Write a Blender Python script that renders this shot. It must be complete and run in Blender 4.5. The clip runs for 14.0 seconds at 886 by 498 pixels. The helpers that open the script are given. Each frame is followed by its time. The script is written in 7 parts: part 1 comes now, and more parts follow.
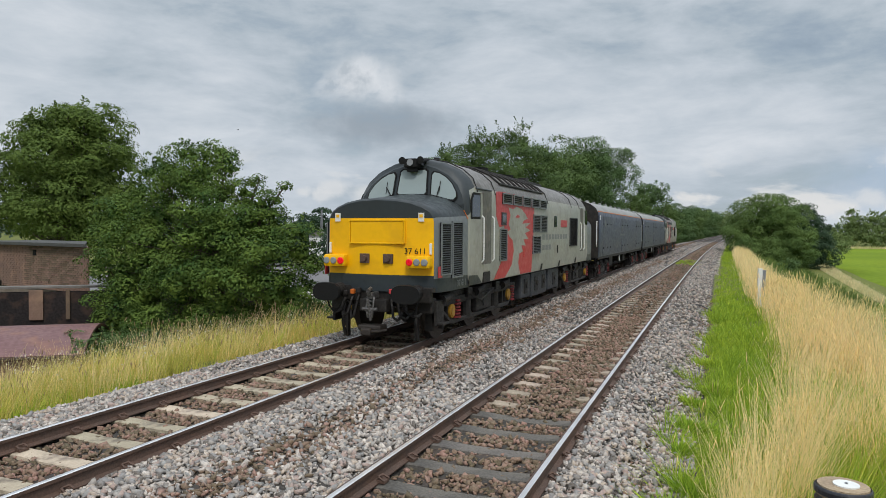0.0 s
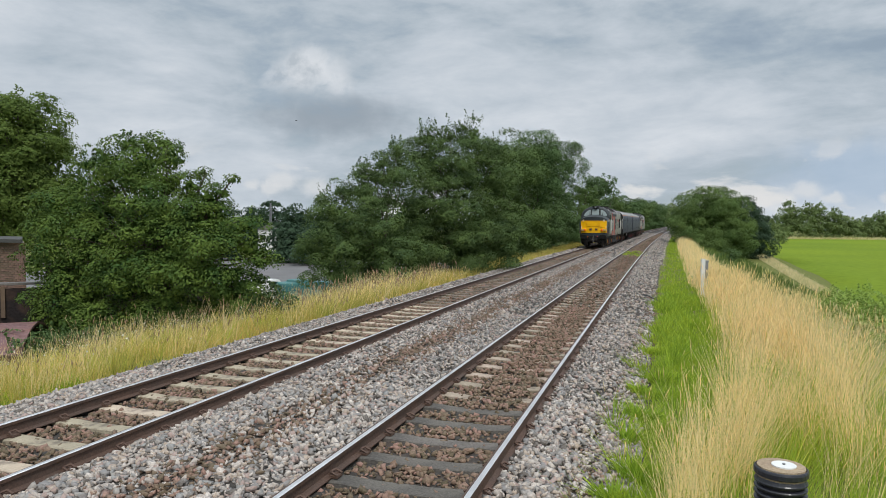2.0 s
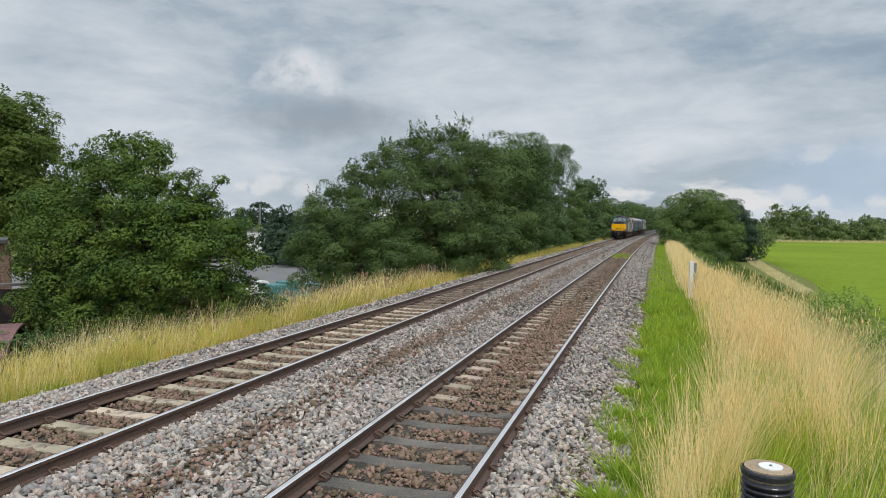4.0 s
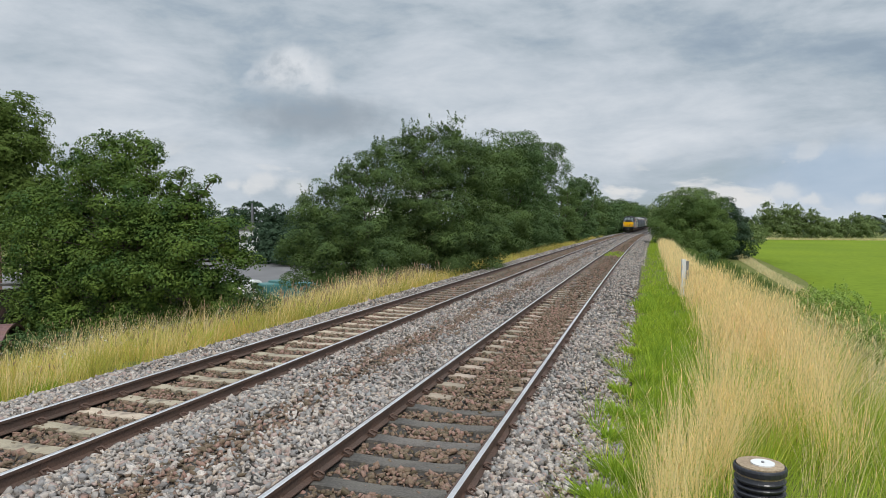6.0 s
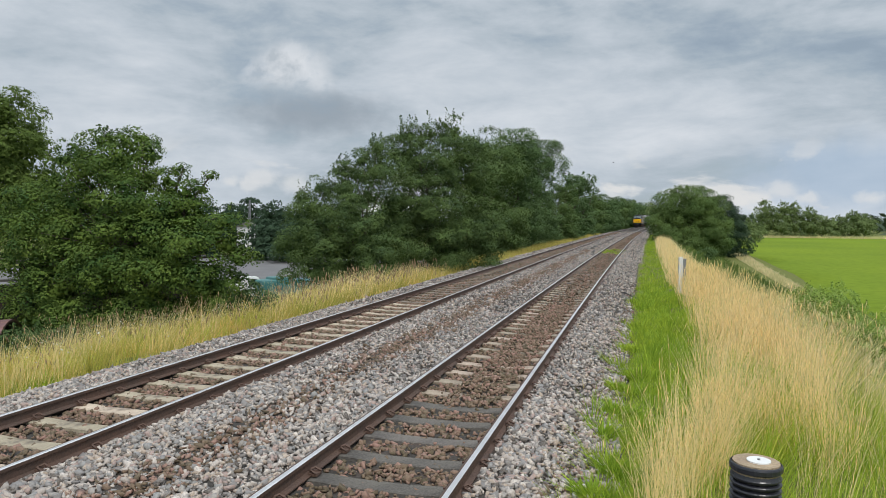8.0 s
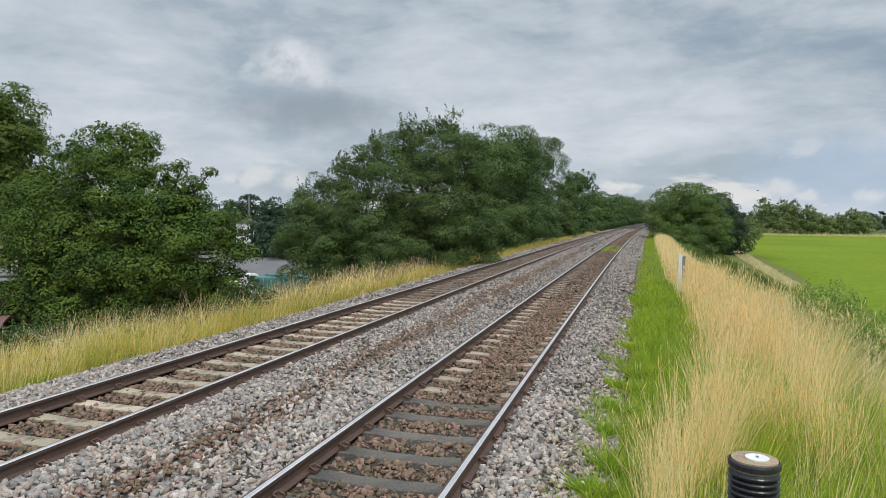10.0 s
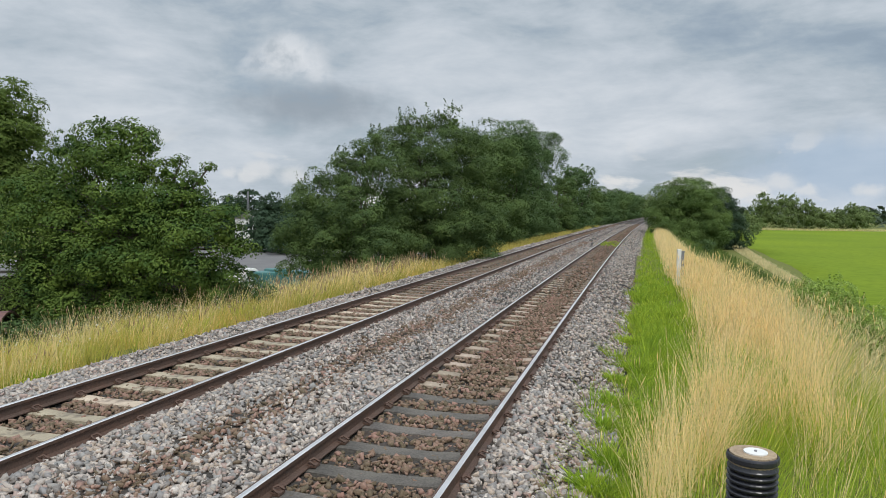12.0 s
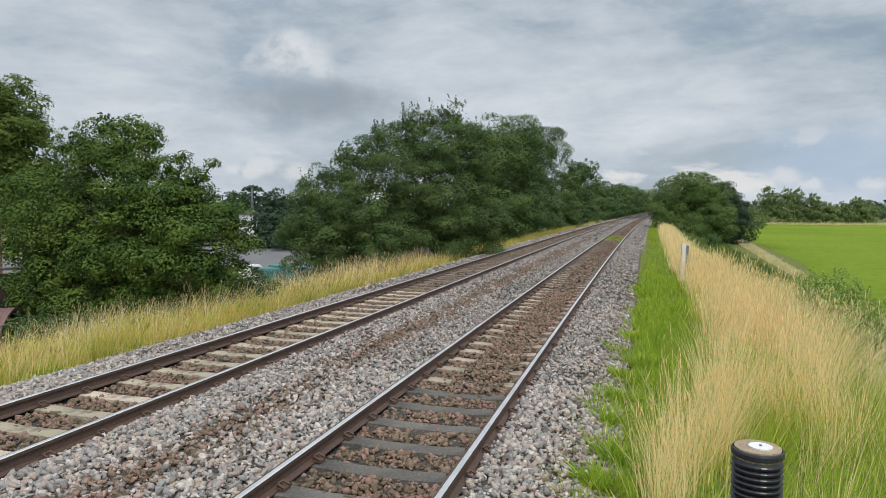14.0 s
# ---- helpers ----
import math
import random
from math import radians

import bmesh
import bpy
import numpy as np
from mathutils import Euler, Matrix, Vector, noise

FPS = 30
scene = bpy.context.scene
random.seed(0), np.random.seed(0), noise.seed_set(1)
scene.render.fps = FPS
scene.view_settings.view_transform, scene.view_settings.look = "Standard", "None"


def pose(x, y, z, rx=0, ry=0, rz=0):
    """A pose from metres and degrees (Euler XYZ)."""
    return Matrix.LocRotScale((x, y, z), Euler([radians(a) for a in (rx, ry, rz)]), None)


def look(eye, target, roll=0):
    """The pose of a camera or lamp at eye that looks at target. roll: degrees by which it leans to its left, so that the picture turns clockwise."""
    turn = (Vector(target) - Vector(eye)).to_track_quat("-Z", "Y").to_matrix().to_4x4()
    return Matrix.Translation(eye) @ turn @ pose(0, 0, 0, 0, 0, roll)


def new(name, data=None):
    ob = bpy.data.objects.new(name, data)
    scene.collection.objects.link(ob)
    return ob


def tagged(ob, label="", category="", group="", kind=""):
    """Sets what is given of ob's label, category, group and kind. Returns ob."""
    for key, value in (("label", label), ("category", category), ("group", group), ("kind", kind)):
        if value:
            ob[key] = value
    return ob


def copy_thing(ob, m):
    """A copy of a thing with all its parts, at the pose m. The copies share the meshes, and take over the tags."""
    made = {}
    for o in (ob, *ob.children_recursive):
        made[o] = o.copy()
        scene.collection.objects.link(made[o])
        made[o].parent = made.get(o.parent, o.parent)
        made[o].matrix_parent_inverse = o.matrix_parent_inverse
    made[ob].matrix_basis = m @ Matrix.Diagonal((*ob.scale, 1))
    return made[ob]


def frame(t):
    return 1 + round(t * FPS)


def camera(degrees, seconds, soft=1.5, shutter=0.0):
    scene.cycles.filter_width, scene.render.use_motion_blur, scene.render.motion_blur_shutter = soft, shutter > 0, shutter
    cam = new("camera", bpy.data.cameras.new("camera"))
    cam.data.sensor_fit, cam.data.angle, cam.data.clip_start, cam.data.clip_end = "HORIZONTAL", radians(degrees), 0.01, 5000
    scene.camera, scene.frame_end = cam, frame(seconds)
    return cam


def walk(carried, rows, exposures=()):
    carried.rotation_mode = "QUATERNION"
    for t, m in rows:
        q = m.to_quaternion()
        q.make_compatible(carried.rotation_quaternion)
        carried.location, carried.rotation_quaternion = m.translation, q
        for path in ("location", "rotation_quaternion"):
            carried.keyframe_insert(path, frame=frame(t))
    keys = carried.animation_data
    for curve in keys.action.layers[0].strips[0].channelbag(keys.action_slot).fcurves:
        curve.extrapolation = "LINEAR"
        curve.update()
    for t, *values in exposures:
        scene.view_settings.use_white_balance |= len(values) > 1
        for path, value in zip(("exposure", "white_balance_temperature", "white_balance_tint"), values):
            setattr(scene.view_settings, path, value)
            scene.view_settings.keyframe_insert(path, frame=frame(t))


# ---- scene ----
# x to the right of the line, y along the line, z up from the rail heads; the camera stands over x = 0, y = 0
EYE = Vector((0.0, 0.0, 2.265))
cam = camera(66.02, 14.0, soft=0.6)


def aim(yaw, pitch, roll):
    """A pose at EYE turned yaw degrees to the left of the line, pitched and leaning."""
    a, b = radians(yaw), radians(pitch)
    way = Vector((-math.sin(a) * math.cos(b), math.cos(a) * math.cos(b), math.sin(b)))
    return look(EYE, EYE + way * 10, roll)


TURNS = [(0, 21.58, -1.55, 0.42), (0.5, 20.00, -1.80, 0.31), (1, 18.75, -2.02, 0.19), (1.5, 17.97, -2.13, 0.14),
        (2, 17.51, -2.13, 0.13), (2.5, 17.24, -2.04, 0.21), (3, 17.00, -1.91, 0.30), (5.5, 16.22, -2.06, 0.17),
        (6, 16.06, -2.07, 0.16), (6.5, 15.93, -2.09, 0.28), (7, 15.90, -2.16, 0.31), (7.5, 15.89, -2.24, 0.34),
        (8, 15.86, -2.32, 0.35), (10.5, 15.80, -2.60, 0.47), (11, 15.74, -2.64, 0.41), (11.5, 15.70, -2.77, 0.41),
        (12, 15.73, -2.99, 0.42), (12.5, 15.82, -3.16, 0.45), (13, 15.90, -3.25, 0.37), (13.5, 15.98, -3.33, 0.31),
        (14, 16.06, -3.37, 0.20)]
walk(cam, [(t, aim(yaw, pitch, roll)) for t, yaw, pitch, roll in TURNS], exposures=[(0, 0.0), (14, 0.0)])

# ---- sky and sun ----
SUN_ELEVATION, SUN_ROTATION = 52, 150


def make_world():
    w = bpy.data.worlds.new("world")
    scene.world = w
    w.use_nodes = True
    nt = w.node_tree
    nt.nodes.clear()
    N, L = nt.nodes.new, nt.links.new
    out, bg = N("ShaderNodeOutputWorld"), N("ShaderNodeBackground")
    sky = N("ShaderNodeTexSky")
    sky.sky_type, sky.sun_disc = "NISHITA", False
    sky.sun_elevation, sky.sun_rotation = radians(SUN_ELEVATION), radians(SUN_ROTATION)
    co, sep = N("ShaderNodeTexCoord"), N("ShaderNodeSeparateXYZ")
    L(co.outputs["Generated"], sep.inputs[0])

    def m(op, a, b=None):
        n = N("ShaderNodeMath")
        n.operation = op
        for i, v in enumerate((a, b)):
            if v is None:
                continue
            if isinstance(v, (int, float)):
                n.inputs[i].default_value = v
            else:
                L(v, n.inputs[i])
        return n.outputs[0]

    def tex(vec, scale, detail, rough, dist=0.0):
        n = N("ShaderNodeTexNoise")
        n.inputs["Scale"].default_value, n.inputs["Detail"].default_value = scale, detail
        n.inputs["Roughness"].default_value, n.inputs["Distortion"].default_value = rough, dist
        L(vec, n.inputs["Vector"])
        return n.outputs["Fac"]

    def ramp(fac, stops):
        n = N("ShaderNodeValToRGB")
        e = n.color_ramp.elements
        while len(e) < len(stops):
            e.new(0.5)
        for el, (p, c) in zip(e, stops):
            el.position, el.color = p, (*c, 1)
        L(fac, n.inputs[0])
        return n.outputs[0]

    def mix(fac, a, b):
        n = N("ShaderNodeMix")
        n.data_type = "RGBA"
        if isinstance(fac, float):
            n.inputs[0].default_value = fac
        else:
            L(fac, n.inputs[0])
        L(a, n.inputs[6]), L(b, n.inputs[7])
        return n.outputs[2]

    z = m("MAXIMUM", sep.outputs[2], 0.0)

    def squash(sz, loc):
        n = N("ShaderNodeMapping")
        n.inputs["Scale"].default_value = (1.0, 1.0, sz)
        n.inputs["Location"].default_value = loc
        L(co.outputs["Generated"], n.inputs[0])
        return n.outputs[0]

    layer = tex(squash(2.6, (0.7, 0.2, 0.35)), 2.6, 10, 0.55, 0.4)
    fine = tex(squash(3.2, (0.1, 0.9, 0.0)), 7.5, 9, 0.6, 0.25)
    both = m("ADD", m("MULTIPLY", layer, 0.64), m("MULTIPLY", fine, 0.36))
    cloud = ramp(both, [(0.35, (3.15, 3.8, 4.45)), (0.43, (4.0, 4.7, 5.35)), (0.52, (5.2, 5.8, 6.45)), (0.66, (6.9, 7.3, 7.8))])
    # heaps of white cloud near the horizon, and one tall head with a grey base
    heap = tex(squash(2.4, (0.35, 0.1, 0.0)), 6.0, 9, 0.52, 0.3)
    low = ramp(z, [(0.0, (0.75, 0.75, 0.75)), (0.05, (0.85, 0.85, 0.85)), (0.12, (0.0, 0.0, 0.0)), (1.0, (0, 0, 0))])
    heapmask = m("MULTIPLY", ramp(heap, [(0.54, (0, 0, 0)), (0.6, (1, 1, 1))]), low)
    white = N("ShaderNodeRGB")
    white.outputs[0].default_value = (7.5, 7.5, 7.45, 1)
    puff = tex(co.outputs["Generated"], 30.0, 9, 0.55, 0.3)

    def near(way, stretch, inner, outer, rough):
        """A ragged mask round one way in the sky."""
        sub = N("ShaderNodeVectorMath")
        sub.operation = "SUBTRACT"
        L(co.outputs["Generated"], sub.inputs[0])
        sub.inputs[1].default_value = way
        mul = N("ShaderNodeVectorMath")
        mul.operation = "MULTIPLY"
        L(sub.outputs[0], mul.inputs[0])
        mul.inputs[1].default_value = stretch
        ln = N("ShaderNodeVectorMath")
        ln.operation = "LENGTH"
        L(mul.outputs[0], ln.inputs[0])
        d = m("ADD", ln.outputs["Value"], m("MULTIPLY", m("SUBTRACT", puff, 0.5), rough))
        n = N("ShaderNodeMapRange")
        n.interpolation_type = "SMOOTHSTEP"
        n.inputs["From Min"].default_value, n.inputs["From Max"].default_value = inner, outer
        n.inputs["To Min"].default_value, n.inputs["To Max"].default_value = 1.0, 0.0
        L(d, n.inputs["Value"])
        return n.outputs["Result"]

    def flat(c):
        n = N("ShaderNodeRGB")
        n.outputs[0].default_value = (*c, 1)
        return n.outputs[0]

    # one tall head of cloud over a grey base, small white heaps low down, and a clearer bluish stretch
    cloud = mix(m("MULTIPLY", near((-0.439, 0.886, 0.151), (1.0, 1.0, 3.6), 0.03, 0.16, 0.1), 0.75), cloud, flat((2.8, 3.3, 3.85)))
    cloud = mix(m("MULTIPLY", near((0.264, 0.962, 0.061), (1.0, 1.0, 3.0), 0.05, 0.2, 0.12), 0.65), cloud, flat((3.7, 4.9, 6.4)))
    tall = ramp(puff, [(0.36, (4.7, 5.2, 5.7)), (0.56, (7.8, 8.0, 8.3))])
    for way, size in (((-0.462, 0.856, 0.233), 0.024), ((-0.442, 0.871, 0.216), 0.028), ((-0.489, 0.846, 0.209), 0.028), ((-0.468, 0.858, 0.209), 0.034), ((-0.432, 0.88, 0.196), 0.022), ((-0.509, 0.838, 0.199), 0.02)):
        cloud = mix(m("MULTIPLY", near(way, (1.0, 1.0, 1.3), size * 0.45, size * 1.3, 0.055), 0.45), cloud, tall)
    for way, size in (((-0.547, 0.836, 0.053), 0.02), ((-0.526, 0.849, 0.047), 0.02), ((-0.506, 0.86, 0.06), 0.028), ((-0.472, 0.88, 0.052), 0.03), ((0.152, 0.988, 0.037), 0.026), ((0.182, 0.982, 0.044), 0.03), ((0.208, 0.978, 0.033), 0.02), ((0.132, 0.991, 0.031), 0.02), ((0.28, 0.96, 0.031), 0.02)):
        cloud = mix(m("MULTIPLY", near(way, (1.0, 1.0, 1.8), size * 0.25, size * 1.05, 0.05), 0.7), cloud, flat((7.1, 7.25, 7.4)))
    # an overcast sky grows brighter towards the zenith
    lift = N("ShaderNodeMapRange")
    lift.interpolation_type = "SMOOTHSTEP"
    for key, v in (("From Min", 0.3), ("From Max", 0.95), ("To Min", 1.0), ("To Max", 2.2)):
        lift.inputs[key].default_value = v
    L(sep.outputs[2], lift.inputs["Value"])
    vm = N("ShaderNodeVectorMath")
    vm.operation = "SCALE"
    L(cloud, vm.inputs[0]), L(lift.outputs["Result"], vm.inputs["Scale"])
    cloud = vm.outputs[0]
    holes = ramp(both, [(0.38, (0.80, 0.80, 0.80)), (0.46, (1, 1, 1))])
    over = mix(holes, sky.outputs[0], cloud)
    over = mix(heapmask, over, white.outputs[0])
    L(over, bg.inputs[0])
    bg.inputs[1].default_value = 0.1
    L(bg.outputs[0], out.inputs[0])


make_world()
sun = new("sun", bpy.data.lights.new("sun", "SUN"))
sun.data.energy, sun.data.angle, sun.data.color = 2.0, radians(11), (1.0, 0.96, 0.9)
_a, _e = radians(SUN_ROTATION), radians(SUN_ELEVATION)
sun.matrix_world = look((0, 0, 60), Vector((0, 0, 60)) - Vector((math.sin(_a) * math.cos(_e), math.cos(_a) * math.cos(_e), math.sin(_e))))

# ---- materials ----


def material(name, base, rough=0.6, metal=0.0, vary=0.25, scale=4.0, fine=40.0, bump=0.2, other=None, island=0.0, objrand=0.0, through_light=0.0, stain=None, spec=0.5, palette=None):
    """A node material: a base colour with variation at two scales, relief, and optional change from piece to piece."""
    mt = bpy.data.materials.new(name)
    mt.use_nodes = True
    nt = mt.node_tree
    N, L = nt.nodes.new, nt.links.new
    b = nt.nodes["Principled BSDF"]
    b.inputs["Roughness"].default_value, b.inputs["Metallic"].default_value = rough, metal
    b.inputs["Specular IOR Level"].default_value = spec
    co = N("ShaderNodeTexCoord")

    def noise_tex(s, detail):
        n = N("ShaderNodeTexNoise")
        n.inputs["Scale"].default_value, n.inputs["Detail"].default_value = s, detail
        L(co.outputs["Object"], n.inputs["Vector"])
        return n.outputs["Fac"]

    def mixc(fac, a, c, mode="MIX"):
        n = N("ShaderNodeMix")
        n.data_type, n.blend_type = "RGBA", mode
        for i, v in ((0, fac), (6, a), (7, c)):
            if isinstance(v, tuple):
                n.inputs[i].default_value = (*v, 1)
            elif isinstance(v, float):
                n.inputs[i].default_value = v
            else:
                L(v, n.inputs[i])
        return n.outputs[2]

    def span(fac, lo, hi, a, c):
        n = N("ShaderNodeMapRange")
        n.inputs["From Min"].default_value, n.inputs["From Max"].default_value = lo, hi
        n.inputs["To Min"].default_value, n.inputs["To Max"].default_value = a, c
        L(fac, n.inputs["Value"])
        return n.outputs["Result"]

    second = other or tuple(min(1.0, c * (1 - vary)) for c in base)
    big, small = noise_tex(scale, 5), noise_tex(fine, 4)
    if palette:
        g0, rp = N("ShaderNodeNewGeometry"), N("ShaderNodeValToRGB")
        rp.color_ramp.interpolation = "CONSTANT"
        els = rp.color_ramp.elements
        while len(els) < len(palette):
            els.new(0.5)
        for k, (el, c) in enumerate(zip(els, palette)):
            el.position, el.color = k / len(palette), (*c, 1)
        L(g0.outputs["Random Per Island"], rp.inputs[0])
        col = rp.outputs[0]
    else:
        col = mixc(span(big, 0.35, 0.65, 0.0, 1.0), base, second)
    dark = tuple(c * (1 - vary) for c in base)
    col = mixc(span(small, 0.4, 0.75, 0.0, 0.8), col, dark)
    if stain:
        col = mixc(span(noise_tex(scale * 2.7, 6), 0.5, 0.68, 0.0, 0.75), col, stain)
    for on, node, out in ((island, "ShaderNodeNewGeometry", "Random Per Island"), (objrand, "ShaderNodeObjectInfo", "Random")):
        if on:
            n = N("ShaderNodeHueSaturation")
            g = N(node)
            L(span(g.outputs[out], 0.0, 1.0, 1 - on, 1 + on), n.inputs["Value"])
            L(span(g.outputs[out], 0.0, 1.0, 0.5 + 0.06 * on, 0.5 - 0.06 * on), n.inputs["Hue"])
            L(col, n.inputs["Color"])
            col = n.outputs["Color"]
    L(col, b.inputs["Base Color"])
    L(span(small, 0.3, 0.7, max(0.02, rough - 0.1), min(1.0, rough + 0.1)), b.inputs["Roughness"])
    if bump:
        bp = N("ShaderNodeBump")
        bp.inputs["Strength"].default_value, bp.inputs["Distance"].default_value = bump, 0.02
        L(small, bp.inputs["Height"])
        L(bp.outputs["Normal"], b.inputs["Normal"])
    if through_light:
        tr, mx = N("ShaderNodeBsdfTranslucent"), N("ShaderNodeMixShader")
        L(col, tr.inputs["Color"])
        mx.inputs[0].default_value = through_light
        L(b.outputs[0], mx.inputs[1]), L(tr.outputs[0], mx.inputs[2])
        L(mx.outputs[0], nt.nodes["Material Output"].inputs[0])
    return mt


def glow(name, colour, strength):
    mt = material(name, colour, 0.3, vary=0.05, bump=0)
    b = mt.node_tree.nodes["Principled BSDF"]
    b.inputs["Emission Color"].default_value, b.inputs["Emission Strength"].default_value = (*colour, 1), strength
    return mt


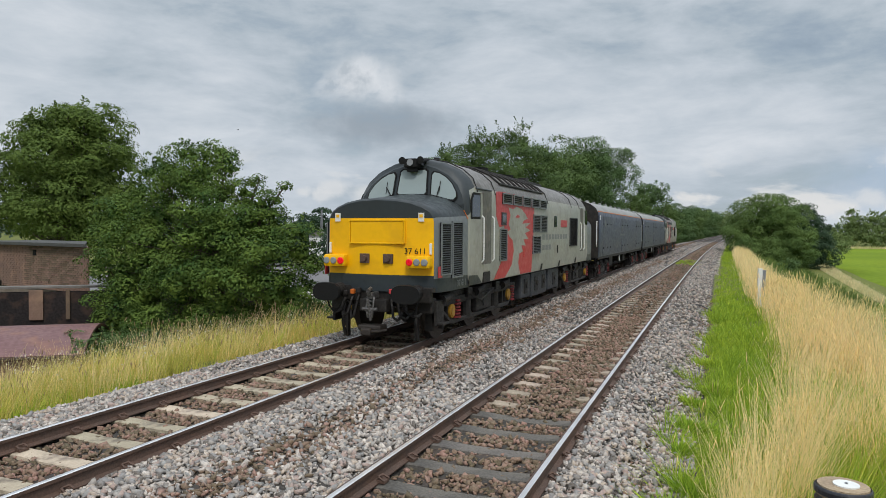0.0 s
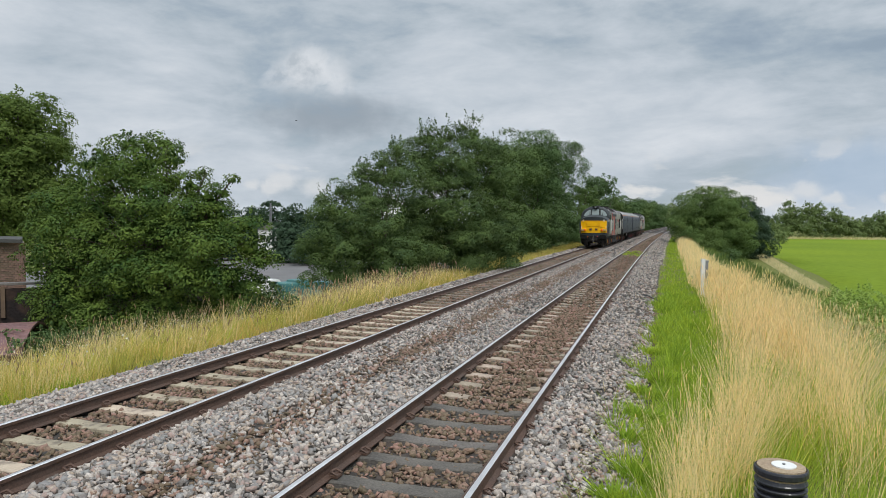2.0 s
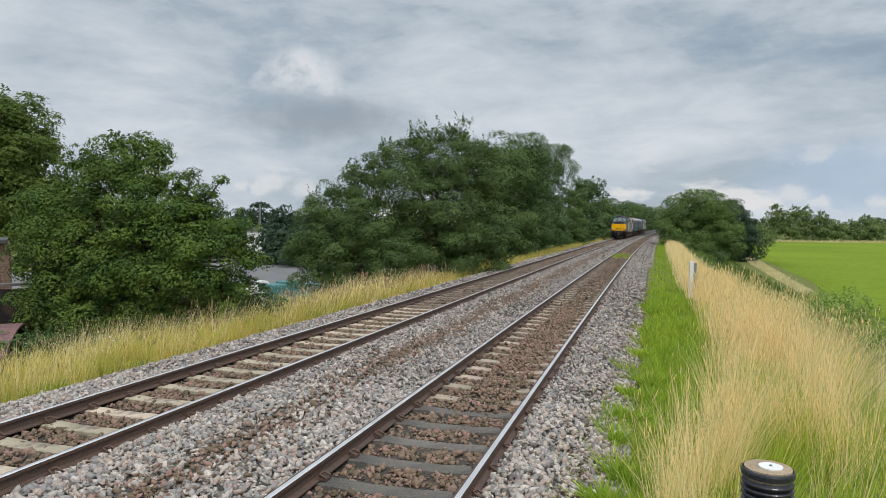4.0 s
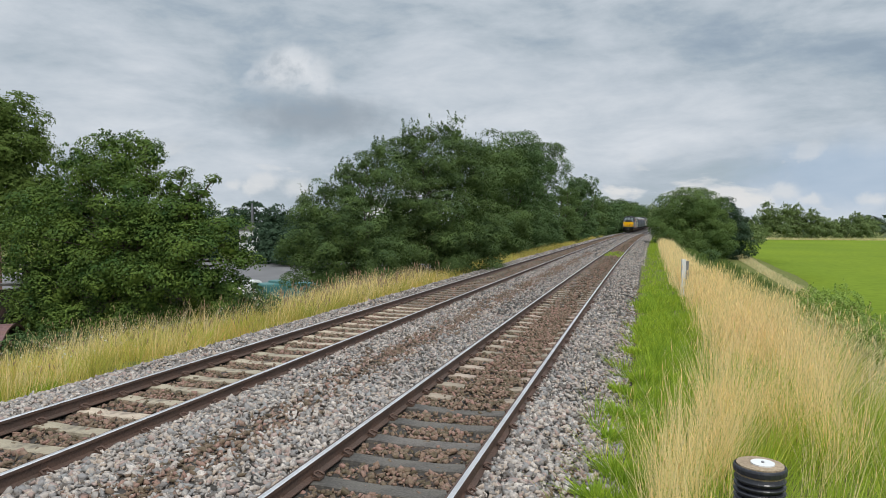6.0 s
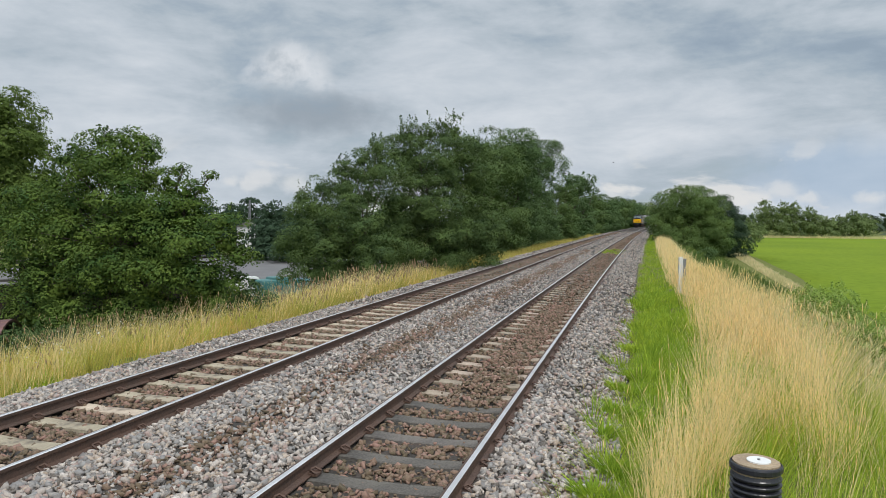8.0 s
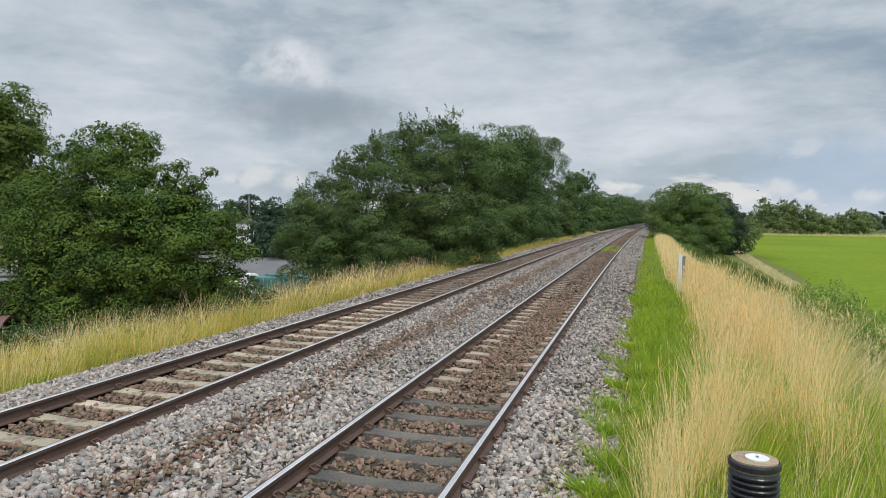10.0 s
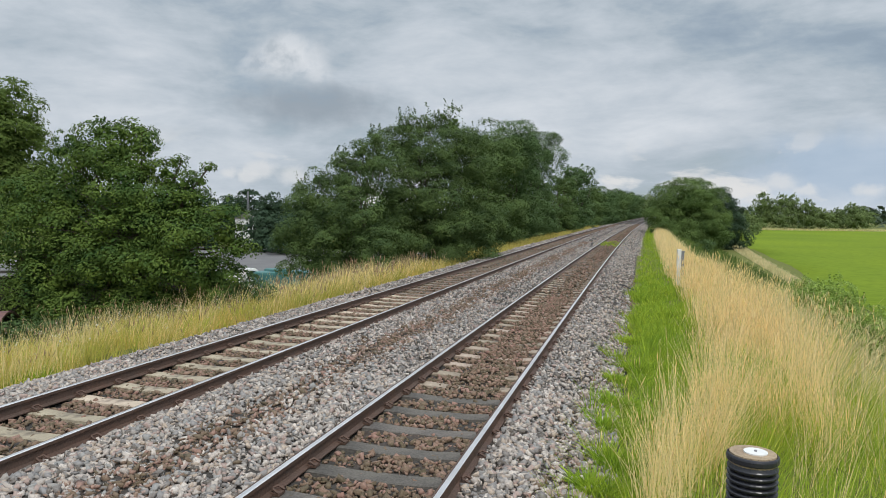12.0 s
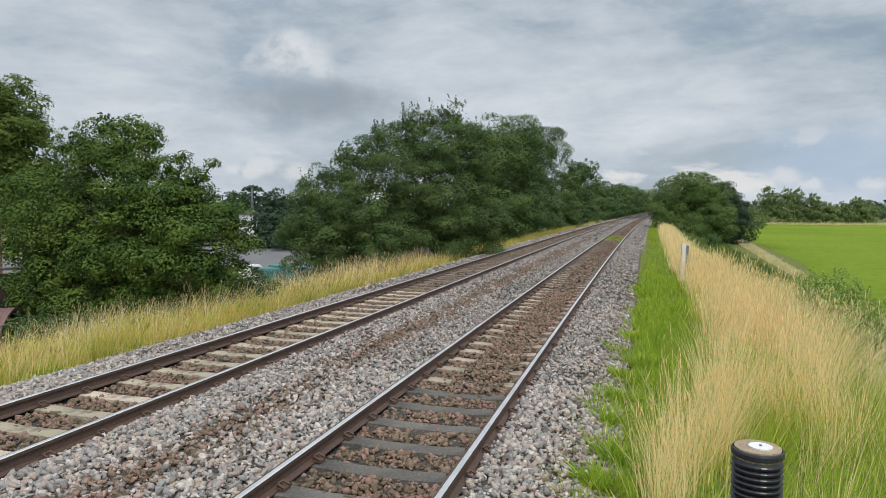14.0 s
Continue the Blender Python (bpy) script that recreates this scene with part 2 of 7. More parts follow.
M = {
    # bed colour kept near black: the shade in gaps between stones is painted in
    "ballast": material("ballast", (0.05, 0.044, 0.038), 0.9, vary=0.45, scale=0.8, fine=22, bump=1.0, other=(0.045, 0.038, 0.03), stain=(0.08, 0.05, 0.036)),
    "stone": material("ballast_stone", (0.36, 0.34, 0.32), 0.9, vary=0.25, scale=0.5, fine=60, bump=0.4, palette=[(0.457, 0.396, 0.347), (0.218, 0.198, 0.183), (0.519, 0.455, 0.400), (0.395, 0.287, 0.246), (0.260, 0.248, 0.241), (0.477, 0.381, 0.299), (0.623, 0.554, 0.491), (0.114, 0.094, 0.077), (0.353, 0.322, 0.289), (0.301, 0.297, 0.284)]),
    "stone_brown": material("ballast_stone_brown", (0.225, 0.16, 0.108), 0.9, vary=0.3, scale=0.7, fine=60, bump=0.4, other=(0.21, 0.138, 0.094), island=0.5),
    "stone_rust": material("rust_stained_stone", (0.23, 0.155, 0.105), 0.9, vary=0.3, scale=0.7, fine=60, bump=0.4, other=(0.25, 0.185, 0.14), island=0.45),
    "blade_scrub": material("dull_green_scrub", (0.17, 0.24, 0.06), 0.8, spec=0.2, vary=0.25, scale=0.4, fine=4, bump=0, other=(0.11, 0.17, 0.045), island=0.3, through_light=0.3),
    "rail": material("rusty_rail_steel", (0.095, 0.062, 0.048), 0.7, 0.1, vary=0.35, scale=3, fine=50, bump=0.3, other=(0.12, 0.068, 0.048)),
    "railhead": material("polished_rail_head", (0.9, 0.88, 0.87), 0.38, 0.9, vary=0.2, scale=2, fine=30, bump=0.03),
    "sleeper_tan": material("weathered_concrete_tan", (0.52, 0.44, 0.325), 0.9, vary=0.3, scale=3, fine=45, bump=0.5, other=(0.38, 0.315, 0.235), objrand=0.2, stain=(0.15, 0.12, 0.095)),
    "sleeper_worn": material("worn_concrete_buff", (0.40, 0.33, 0.25), 0.9, vary=0.3, scale=3, fine=45, bump=0.5, other=(0.28, 0.225, 0.17), objrand=0.25, stain=(0.16, 0.125, 0.095)),
    "sleeper_mid": material("dusty_concrete_brown", (0.24, 0.195, 0.15), 0.9, vary=0.3, scale=3, fine=45, bump=0.5, other=(0.17, 0.135, 0.105), objrand=0.25, stain=(0.12, 0.095, 0.075)),
    "sleeper_dark": material("weathered_concrete_dark", (0.085, 0.078, 0.07), 0.9, vary=0.3, scale=3, fine=45, bump=0.5, other=(0.17, 0.15, 0.13), objrand=0.15, stain=(0.15, 0.135, 0.115)),
    "earth": material("verge_earth_and_grass", (0.15, 0.17, 0.05), 1.0, spec=0.1, vary=0.4, scale=0.3, fine=6, bump=0.6, other=(0.16, 0.17, 0.05)),
    "field": material("mown_green_field", (0.15, 0.22, 0.022), 1.0, spec=0.05, vary=0.22, scale=0.04, fine=1.2, bump=0.3, other=(0.20, 0.27, 0.022)),
    "blade_green": material("green_grass_blade", (0.29, 0.44, 0.045), 0.7, spec=0.2, vary=0.25, scale=1.2, fine=8, bump=0, other=(0.38, 0.49, 0.05), island=0.3, through_light=0.4),
    "blade_gold": material("dry_golden_grass_blade", (0.97, 0.80, 0.45), 0.7, spec=0.2, vary=0.06, scale=0.9, fine=7, bump=0, other=(0.90, 0.76, 0.30), island=0.22, through_light=0.5),
    "blade_mid": material("yellow_green_grass_blade", (0.60, 0.60, 0.12), 0.7, spec=0.2, vary=0.15, scale=0.8, fine=7, bump=0, other=(0.46, 0.54, 0.09), island=0.25, through_light=0.35),
    "blade_tan": material("golden_tan_dry_grass_blade", (0.95, 0.77, 0.37), 0.7, spec=0.2, vary=0.08, scale=0.9, fine=7, bump=0, other=(0.98, 0.80, 0.46), island=0.3, through_light=0.5),
    "head_brown": material("brown_seed_head", (0.42, 0.29, 0.17), 0.75, vary=0.2, bump=0, island=0.3, through_light=0.25),
    "blade_meadow": material("dry_meadow_grass_blade", (0.68, 0.54, 0.16), 0.7, spec=0.2, vary=0.12, scale=0.6, fine=6, bump=0, other=(0.40, 0.41, 0.085), island=0.3, through_light=0.35),
    "blade_straw": material("pale_straw_grass_blade", (0.82, 0.71, 0.42), 0.7, spec=0.2, vary=0.15, scale=0.3, fine=6, bump=0, other=(0.66, 0.60, 0.30), island=0.25, through_light=0.4),
    "blade_lush": material("lush_yellow_green_blade", (0.40, 0.52, 0.06), 0.7, spec=0.2, vary=0.2, scale=1.0, fine=7, bump=0, other=(0.26, 0.40, 0.045), island=0.3, through_light=0.4),
    "flower": material("small_white_flower", (0.75, 0.73, 0.62), 0.7, vary=0.1, bump=0),
    # the much darker second tone paints shade between the oak's leaf clumps
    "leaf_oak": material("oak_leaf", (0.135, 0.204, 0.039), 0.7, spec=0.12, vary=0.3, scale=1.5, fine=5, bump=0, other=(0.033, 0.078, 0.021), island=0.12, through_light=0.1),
    "leaf_lime": material("lime_leaf", (0.130, 0.189, 0.042), 0.7, spec=0.12, vary=0.2, scale=0.4, fine=2.5, bump=0, other=(0.093, 0.142, 0.036), island=0.12, through_light=0.28),
    # sallow likewise: dark noise patches put shaded hollows into the leaf colour
    "leaf_sallow": material("sallow_leaf", (0.113, 0.172, 0.051), 0.7, spec=0.12, vary=0.2, scale=1.1, fine=2.5, bump=0, other=(0.049, 0.086, 0.033), island=0.12, through_light=0.14),
    "leaf_hedge": material("hedge_leaf", (0.101, 0.163, 0.057), 0.7, spec=0.12, vary=0.2, scale=0.35, fine=2.5, bump=0, other=(0.057, 0.104, 0.037), island=0.12, through_light=0.15),
    "leaf_row": material("row_tree_leaf", (0.105, 0.159, 0.046), 0.7, spec=0.12, vary=0.2, scale=0.3, fine=2.0, bump=0, other=(0.081, 0.133, 0.042), island=0.12, through_light=0.15),
    "leaf_round": material("round_tree_leaf", (0.153, 0.227, 0.065), 0.7, spec=0.12, vary=0.2, scale=0.3, fine=2.0, bump=0, other=(0.088, 0.148, 0.043), island=0.12, through_light=0.3),
    # lightened colour carries the distance haze over the far hedge and woodland
    "leaf_field": material("hazy_field_hedge_leaf", (0.20, 0.265, 0.095), 0.7, spec=0.12, vary=0.2, scale=0.3, fine=2.0, bump=0, other=(0.14, 0.195, 0.075), island=0.12, through_light=0.25),
    "leaf_dark": material("dark_leaf", (0.056, 0.095, 0.053), 0.7, spec=0.12, vary=0.2, scale=0.35, fine=2.5, bump=0, other=(0.042, 0.076, 0.043), island=0.12, through_light=0.25),
    "leaf_bramble": material("bramble_leaf", (0.33, 0.45, 0.10), 0.55, spec=0.25, vary=0.2, scale=0.9, fine=5, bump=0, other=(0.19, 0.29, 0.06), island=0.2, through_light=0.35),
    "leaf_far": material("distant_leaf", (0.055, 0.085, 0.045), 0.7, spec=0.22, vary=0.3, scale=0.06, fine=0.5, bump=0, other=(0.045, 0.07, 0.045), island=0.22),
    "bark": material("grey_brown_bark", (0.10, 0.08, 0.06), 0.9, vary=0.4, scale=4, fine=30, bump=0.8),
    "brick": material("brown_brick", (0.20, 0.13, 0.09), 0.9, vary=0.3, scale=0.8, fine=25, bump=0.4, other=(0.155, 0.105, 0.078), objrand=0.3, stain=(0.26, 0.17, 0.11)),
    "mortar": material("grey_mortar", (0.2, 0.16, 0.13), 0.95, vary=0.25, scale=2, fine=30, bump=0.4),
    "blackwall": material("tar_black_wall", (0.022, 0.019, 0.019), 0.85, spec=0.15, vary=0.4, scale=1.0, fine=14, bump=0.4, other=(0.03, 0.025, 0.025), stain=(0.075, 0.048, 0.036)),
    "felt": material("grey_roof_felt", (0.075, 0.075, 0.072), 0.85, vary=0.3, scale=1.5, fine=20, bump=0.3),
    "coping": material("pale_coping", (0.2, 0.185, 0.17), 0.85, vary=0.3, scale=2, fine=25, bump=0.3),
    "maroon": material("maroon_sheet_roof", (0.17, 0.085, 0.085), 0.6, vary=0.25, scale=0.8, fine=10, bump=0.15, other=(0.20, 0.105, 0.10), stain=(0.24, 0.12, 0.08)),
    "tarmac": material("grey_tarmac", (0.17, 0.165, 0.165), 0.9, vary=0.2, scale=0.3, fine=8, bump=0.2),
    "white": material("white_paint", (0.78, 0.78, 0.76), 0.5, vary=0.15, scale=3, fine=20, bump=0.05),
    "teal": material("teal_sheeting", (0.06, 0.20, 0.19), 0.6, vary=0.3, scale=1, fine=9, bump=0.3),
    "red": material("red_paint", (0.55, 0.05, 0.04), 0.5, vary=0.2, bump=0.05),
    "greybox": material("grey_steel_box", (0.22, 0.23, 0.25), 0.6, vary=0.2, bump=0.1),
    "pipe": material("black_plastic_pipe", (0.024, 0.025, 0.032), 0.36, vary=0.3, scale=8, fine=60, bump=0.1),
    "log": material("sawn_post_end", (0.42, 0.32, 0.21), 0.9, vary=0.4, scale=8, fine=70, bump=0.6, other=(0.3, 0.22, 0.15)),
    "steel": material("grey_steel", (0.3, 0.3, 0.31), 0.4, 0.8, vary=0.2, bump=0.05),
    # the train
    "yellow": material("warning_yellow_paint", (0.86, 0.46, 0.002), 0.42, spec=0.3, vary=0.08, scale=1.2, fine=12, bump=0.03, other=(0.82, 0.43, 0.003), stain=(0.72, 0.37, 0.006)),
    "charcoal": material("charcoal_green_paint", (0.028, 0.036, 0.041), 0.42, spec=0.4, vary=0.2, scale=1.2, fine=10, bump=0.04, other=(0.027, 0.032, 0.033)),
    "silver": material("pale_grey_green_paint", (0.325, 0.32, 0.275), 0.45, vary=0.12, scale=0.9, fine=9, bump=0.04, other=(0.25, 0.26, 0.23), stain=(0.22, 0.21, 0.18)),
    "midgrey": material("mid_grey_paint", (0.155, 0.17, 0.175), 0.45, vary=0.15, scale=1.2, fine=9, bump=0.04),
    "livery_red": material("crimson_red_paint", (0.47, 0.04, 0.045), 0.45, vary=0.12, scale=1.5, fine=9, bump=0.04),
    "roofgrey": material("sooty_roof_paint", (0.19, 0.18, 0.17), 0.45, vary=0.35, scale=1.0, fine=8, bump=0.08, other=(0.12, 0.112, 0.105), stain=(0.09, 0.075, 0.065)),
    "under": material("oily_black_underframe", (0.016, 0.015, 0.0145), 0.62, spec=0.3, vary=0.4, scale=3, fine=25, bump=0.3, other=(0.024, 0.021, 0.019), stain=(0.036, 0.031, 0.027)),
    "tank": material("grey_fuel_tank_paint", (0.05, 0.053, 0.06), 0.6, spec=0.3, vary=0.3, scale=2, fine=14, bump=0.1),
    "greasy": material("greasy_bare_steel", (0.19, 0.185, 0.18), 0.42, 0.6, vary=0.4, scale=6, fine=40, bump=0.2, stain=(0.05, 0.045, 0.04)),
    "wheel": material("worn_wheel_steel", (0.06, 0.05, 0.045), 0.5, 0.5, vary=0.3, bump=0.1),
    "grille": material("dark_grille", (0.01, 0.01, 0.011), 0.7, spec=0.15, vary=0.2, bump=0.05),
    # pale base colour stands in for bright sky seen in the windscreens
    "glass": material("cab_glass_sky_pale", (0.26, 0.31, 0.31), 0.08, vary=0.05, bump=0),
    "sideglass": material("dark_side_glass", (0.02, 0.024, 0.026), 0.05, vary=0.05, bump=0),
    "rubber": material("black_rubber", (0.01, 0.01, 0.01), 0.7, spec=0.2, vary=0.2, bump=0.1),
    "vanblue": material("slate_blue_van_paint", (0.048, 0.057, 0.092), 0.45, spec=0.35, vary=0.15, scale=0.6, fine=7, bump=0.03, other=(0.058, 0.066, 0.10), stain=(0.075, 0.08, 0.096)),
    "vanroof": material("grey_van_roof", (0.29, 0.29, 0.285), 0.6, vary=0.25, scale=0.8, fine=8, bump=0.08),
    "navy": material("navy_paint", (0.02, 0.03, 0.075), 0.4, vary=0.15, bump=0.03),
    "orange": material("orange_paint", (0.65, 0.16, 0.02), 0.5, vary=0.2, bump=0.05),
    "axle_yellow": material("dull_yellow_axle_cover", (0.42, 0.22, 0.015), 0.6, vary=0.35, bump=0.1, stain=(0.12, 0.07, 0.02)),
    "spring_red": material("grimy_red_spring", (0.24, 0.02, 0.022), 0.6, vary=0.4, bump=0.1, stain=(0.06, 0.02, 0.02)),
    # flush door: the shade of its recess is in the dark base, grime in the stain
    "door": material("grimy_recess_shaded_door_paint", (0.12, 0.115, 0.10), 0.6, vary=0.3, scale=2, fine=10, bump=0.05, stain=(0.16, 0.14, 0.11)),
    "slat": material("dark_louvre_slat", (0.085, 0.095, 0.1), 0.55, spec=0.3, vary=0.2, bump=0.05),
    "lamp_red": glow("lit_tail_lamp", (0.7, 0.0, 0.012), 0.25),
    "lamp_clear": material("unlit_lamp_glass", (0.26, 0.27, 0.28), 0.1, vary=0.15, bump=0),
    "ink": material("black_lettering", (0.01, 0.01, 0.01), 0.6, spec=0.2, vary=0.1, bump=0),
    "paleink": material("grey_lettering", (0.16, 0.17, 0.17), 0.5, vary=0.1, bump=0),
}

# ---- mesh helpers ----


def shape(name, verts, faces, mt, parent=None, smooth=False, label=""):
    """A mesh object from arrays; mt is one material or a list with an index for each face."""
    me = bpy.data.meshes.new(name)
    mats, idx = mt if isinstance(mt, tuple) else ([mt], None)
    if isinstance(faces, np.ndarray):
        v = np.asarray(verts, np.float32)
        n, k = faces.shape
        me.vertices.add(len(v))
        me.vertices.foreach_set("co", v.ravel())
        me.loops.add(n * k)
        me.loops.foreach_set("vertex_index", faces.astype(np.int32).ravel())
        me.polygons.add(n)
        me.polygons.foreach_set("loop_start", np.arange(0, n * k, k, dtype=np.int32))
        me.update(calc_edges=True)
    else:
        me.from_pydata([tuple(p) for p in verts], [], [tuple(f) for f in faces])
    for x in mats:
        me.materials.append(x)
    if idx is not None:
        me.polygons.foreach_set("material_index", np.asarray(idx, np.int32))
    if smooth:
        me.polygons.foreach_set("use_smooth", np.ones(len(me.polygons), bool))
    me.update()
    ob = new(name, me)
    ob.parent = parent
    if label:
        ob["label"] = label
    return ob


def part(name, bm, mt, parent=None, label="", smooth=False):
    """Links a bmesh as one mesh object under a thing or a part."""
    me = bpy.data.meshes.new(name)
    bmesh.ops.recalc_face_normals(bm, faces=bm.faces)
    bm.to_mesh(me)
    bm.free()
    me.materials.append(mt)
    if smooth:
        for p in me.polygons:
            p.use_smooth = True
    ob = new(name, me)
    ob.parent = parent
    if label:
        ob["label"] = label
    return ob


def box(bm, cx, cy, cz, sx, sy, sz, bevel=0.0, turn=None):
    m4 = Matrix.Translation((cx, cy, cz)) @ (turn or Matrix()) @ Matrix.Diagonal((sx, sy, sz, 1))
    vs = bmesh.ops.create_cube(bm, size=1, matrix=m4)["verts"]
    if bevel:
        es = {e for v in vs for e in v.link_edges}
        bmesh.ops.bevel(bm, geom=list(es), offset=bevel, segments=2, affect="EDGES", profile=0.6)
    return bm


def rod(bm, a, b, r, seg=8, r2=None):
    a, b = Vector(a), Vector(b)
    m4 = Matrix.Translation((a + b) / 2) @ (b - a).to_track_quat("Z", "Y").to_matrix().to_4x4()
    bmesh.ops.create_cone(bm, cap_ends=True, segments=seg, radius1=r, radius2=r if r2 is None else r2, depth=(b - a).length, matrix=m4)
    return bm


def pipe(bm, pts, r, seg=6):
    for a, b in zip(pts, pts[1:]):
        rod(bm, a, b, r, seg)
    return bm


def thing(name, label, category, group="", kind=""):
    return tagged(new(name), label, category, group, kind)


# ---- the line and the ground ----
BEND, RISE = 0.00013, 0.000017
LEFT_TRACK, RIGHT_TRACK = -6.28, -2.25
GAUGE = 1.505


def off(y):
    return BEND * y * abs(y)


def rise(y):
    return RISE * y * y if abs(y) < 450 else RISE * 450 * 450


def on_line(u, y, z=0.0):
    return Vector((u + off(y), y, z + rise(y)))


PROFILE_U = np.array([-3000, -400, -60, -24, -11.5, -9.6, -8.8, -0.4, 0.1, 2.0, 3.0, 8.5, 12, 60, 400, 3000.0])
PROFILE_Z = np.array([-4.2, -4.2, -4.2, -4.2, -0.75, -0.5, -0.48, -0.48, -0.40, -0.36, -0.55, -2.5, -2.65, -2.65, -2.65, -2.65])


def ground_z(u, y):
    """The embankment's cross-section, which fades into flat country far off."""
    z = np.interp(u, PROFILE_U, PROFILE_Z)
    r = np.where(np.abs(y) < 450, RISE * np.square(y), RISE * 450 * 450)
    near = np.exp(-np.square(np.maximum(np.abs(u + 3) - 8, 0) / 4))
    return z + r * near


def make_ground():
    us = np.unique(np.concatenate([[-3000, -1500, -700, -400, -200, -110, -60, -40, -32], np.arange(-26, 14.1, 0.4), [18, 24, 34, 50, 80, 120, 200, 400, 700, 1500, 3000]]))
    ys = np.concatenate([[-1500, -600, -250, -120], np.arange(-60, 0, 6), np.arange(0, 60, 1.0), np.arange(60, 140, 3.0), np.arange(140, 460, 10.0), [480, 560, 700, 900, 1300, 2000, 3500]])
    U, Y = np.meshgrid(us, ys)
    Z = ground_z(U, Y)
    X = U + BEND * Y * np.abs(np.clip(Y, -450, 450))
    rng = np.random.default_rng(5)
    bumpy = ((U > -26) & (U < -9.5)) | ((U > 0.3) & (U < 9))
    Z = Z + np.where(bumpy, rng.normal(0, 0.03, Z.shape), 0)
    nx, ny = len(us), len(ys)
    i = np.arange(nx * ny).reshape(ny, nx)
    q = np.stack([i[:-1, :-1], i[:-1, 1:], i[1:, 1:], i[1:, :-1]], -1).reshape(-1, 4)
    g = shape("ground", np.stack([X, Y, Z], -1).reshape(-1, 3), q, M["earth"], smooth=True)
    tagged(g, "grassy earth of the railway embankment and fields", "ground", kind="structure")


make_ground()

BALLAST_U = np.array([-9.3, -8.9, -8.2, -7.2, -7.0, -5.55, -5.35, -4.9, -4.2, -3.5, -3.15, -2.97, -1.53, -1.35, -0.9, -0.4, 0.0])
BALLAST_Z = np.array([-0.56, -0.44, -0.19, -0.15, -0.215, -0.215, -0.15, -0.14, -0.12, -0.13, -0.15, -0.205, -0.205, -0.15, -0.17, -0.36, -0.46])


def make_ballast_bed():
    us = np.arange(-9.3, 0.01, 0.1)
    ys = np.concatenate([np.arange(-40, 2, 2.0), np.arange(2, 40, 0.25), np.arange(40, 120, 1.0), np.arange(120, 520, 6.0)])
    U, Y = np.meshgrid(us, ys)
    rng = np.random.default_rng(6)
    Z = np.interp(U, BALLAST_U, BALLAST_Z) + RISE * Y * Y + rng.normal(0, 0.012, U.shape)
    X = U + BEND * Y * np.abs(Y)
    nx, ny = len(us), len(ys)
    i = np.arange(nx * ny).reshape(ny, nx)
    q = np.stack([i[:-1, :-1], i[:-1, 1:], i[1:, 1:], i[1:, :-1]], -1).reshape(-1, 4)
    # the dark bed colour deepens the shaded gaps under the loose stones
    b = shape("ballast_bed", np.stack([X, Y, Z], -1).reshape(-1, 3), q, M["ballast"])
    tagged(b, "ballast bed under both tracks, coloured dark as shaded gaps between stones", "ballast", kind="structure")


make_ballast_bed()


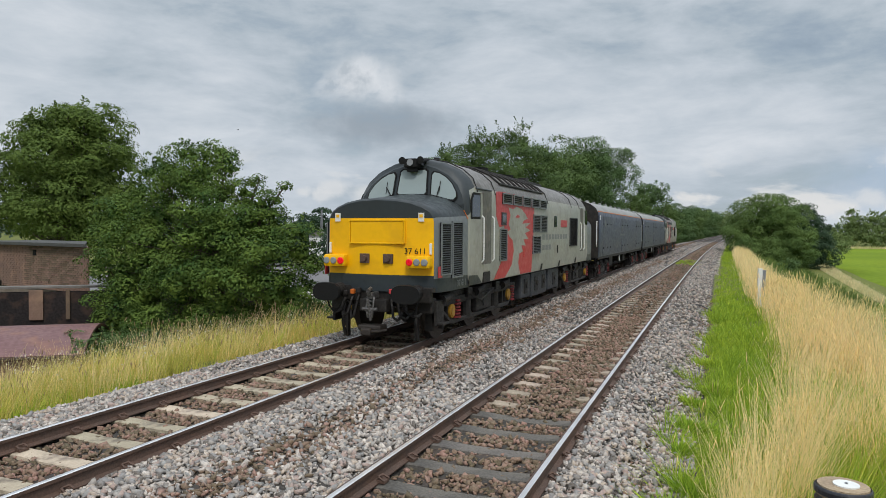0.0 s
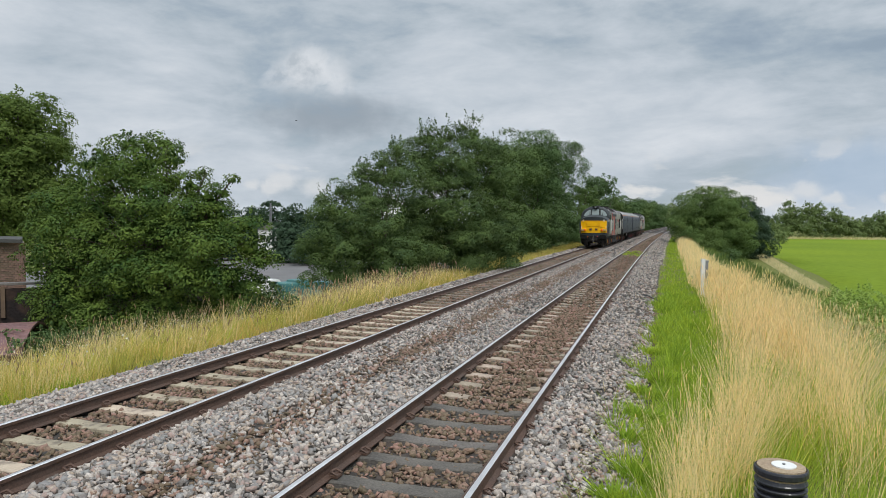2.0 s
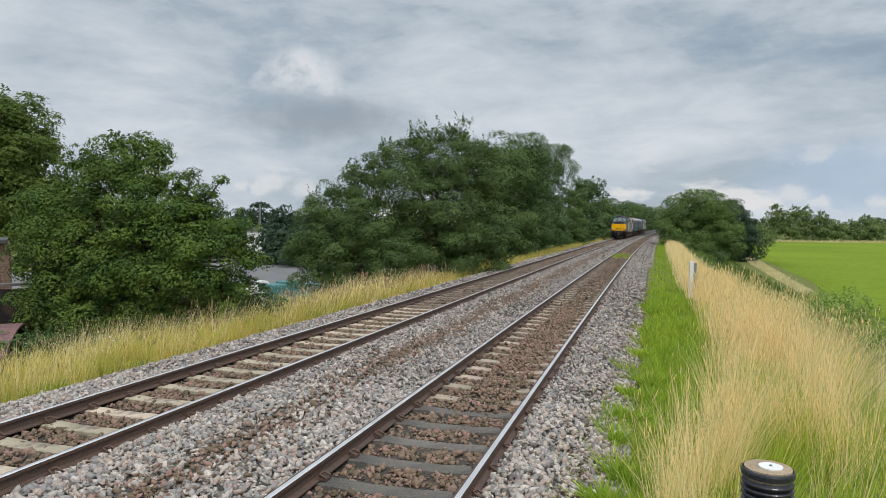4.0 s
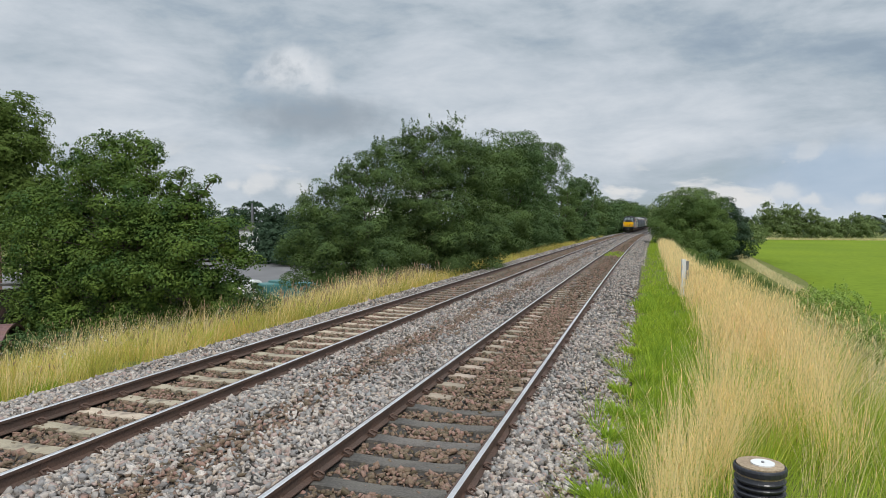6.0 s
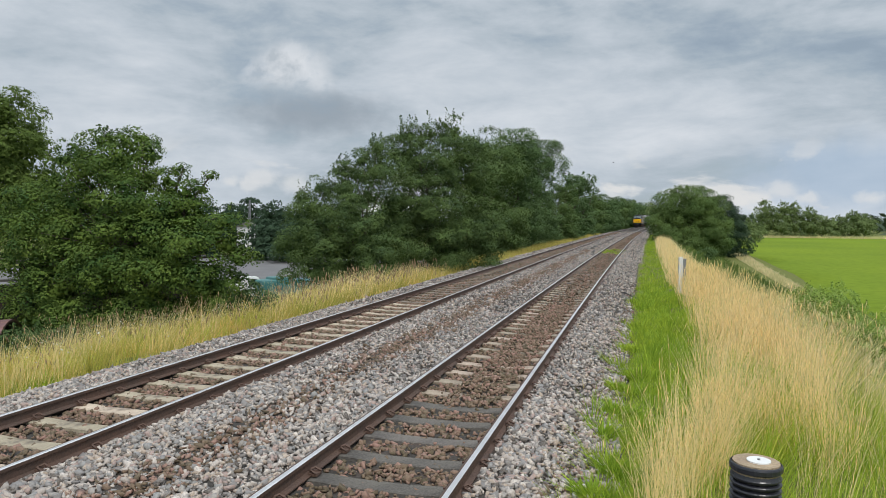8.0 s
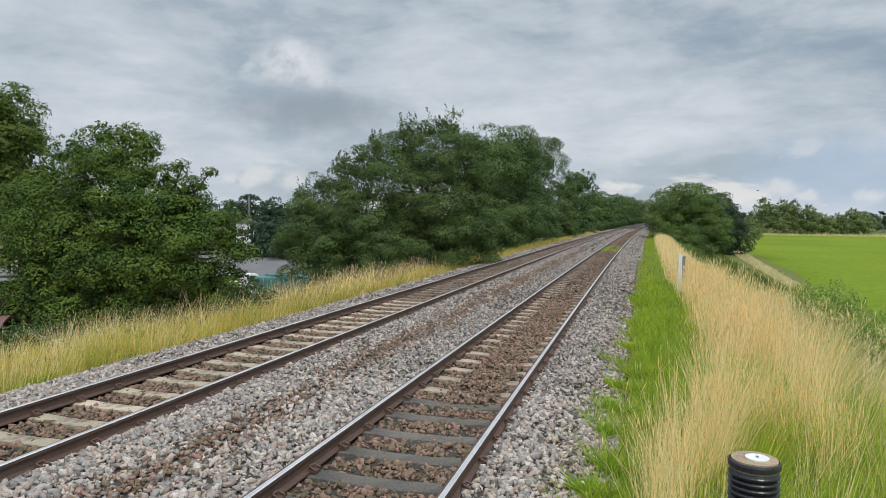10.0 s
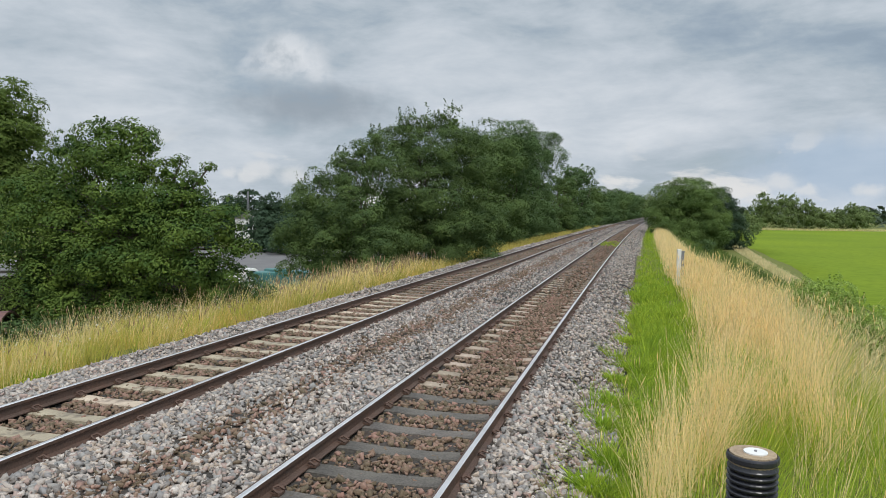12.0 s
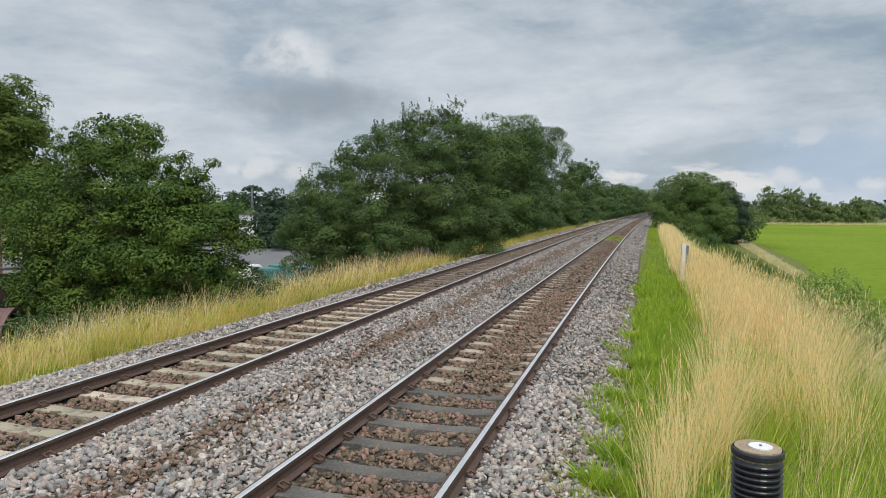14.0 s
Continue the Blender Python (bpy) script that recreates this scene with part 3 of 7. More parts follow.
def make_stones():
    """Loose ballast: rough angular blocks on the bed, dense near by and thinner far off."""
    rng = np.random.default_rng(11)
    cube = np.array([(x, y, z) for x in (-1, 1) for y in (-1, 1) for z in (-1, 1)], float) * 0.5
    faces = np.array([(0, 1, 3, 2), (4, 6, 7, 5), (0, 4, 5, 1), (2, 3, 7, 6), (0, 2, 6, 4), (1, 5, 7, 3)])

    octa = np.array([(0.62, 0, 0), (-0.62, 0, 0), (0, 0.62, 0), (0, -0.62, 0), (0, 0, 0.62), (0, 0, -0.62)])
    octa_faces = np.array([(0, 2, 4), (2, 1, 4), (1, 3, 4), (3, 0, 4), (2, 0, 5), (1, 2, 5), (3, 1, 5), (0, 3, 5)])

    def batch(name, label, n, ulo, uhi, ylo, yhi, size, mt, keep=None, power=1.0, sharp=False):
        form, ff = (octa, octa_faces) if sharp else (cube, faces)
        m, k4 = form.shape[0], ff.shape[1]
        u = rng.uniform(ulo, uhi, n)
        y = ylo + (yhi - ylo) * rng.uniform(0, 1, n) ** power
        if keep is not None:
            k = keep(u, y)
            u, y = u[k], y[k]
        n = len(u)
        s = size * (0.55 + 1.05 * rng.uniform(0, 1, (n, 1)) ** 1.5) * np.stack([rng.uniform(0.8, 1.5, n), rng.uniform(0.6, 1.05, n), rng.uniform(0.35, 0.7, n)], 1)
        v = (form[None] * rng.uniform(0.45, 1.25, (n, m, 3)) + (rng.normal(0, 0.12, (n, m, 3)) if sharp else 0)) * s[:, None]
        q = rng.normal(0, 1, (n, 4)) * np.array([1, 0.35, 0.35, 1])
        q /= np.linalg.norm(q, axis=1)[:, None]
        w, a, b, c = q.T
        R = np.stack([1 - 2 * (b * b + c * c), 2 * (a * b - c * w), 2 * (a * c + b * w), 2 * (a * b + c * w), 1 - 2 * (a * a + c * c), 2 * (b * c - a * w), 2 * (a * c - b * w), 2 * (b * c + a * w), 1 - 2 * (a * a + b * b)], 1).reshape(n, 3, 3)
        v = np.einsum("nij,nkj->nki", R, v)
        z = np.interp(u, BALLAST_U, BALLAST_Z) + RISE * y * y + size * rng.uniform(-0.1, 0.55, n)
        z += np.where((np.abs(u - RIGHT_TRACK - 0.12) < 0.36) & (y > 8.6), 0.03, 0.0)
        v += np.stack([u + BEND * y * np.abs(y), y, z], 1)[:, None]
        f = (ff[None] + m * np.arange(n)[:, None, None]).reshape(-1, k4)
        tagged(shape(name, v.reshape(-1, 3), f, mt), label, "gravel", kind="stuff")

    def clear(u, y):
        """Off the rails and most of the sleeper tops."""
        ok = np.ones(len(u), bool)
        for c in (LEFT_TRACK, RIGHT_TRACK):
            for r in (c - GAUGE / 2, c + GAUGE / 2):
                ok &= np.abs(u - r) > 0.085
        return ok

    def streak(u, y):
        return np.exp(-np.square((u + 4.3 + 0.08 * np.sin(y * 0.7)) / 0.33)) * (0.78 + 0.22 * np.sin(y * 0.9) * np.sin(y * 0.37 + 1))

    def six_foot(u, y):
        inside = (np.abs(u - LEFT_TRACK) < 0.75) | (np.abs(u - RIGHT_TRACK) < 0.75)
        return clear(u, y) & ~inside & ~(np.random.default_rng(3).random(len(u)) < 1.1 * streak(u, y))

    def in_tracks(u, y):
        phase = np.mod(y - SLEEPER_START, SLEEPER_STEP)
        gap = (phase > 0.15) & (phase < SLEEPER_STEP - 0.15)
        buried = (np.abs(u - RIGHT_TRACK - 0.12) < 0.36) & (y > 8.6) & (np.random.default_rng(6).random(len(u)) < 0.75) | (np.abs(u - LEFT_TRACK + 0.5) < 0.2) & (np.random.default_rng(5).random(len(u)) < 0.6)
        return clear(u, y) & ((np.abs(u - LEFT_TRACK) < 0.7) | (np.abs(u - RIGHT_TRACK) < 0.7)) & (gap | buried | (np.random.default_rng(4).random(len(u)) < 0.06))

    def rusty(u, y):
        return np.random.default_rng(9).random(len(u)) < streak(u, y)

    batch("ballast_stones", "loose grey granite ballast stones", 36000, -9.2, -0.15, 3.2, 9.2, 0.052, M["stone"], six_foot, 1.1)
    batch("ballast_stones", "loose grey granite ballast stones", 36000, -9.2, -0.15, 9, 17.5, 0.062, M["stone"], six_foot, 1.1, True)
    batch("ballast_stones", "loose grey granite ballast stones", 30000, -9.2, -0.15, 17, 48, 0.074, M["stone"], six_foot, 1.3, True)
    batch("ballast_stones", "loose grey granite ballast stones", 16000, -9.2, 0.1, 46, 150, 0.125, M["stone"], six_foot, 1.3, True)
    batch("ballast_stones", "dirty brown ballast stones between the sleepers", 44000, -7.6, -1.35, 3.2, 20, 0.05, M["stone_brown"], in_tracks, 1.2)
    batch("ballast_stones", "dirty brown ballast stones between the sleepers", 11000, -7.6, -1.35, 20, 45, 0.085, M["stone_brown"], in_tracks, 1.2, True)
    batch("ballast_stones", "dirty stones trodden into the edge of the ballast", 9000, -1.0, 0.3, 3.2, 30, 0.045, M["stone_brown"], lambda u, y: np.abs(u - np.interp(y, [2, 5, 9, 14, 25, 47], [-0.8, -0.66, -0.5, -0.3, -0.12, 0.1])) < 0.22, 1.4, True)
    batch("ballast_stones", "dirty brown ballast stones between the sleepers", 9000, -7.1, -1.4, 45, 152, 0.14, M["stone_brown"], in_tracks, 1.2, True)
    batch("ballast_stones", "loose grey granite ballast stones", 4500, -9.2, -0.3, -6, 3.3, 0.085, M["stone"], six_foot, 0.8, True)
    batch("ballast_stones", "rust-stained ballast stones between the tracks", 30000, -5.1, -3.5, 3.2, 60, 0.064, M["stone_rust"], rusty, 1.4, True)


SLEEPER_START, SLEEPER_STEP = 0.38, 0.682


def rail_section():
    """The outline of a flat-bottom rail."""
    return [(-0.07, -0.159), (0.07, -0.159), (0.07, -0.148), (0.018, -0.128), (0.010, -0.05), (0.035, -0.038), (0.036, -0.006), (0.025, 0.0), (-0.012, 0.0), (-0.036, -0.006), (-0.035, -0.038), (-0.010, -0.05), (-0.018, -0.128), (-0.07, -0.148)]


def make_track(label, centre, material_of):
    track = thing("railway_track", label, "railway track", kind="structure")
    ys = np.concatenate([np.arange(-40, 60, 2.0), np.arange(60, 520, 5.0)])
    sec = rail_section()
    for s in (-1, 1):
        u0 = centre + s * GAUGE / 2
        verts = [on_line(u0 + a, y, z) for y in ys for a, z in sec]
        n = len(sec)
        fs, ix = [], []
        for i in range(len(ys) - 1):
            for j in range(n):
                k = (j + 1) % n
                fs.append((i * n + j, i * n + k, (i + 1) * n + k, (i + 1) * n + j))
                ix.append(1 if j in (6, 7) else 0)
        shape("rail", verts, fs, ([M["rail"], M["railhead"]], ix), track, label="rusty flat-bottom rail with a polished running head")
    # one sleeper mesh: a beam with a dished middle and sloping ends
    xs = [-1.25, -1.2, -0.95, -0.55, -0.3, 0.3, 0.55, 0.95, 1.2, 1.25]
    top = [-0.20, -0.175, -0.163, -0.163, -0.18, -0.18, -0.163, -0.163, -0.175, -0.20]
    verts, fs = [], []
    for x, t in zip(xs, top):
        verts += [(x, -0.14, -0.36), (x, -0.115, t - 0.008), (x, -0.095, t), (x, 0.095, t), (x, 0.115, t - 0.008), (x, 0.14, -0.36)]
    for i in range(len(xs) - 1):
        for j in range(5):
            fs.append((i * 6 + j, i * 6 + j + 1, (i + 1) * 6 + j + 1, (i + 1) * 6 + j))
    fs += [(0, 1, 2, 3, 4, 5), tuple(len(verts) - 1 - k for k in range(6))]
    meshes = {}
    for key in ("sleeper_tan", "sleeper_worn", "sleeper_mid", "sleeper_dark"):
        me = bpy.data.meshes.new("sleeper")
        me.from_pydata(verts, [], fs)
        me.materials.append(M[key])
        meshes[key] = me
    # a sprung rail clip on its shoulder
    bm = bmesh.new()
    box(bm, 0, 0, -0.135, 0.09, 0.11, 0.03, 0.006)
    pipe(bm, [(0.04, -0.05, -0.12), (-0.02, -0.045, -0.09), (-0.045, 0.0, -0.10), (-0.02, 0.045, -0.09), (0.05, 0.04, -0.115)], 0.012, 5)
    clip = bpy.data.meshes.new("rail_clip")
    bm.to_mesh(clip)
    bm.free()
    clip.materials.append(M["rail"])
    rng = random.Random(int(-centre * 100))
    y = SLEEPER_START - SLEEPER_STEP * 4
    while y < 150:
        o = new("sleeper", meshes[material_of(y)])
        o.parent = track
        p = on_line(centre, y, rng.uniform(-0.006, 0.004))
        o.matrix_basis = pose(p.x, p.y, p.z, 0, 0, -math.degrees(2 * BEND * y) + rng.uniform(-0.6, 0.6))
        if 2 < y < 22:
            for s in (-1, 1):
                for t in (-1, 1):
                    c = new("rail_clip", clip)
                    c.parent = track
                    q = on_line(centre + s * GAUGE / 2 + t * 0.085, y, -0.01)
                    c.matrix_basis = pose(q.x, q.y, q.z, 0, 0, 0 if t > 0 else 180)
        y += SLEEPER_STEP
    return track


make_track("far railway track with worn tan concrete sleepers", LEFT_TRACK, lambda y: "sleeper_tan" if y < 19 else "sleeper_mid")
make_track("near railway track with dark and tan concrete sleepers", RIGHT_TRACK, lambda y: "sleeper_dark" if y < 9.2 else "sleeper_worn" if y < 26 else "sleeper_mid")


def make_field():
    ys = np.concatenate([np.arange(-40, 100, 5.0), np.arange(100, 300, 10.0)])
    verts, fs = [], []
    lo = np.interp(ys, [-40, 30, 55, 75, 110, 300], [9, 10.6, 12.4, 14.4, 16.2, 30])
    cols = [0, 0.6, 4, 12, 30, 60, 100, 160, 260, 420]
    for y, a in zip(ys, lo):
        for c in cols:
            verts.append((a + c + 0.5 * math.sin(y * 0.21) * (c == 0), y, -2.9 if c == 0 else -2.58))
    n = len(cols)
    for i in range(len(ys) - 1):
        for j in range(n - 1):
            fs.append((i * n + j, i * n + j + 1, (i + 1) * n + j + 1, (i + 1) * n + j))
    tagged(shape("field", verts, fs, M["field"], smooth=True), "flat mown bright green grass field", "field", kind="structure")


make_field()

# ---- plants ----


def leaf_cards(centres, size, rng, up=0.5, narrow=0.55, facing=None, plain=False):
    """Folded four-sided leaves (plain: three-sided ones) at the given places, as arrays of corners and faces."""
    n = len(centres)
    nrm = rng.normal(0, 1, (n, 3))
    nrm[:, 2] = np.abs(nrm[:, 2]) + up * rng.uniform(0, 2, n)
    if facing is not None:
        nrm = rng.normal(0, 0.24, (n, 3)) + facing
    nrm /= np.linalg.norm(nrm, axis=1)[:, None]
    t = rng.normal(0, 1, (n, 3))
    t -= nrm * np.sum(t * nrm, 1)[:, None]
    t /= np.linalg.norm(t, axis=1)[:, None]
    b = np.cross(nrm, t)
    s = (size * rng.uniform(0.6, 1.3, n))[:, None]
    if plain:
        v = np.stack([centres + t * s * 0.5, centres - t * s * 0.5 + b * s * narrow * 0.55, centres - t * s * 0.5 - b * s * narrow * 0.55], 1)
        return v.reshape(-1, 3), np.arange(3 * n).reshape(n, 3)
    v = np.stack([centres - t * s * 0.5, centres + b * s * narrow * 0.5 + nrm * s * 0.1, centres + t * s * 0.5, centres - b * s * narrow * 0.5 + nrm * s * 0.1], 1)
    f = np.arange(4 * n).reshape(n, 4)
    return v.reshape(-1, 3), f


def unit(v):
    return v / np.maximum(np.linalg.norm(v, axis=1), 1e-6)[:, None]


def crown_points(rng, lobes, clump, leaf, cover, narrow):
    """Places, facings and sizes of the leaves: domed clumps all over the lobes, and a coarse filling inside.
    A lobe is (x, y, z, radius, height)."""
    pts, face, size = [], [], []
    for x, y, z, r, h in lobes:
        dims = np.array([r, r, h])
        mid = np.array([x, y, z])
        area = 4 * math.pi * ((2 * (r * h) ** 1.6 + (r * r) ** 1.6) / 3) ** (1 / 1.6)
        n = max(4, int(cover * area / (2.6 * clump * clump)))
        d = rng.normal(0, 1, (n, 3))
        d[:, 2] += 0.25
        d = unit(d)
        c = mid + d * dims * rng.uniform(0.7, 1.08, (n, 1))
        k = clump * rng.uniform(0.5, 1.35, n) * min(1.0, 0.45 + r / (3 * clump))
        m = np.maximum(3, (4.8 * k * k / (leaf * leaf * narrow)).astype(int))
        w = np.repeat(np.arange(n), m)
        e = unit(rng.normal(0, 1, (len(w), 3)) + 0.75 * d[w] + np.array([0, 0, 0.45]))
        pts.append(c[w] + e * (k[w] * rng.uniform(0.72, 1.1, len(w)))[:, None] * np.array([1.15, 1.15, 0.72]))
        face.append(0.8 * e + np.array([0, 0, 0.35]))
        size.append(np.full(len(w), leaf))
        q = int(area / (leaf * leaf * 3.2))
        e = unit(rng.normal(0, 1, (q, 3)))
        pts.append(mid + e * dims * (0.6 * rng.uniform(0, 1, (q, 1)) ** 0.45))
        face.append(e)
        size.append(np.full(q, leaf * 1.9))
    return np.concatenate(pts), np.concatenate(face), np.concatenate(size)


def sprays(rng, tips, length, per, spread):
    """Leaves along upright twigs that stand out of the crown."""
    pts = []
    for t in tips:
        a = np.array(t)
        d = np.array([rng.normal(0, 0.25), rng.normal(0, 0.25), 1.0]) * length * rng.uniform(0.5, 1.2)
        k = rng.uniform(0, 1, per)
        pts.append(a + k[:, None] * d + rng.normal(0, spread, (per, 3)) * (1.1 - k[:, None]))
    return np.concatenate(pts)


def limb(bm, a, b, r1, r2, rng, bends=3):
    p, last, r = Vector(a), Vector(a), r1
    for i in range(1, bends + 1):
        q = Vector(a).lerp(Vector(b), i / bends)
        if i < bends:
            q += Vector((rng.normal(0, 0.12), rng.normal(0, 0.12), rng.normal(0, 0.06))) * (Vector(b) - Vector(a)).length * 0.4
        rn = r1 + (r2 - r1) * i / bends
        rod(bm, last, q, r, 7, rn)
        last, r = q, rn


def lobes_of(rows, ratio):
    """Fills in the heights of lobes given as (x, y, z, radius) or (x, y, z, radius, height)."""
    return [r if len(r) == 5 else (*r, r[3] * ratio) for r in rows]


def make_tree(name, label, base, lobes, leaf, mt, seed, clump, cover=1.0, trunk_r=0.15, spray=None, stems=1, narrow=0.55, group=""):
    rng = np.random.default_rng(seed)
    tree = thing(name, label, "tree" if name != "bush" else "bush", group)
    tree.location = base
    pts, face, size = crown_points(rng, lobes, clump, leaf, cover, narrow)
    if spray:
        count, length, n, spread = spray
        tips = []
        weights = np.array([b[3] * b[3] for b in lobes])
        for i in rng.choice(len(lobes), count, p=weights / weights.sum()):
            bl = lobes[i]
            a = rng.uniform(0, 2 * math.pi)
            s = rng.uniform(0, 0.9)
            tips.append((bl[0] + bl[3] * s * math.cos(a), bl[1] + bl[3] * s * math.sin(a), bl[2] + bl[4] * math.sqrt(1 - s * s) * 0.95))
        more = sprays(rng, tips, length, n, spread)
        pts = np.concatenate([pts, more])
        face = np.concatenate([face, rng.normal(0, 1, more.shape)])
        size = np.concatenate([size, np.full(len(more), leaf)])
    v, f = leaf_cards(pts, size, rng, narrow=narrow, facing=face, plain=name not in ("oak_tree", "bush"))
    shape("crown", v, f, mt, tree, label="leafy crown")
    bm = bmesh.new()
    for s in range(stems):
        foot = Vector((rng.normal(0, 0.04), rng.normal(0, 0.04), -0.3)) if stems > 1 else Vector((0, 0, -0.3))
        mine = lobes[s::stems]
        mid = mine[0]
        fork = Vector((mid[0] * 0.3 + foot.x * 0.5, mid[1] * 0.3 + foot.y * 0.5, max(0.4, mid[2] * 0.45)))
        limb(bm, foot, fork, trunk_r, trunk_r * 0.7, rng)
        for bl in mine:
            for _ in range(2):
                e = Vector((bl[0] + rng.normal(0, 0.35) * bl[3], bl[1] + rng.normal(0, 0.35) * bl[3], bl[2] + rng.uniform(-0.1, 0.7) * bl[4]))
                limb(bm, fork, e, trunk_r * 0.45, trunk_r * 0.08, rng)
    part("trunk", bm, M["bark"], tree, "branching grey-brown trunk")
    return tree


OAK_TOP = [(-1.39, 0, 6.0, 0.5), (-0.31, 0.1, 6.05, 0.33), (-0.74, -0.2, 5.44, 0.75), (-2.89, 0.3, 5.9, 0.33), (-2.97, 0, 5.5, 0.36), (-2.6, 0.2, 5.1, 0.6), (0.18, -0.1, 5.5, 0.28), (-1.2, 0, 4.9, 0.8),
           (0.53, 0.2, 4.8, 0.4), (1.38, -0.2, 4.5, 0.45), (1.78, 0, 4.57, 0.25), (2.02, 0, 4.93, 0.12), (1.15, 0, 5.13, 0.12)]
OAK_MIDDLE = [(-4.6, 0.3, 4.3, 0.55), (-3.15, -0.2, 4.4, 0.6), (-2.5, 0.3, 4.2, 0.75), (-0.3, -0.4, 4.25, 0.7), (0.67, 0, 3.95, 0.68), (1.37, 0.3, 3.8, 0.58), (2.48, 0, 3.7, 0.4), (-4.5, 0, 3.4, 0.62),
              (-3.0, -0.5, 3.35, 0.72), (-2.05, -0.2, 3.2, 0.78), (-0.25, -0.8, 3.6, 0.56), (0.5, -0.5, 3.2, 0.72), (1.9, -0.7, 3.1, 0.7), (2.6, -0.2, 3.1, 0.55), (2.9, 0, 2.7, 0.3)]
OAK_SKIRT = [(-3.75, -0.2, 2.45, 0.56), (-2.2, -0.7, 2.4, 0.74), (-0.55, -0.8, 2.45, 0.7), (0.73, -0.8, 2.4, 0.62), (1.7, -0.7, 2.45, 0.64), (2.28, -0.3, 2.4, 0.36), (-4.15, -0.3, 1.6, 0.6), (-4.9, -0.2, 2.6, 0.5),
             (-2.4, -0.7, 1.7, 0.72), (-1.2, -0.5, 1.75, 0.56), (0.4, -0.4, 1.75, 0.5), (1.9, -0.2, 1.9, 0.5), (-3.2, -0.6, 0.9, 0.9), (-1.4, -0.6, 0.9, 0.9), (0.3, -0.4, 1.0, 0.8), (1.6, -0.2, 1.2, 0.7), (2.35, -0.1, 2.0, 0.5), (2.5, 0, 1.3, 0.55)]
LIME = [(0.06, 0, 11.6, 1.65), (1.98, 0.5, 11.8, 1.2), (-1.64, -0.3, 11.1, 1.4), (2.9, 0.3, 10.0, 1.15), (1.0, -0.8, 9.7, 2.2), (-3.5, 0, 9.5, 1.5), (1.3, -0.8, 7.6, 2.4), (-3.0, -0.4, 7.4, 1.8), (3.4, 0, 8.3, 1.0), (1.33, 0, 12.3, 0.95), (-1.38, 0.3, 12.0, 0.9), (0, 2.2, 9.5, 2.4), (4.0, 0, 7.0, 1.2), (2.0, -0.3, 6.4, 1.5)]
SALLOW_LOW = [(0.48, 0.5, 5.87, 0.96, 1.25), (-0.84, 0, 5.02, 1.02, 1.13), (-2.15, -0.5, 4.0, 1.0), (-0.25, -0.8, 3.33, 1.5, 1.27), (-2.53, -0.8, 2.82, 1.12, 0.9), (-0.77, -1, 1.95, 1.5, 0.77), (-3.2, -0.8, 2.0, 0.85, 0.5),
              (1.58, -1, 1.98, 1.29, 0.7), (0.66, 0.5, 6.95, 0.5), (-1.02, 0, 5.95, 0.38), (-3.2, 0, 4.5, 0.35), (-2.26, 0, 5.1, 0.46), (-0.11, 0.3, 6.4, 0.46), (-1.9, -0.9, 0.9, 1.6, 0.9), (0.6, -0.9, 0.9, 1.7, 0.9)]
SALLOW_TALL = [(0.59, 0.3, 6.3, 1.95, 2.0), (-1.57, 0, 6.7, 1.45), (2.08, 0.6, 5.4, 1.3, 2.0), (0, -1, 3.8, 2.25, 1.7), (2.67, 0, 2.9, 1.2, 1.36), (-1.95, -1, 4.1, 1.75), (1.33, -1.2, 1.95, 2.2, 0.85), (-1.9, -1.2, 2.2, 2.0, 1.15),
               (-0.33, 0.3, 8.15, 0.7), (1.0, 0.5, 8.25, 0.7), (2.21, 1, 7.2, 0.55), (3.0, 0, 1.95, 0.8), (-1.63, 0.2, 8.0, 0.8, 0.55), (-1.6, -1.0, 0.9, 1.9, 1.0), (1.6, -0.8, 0.8, 1.9, 0.9)]
ROUND_TREE = [(-0.74, 0, 6.5, 3.7, 2.9), (-2.9, -1, 4.7, 2.3), (1.84, 0, 5.2, 2.9, 3.1), (-0.8, -1.5, 2.8, 4.1, 2.4), (-3.8, -1, 4.1, 1.6), (2.6, -1.5, 2.1, 2.7, 2.1), (-2.5, -3, 1.9, 2.1, 1.4), (0.8, 1, 7.3, 2.3, 1.8), (1.0, -2, 0.7, 2.2, 0.9)]
DARK_TREE = [(0.16, 0, 5.9, 1.5, 2.4), (1.6, 0.5, 3.8, 1.55, 2.4), (1.9, 0, 1.5, 1.75), (0, -0.5, 2.4, 2.1, 2.4)]


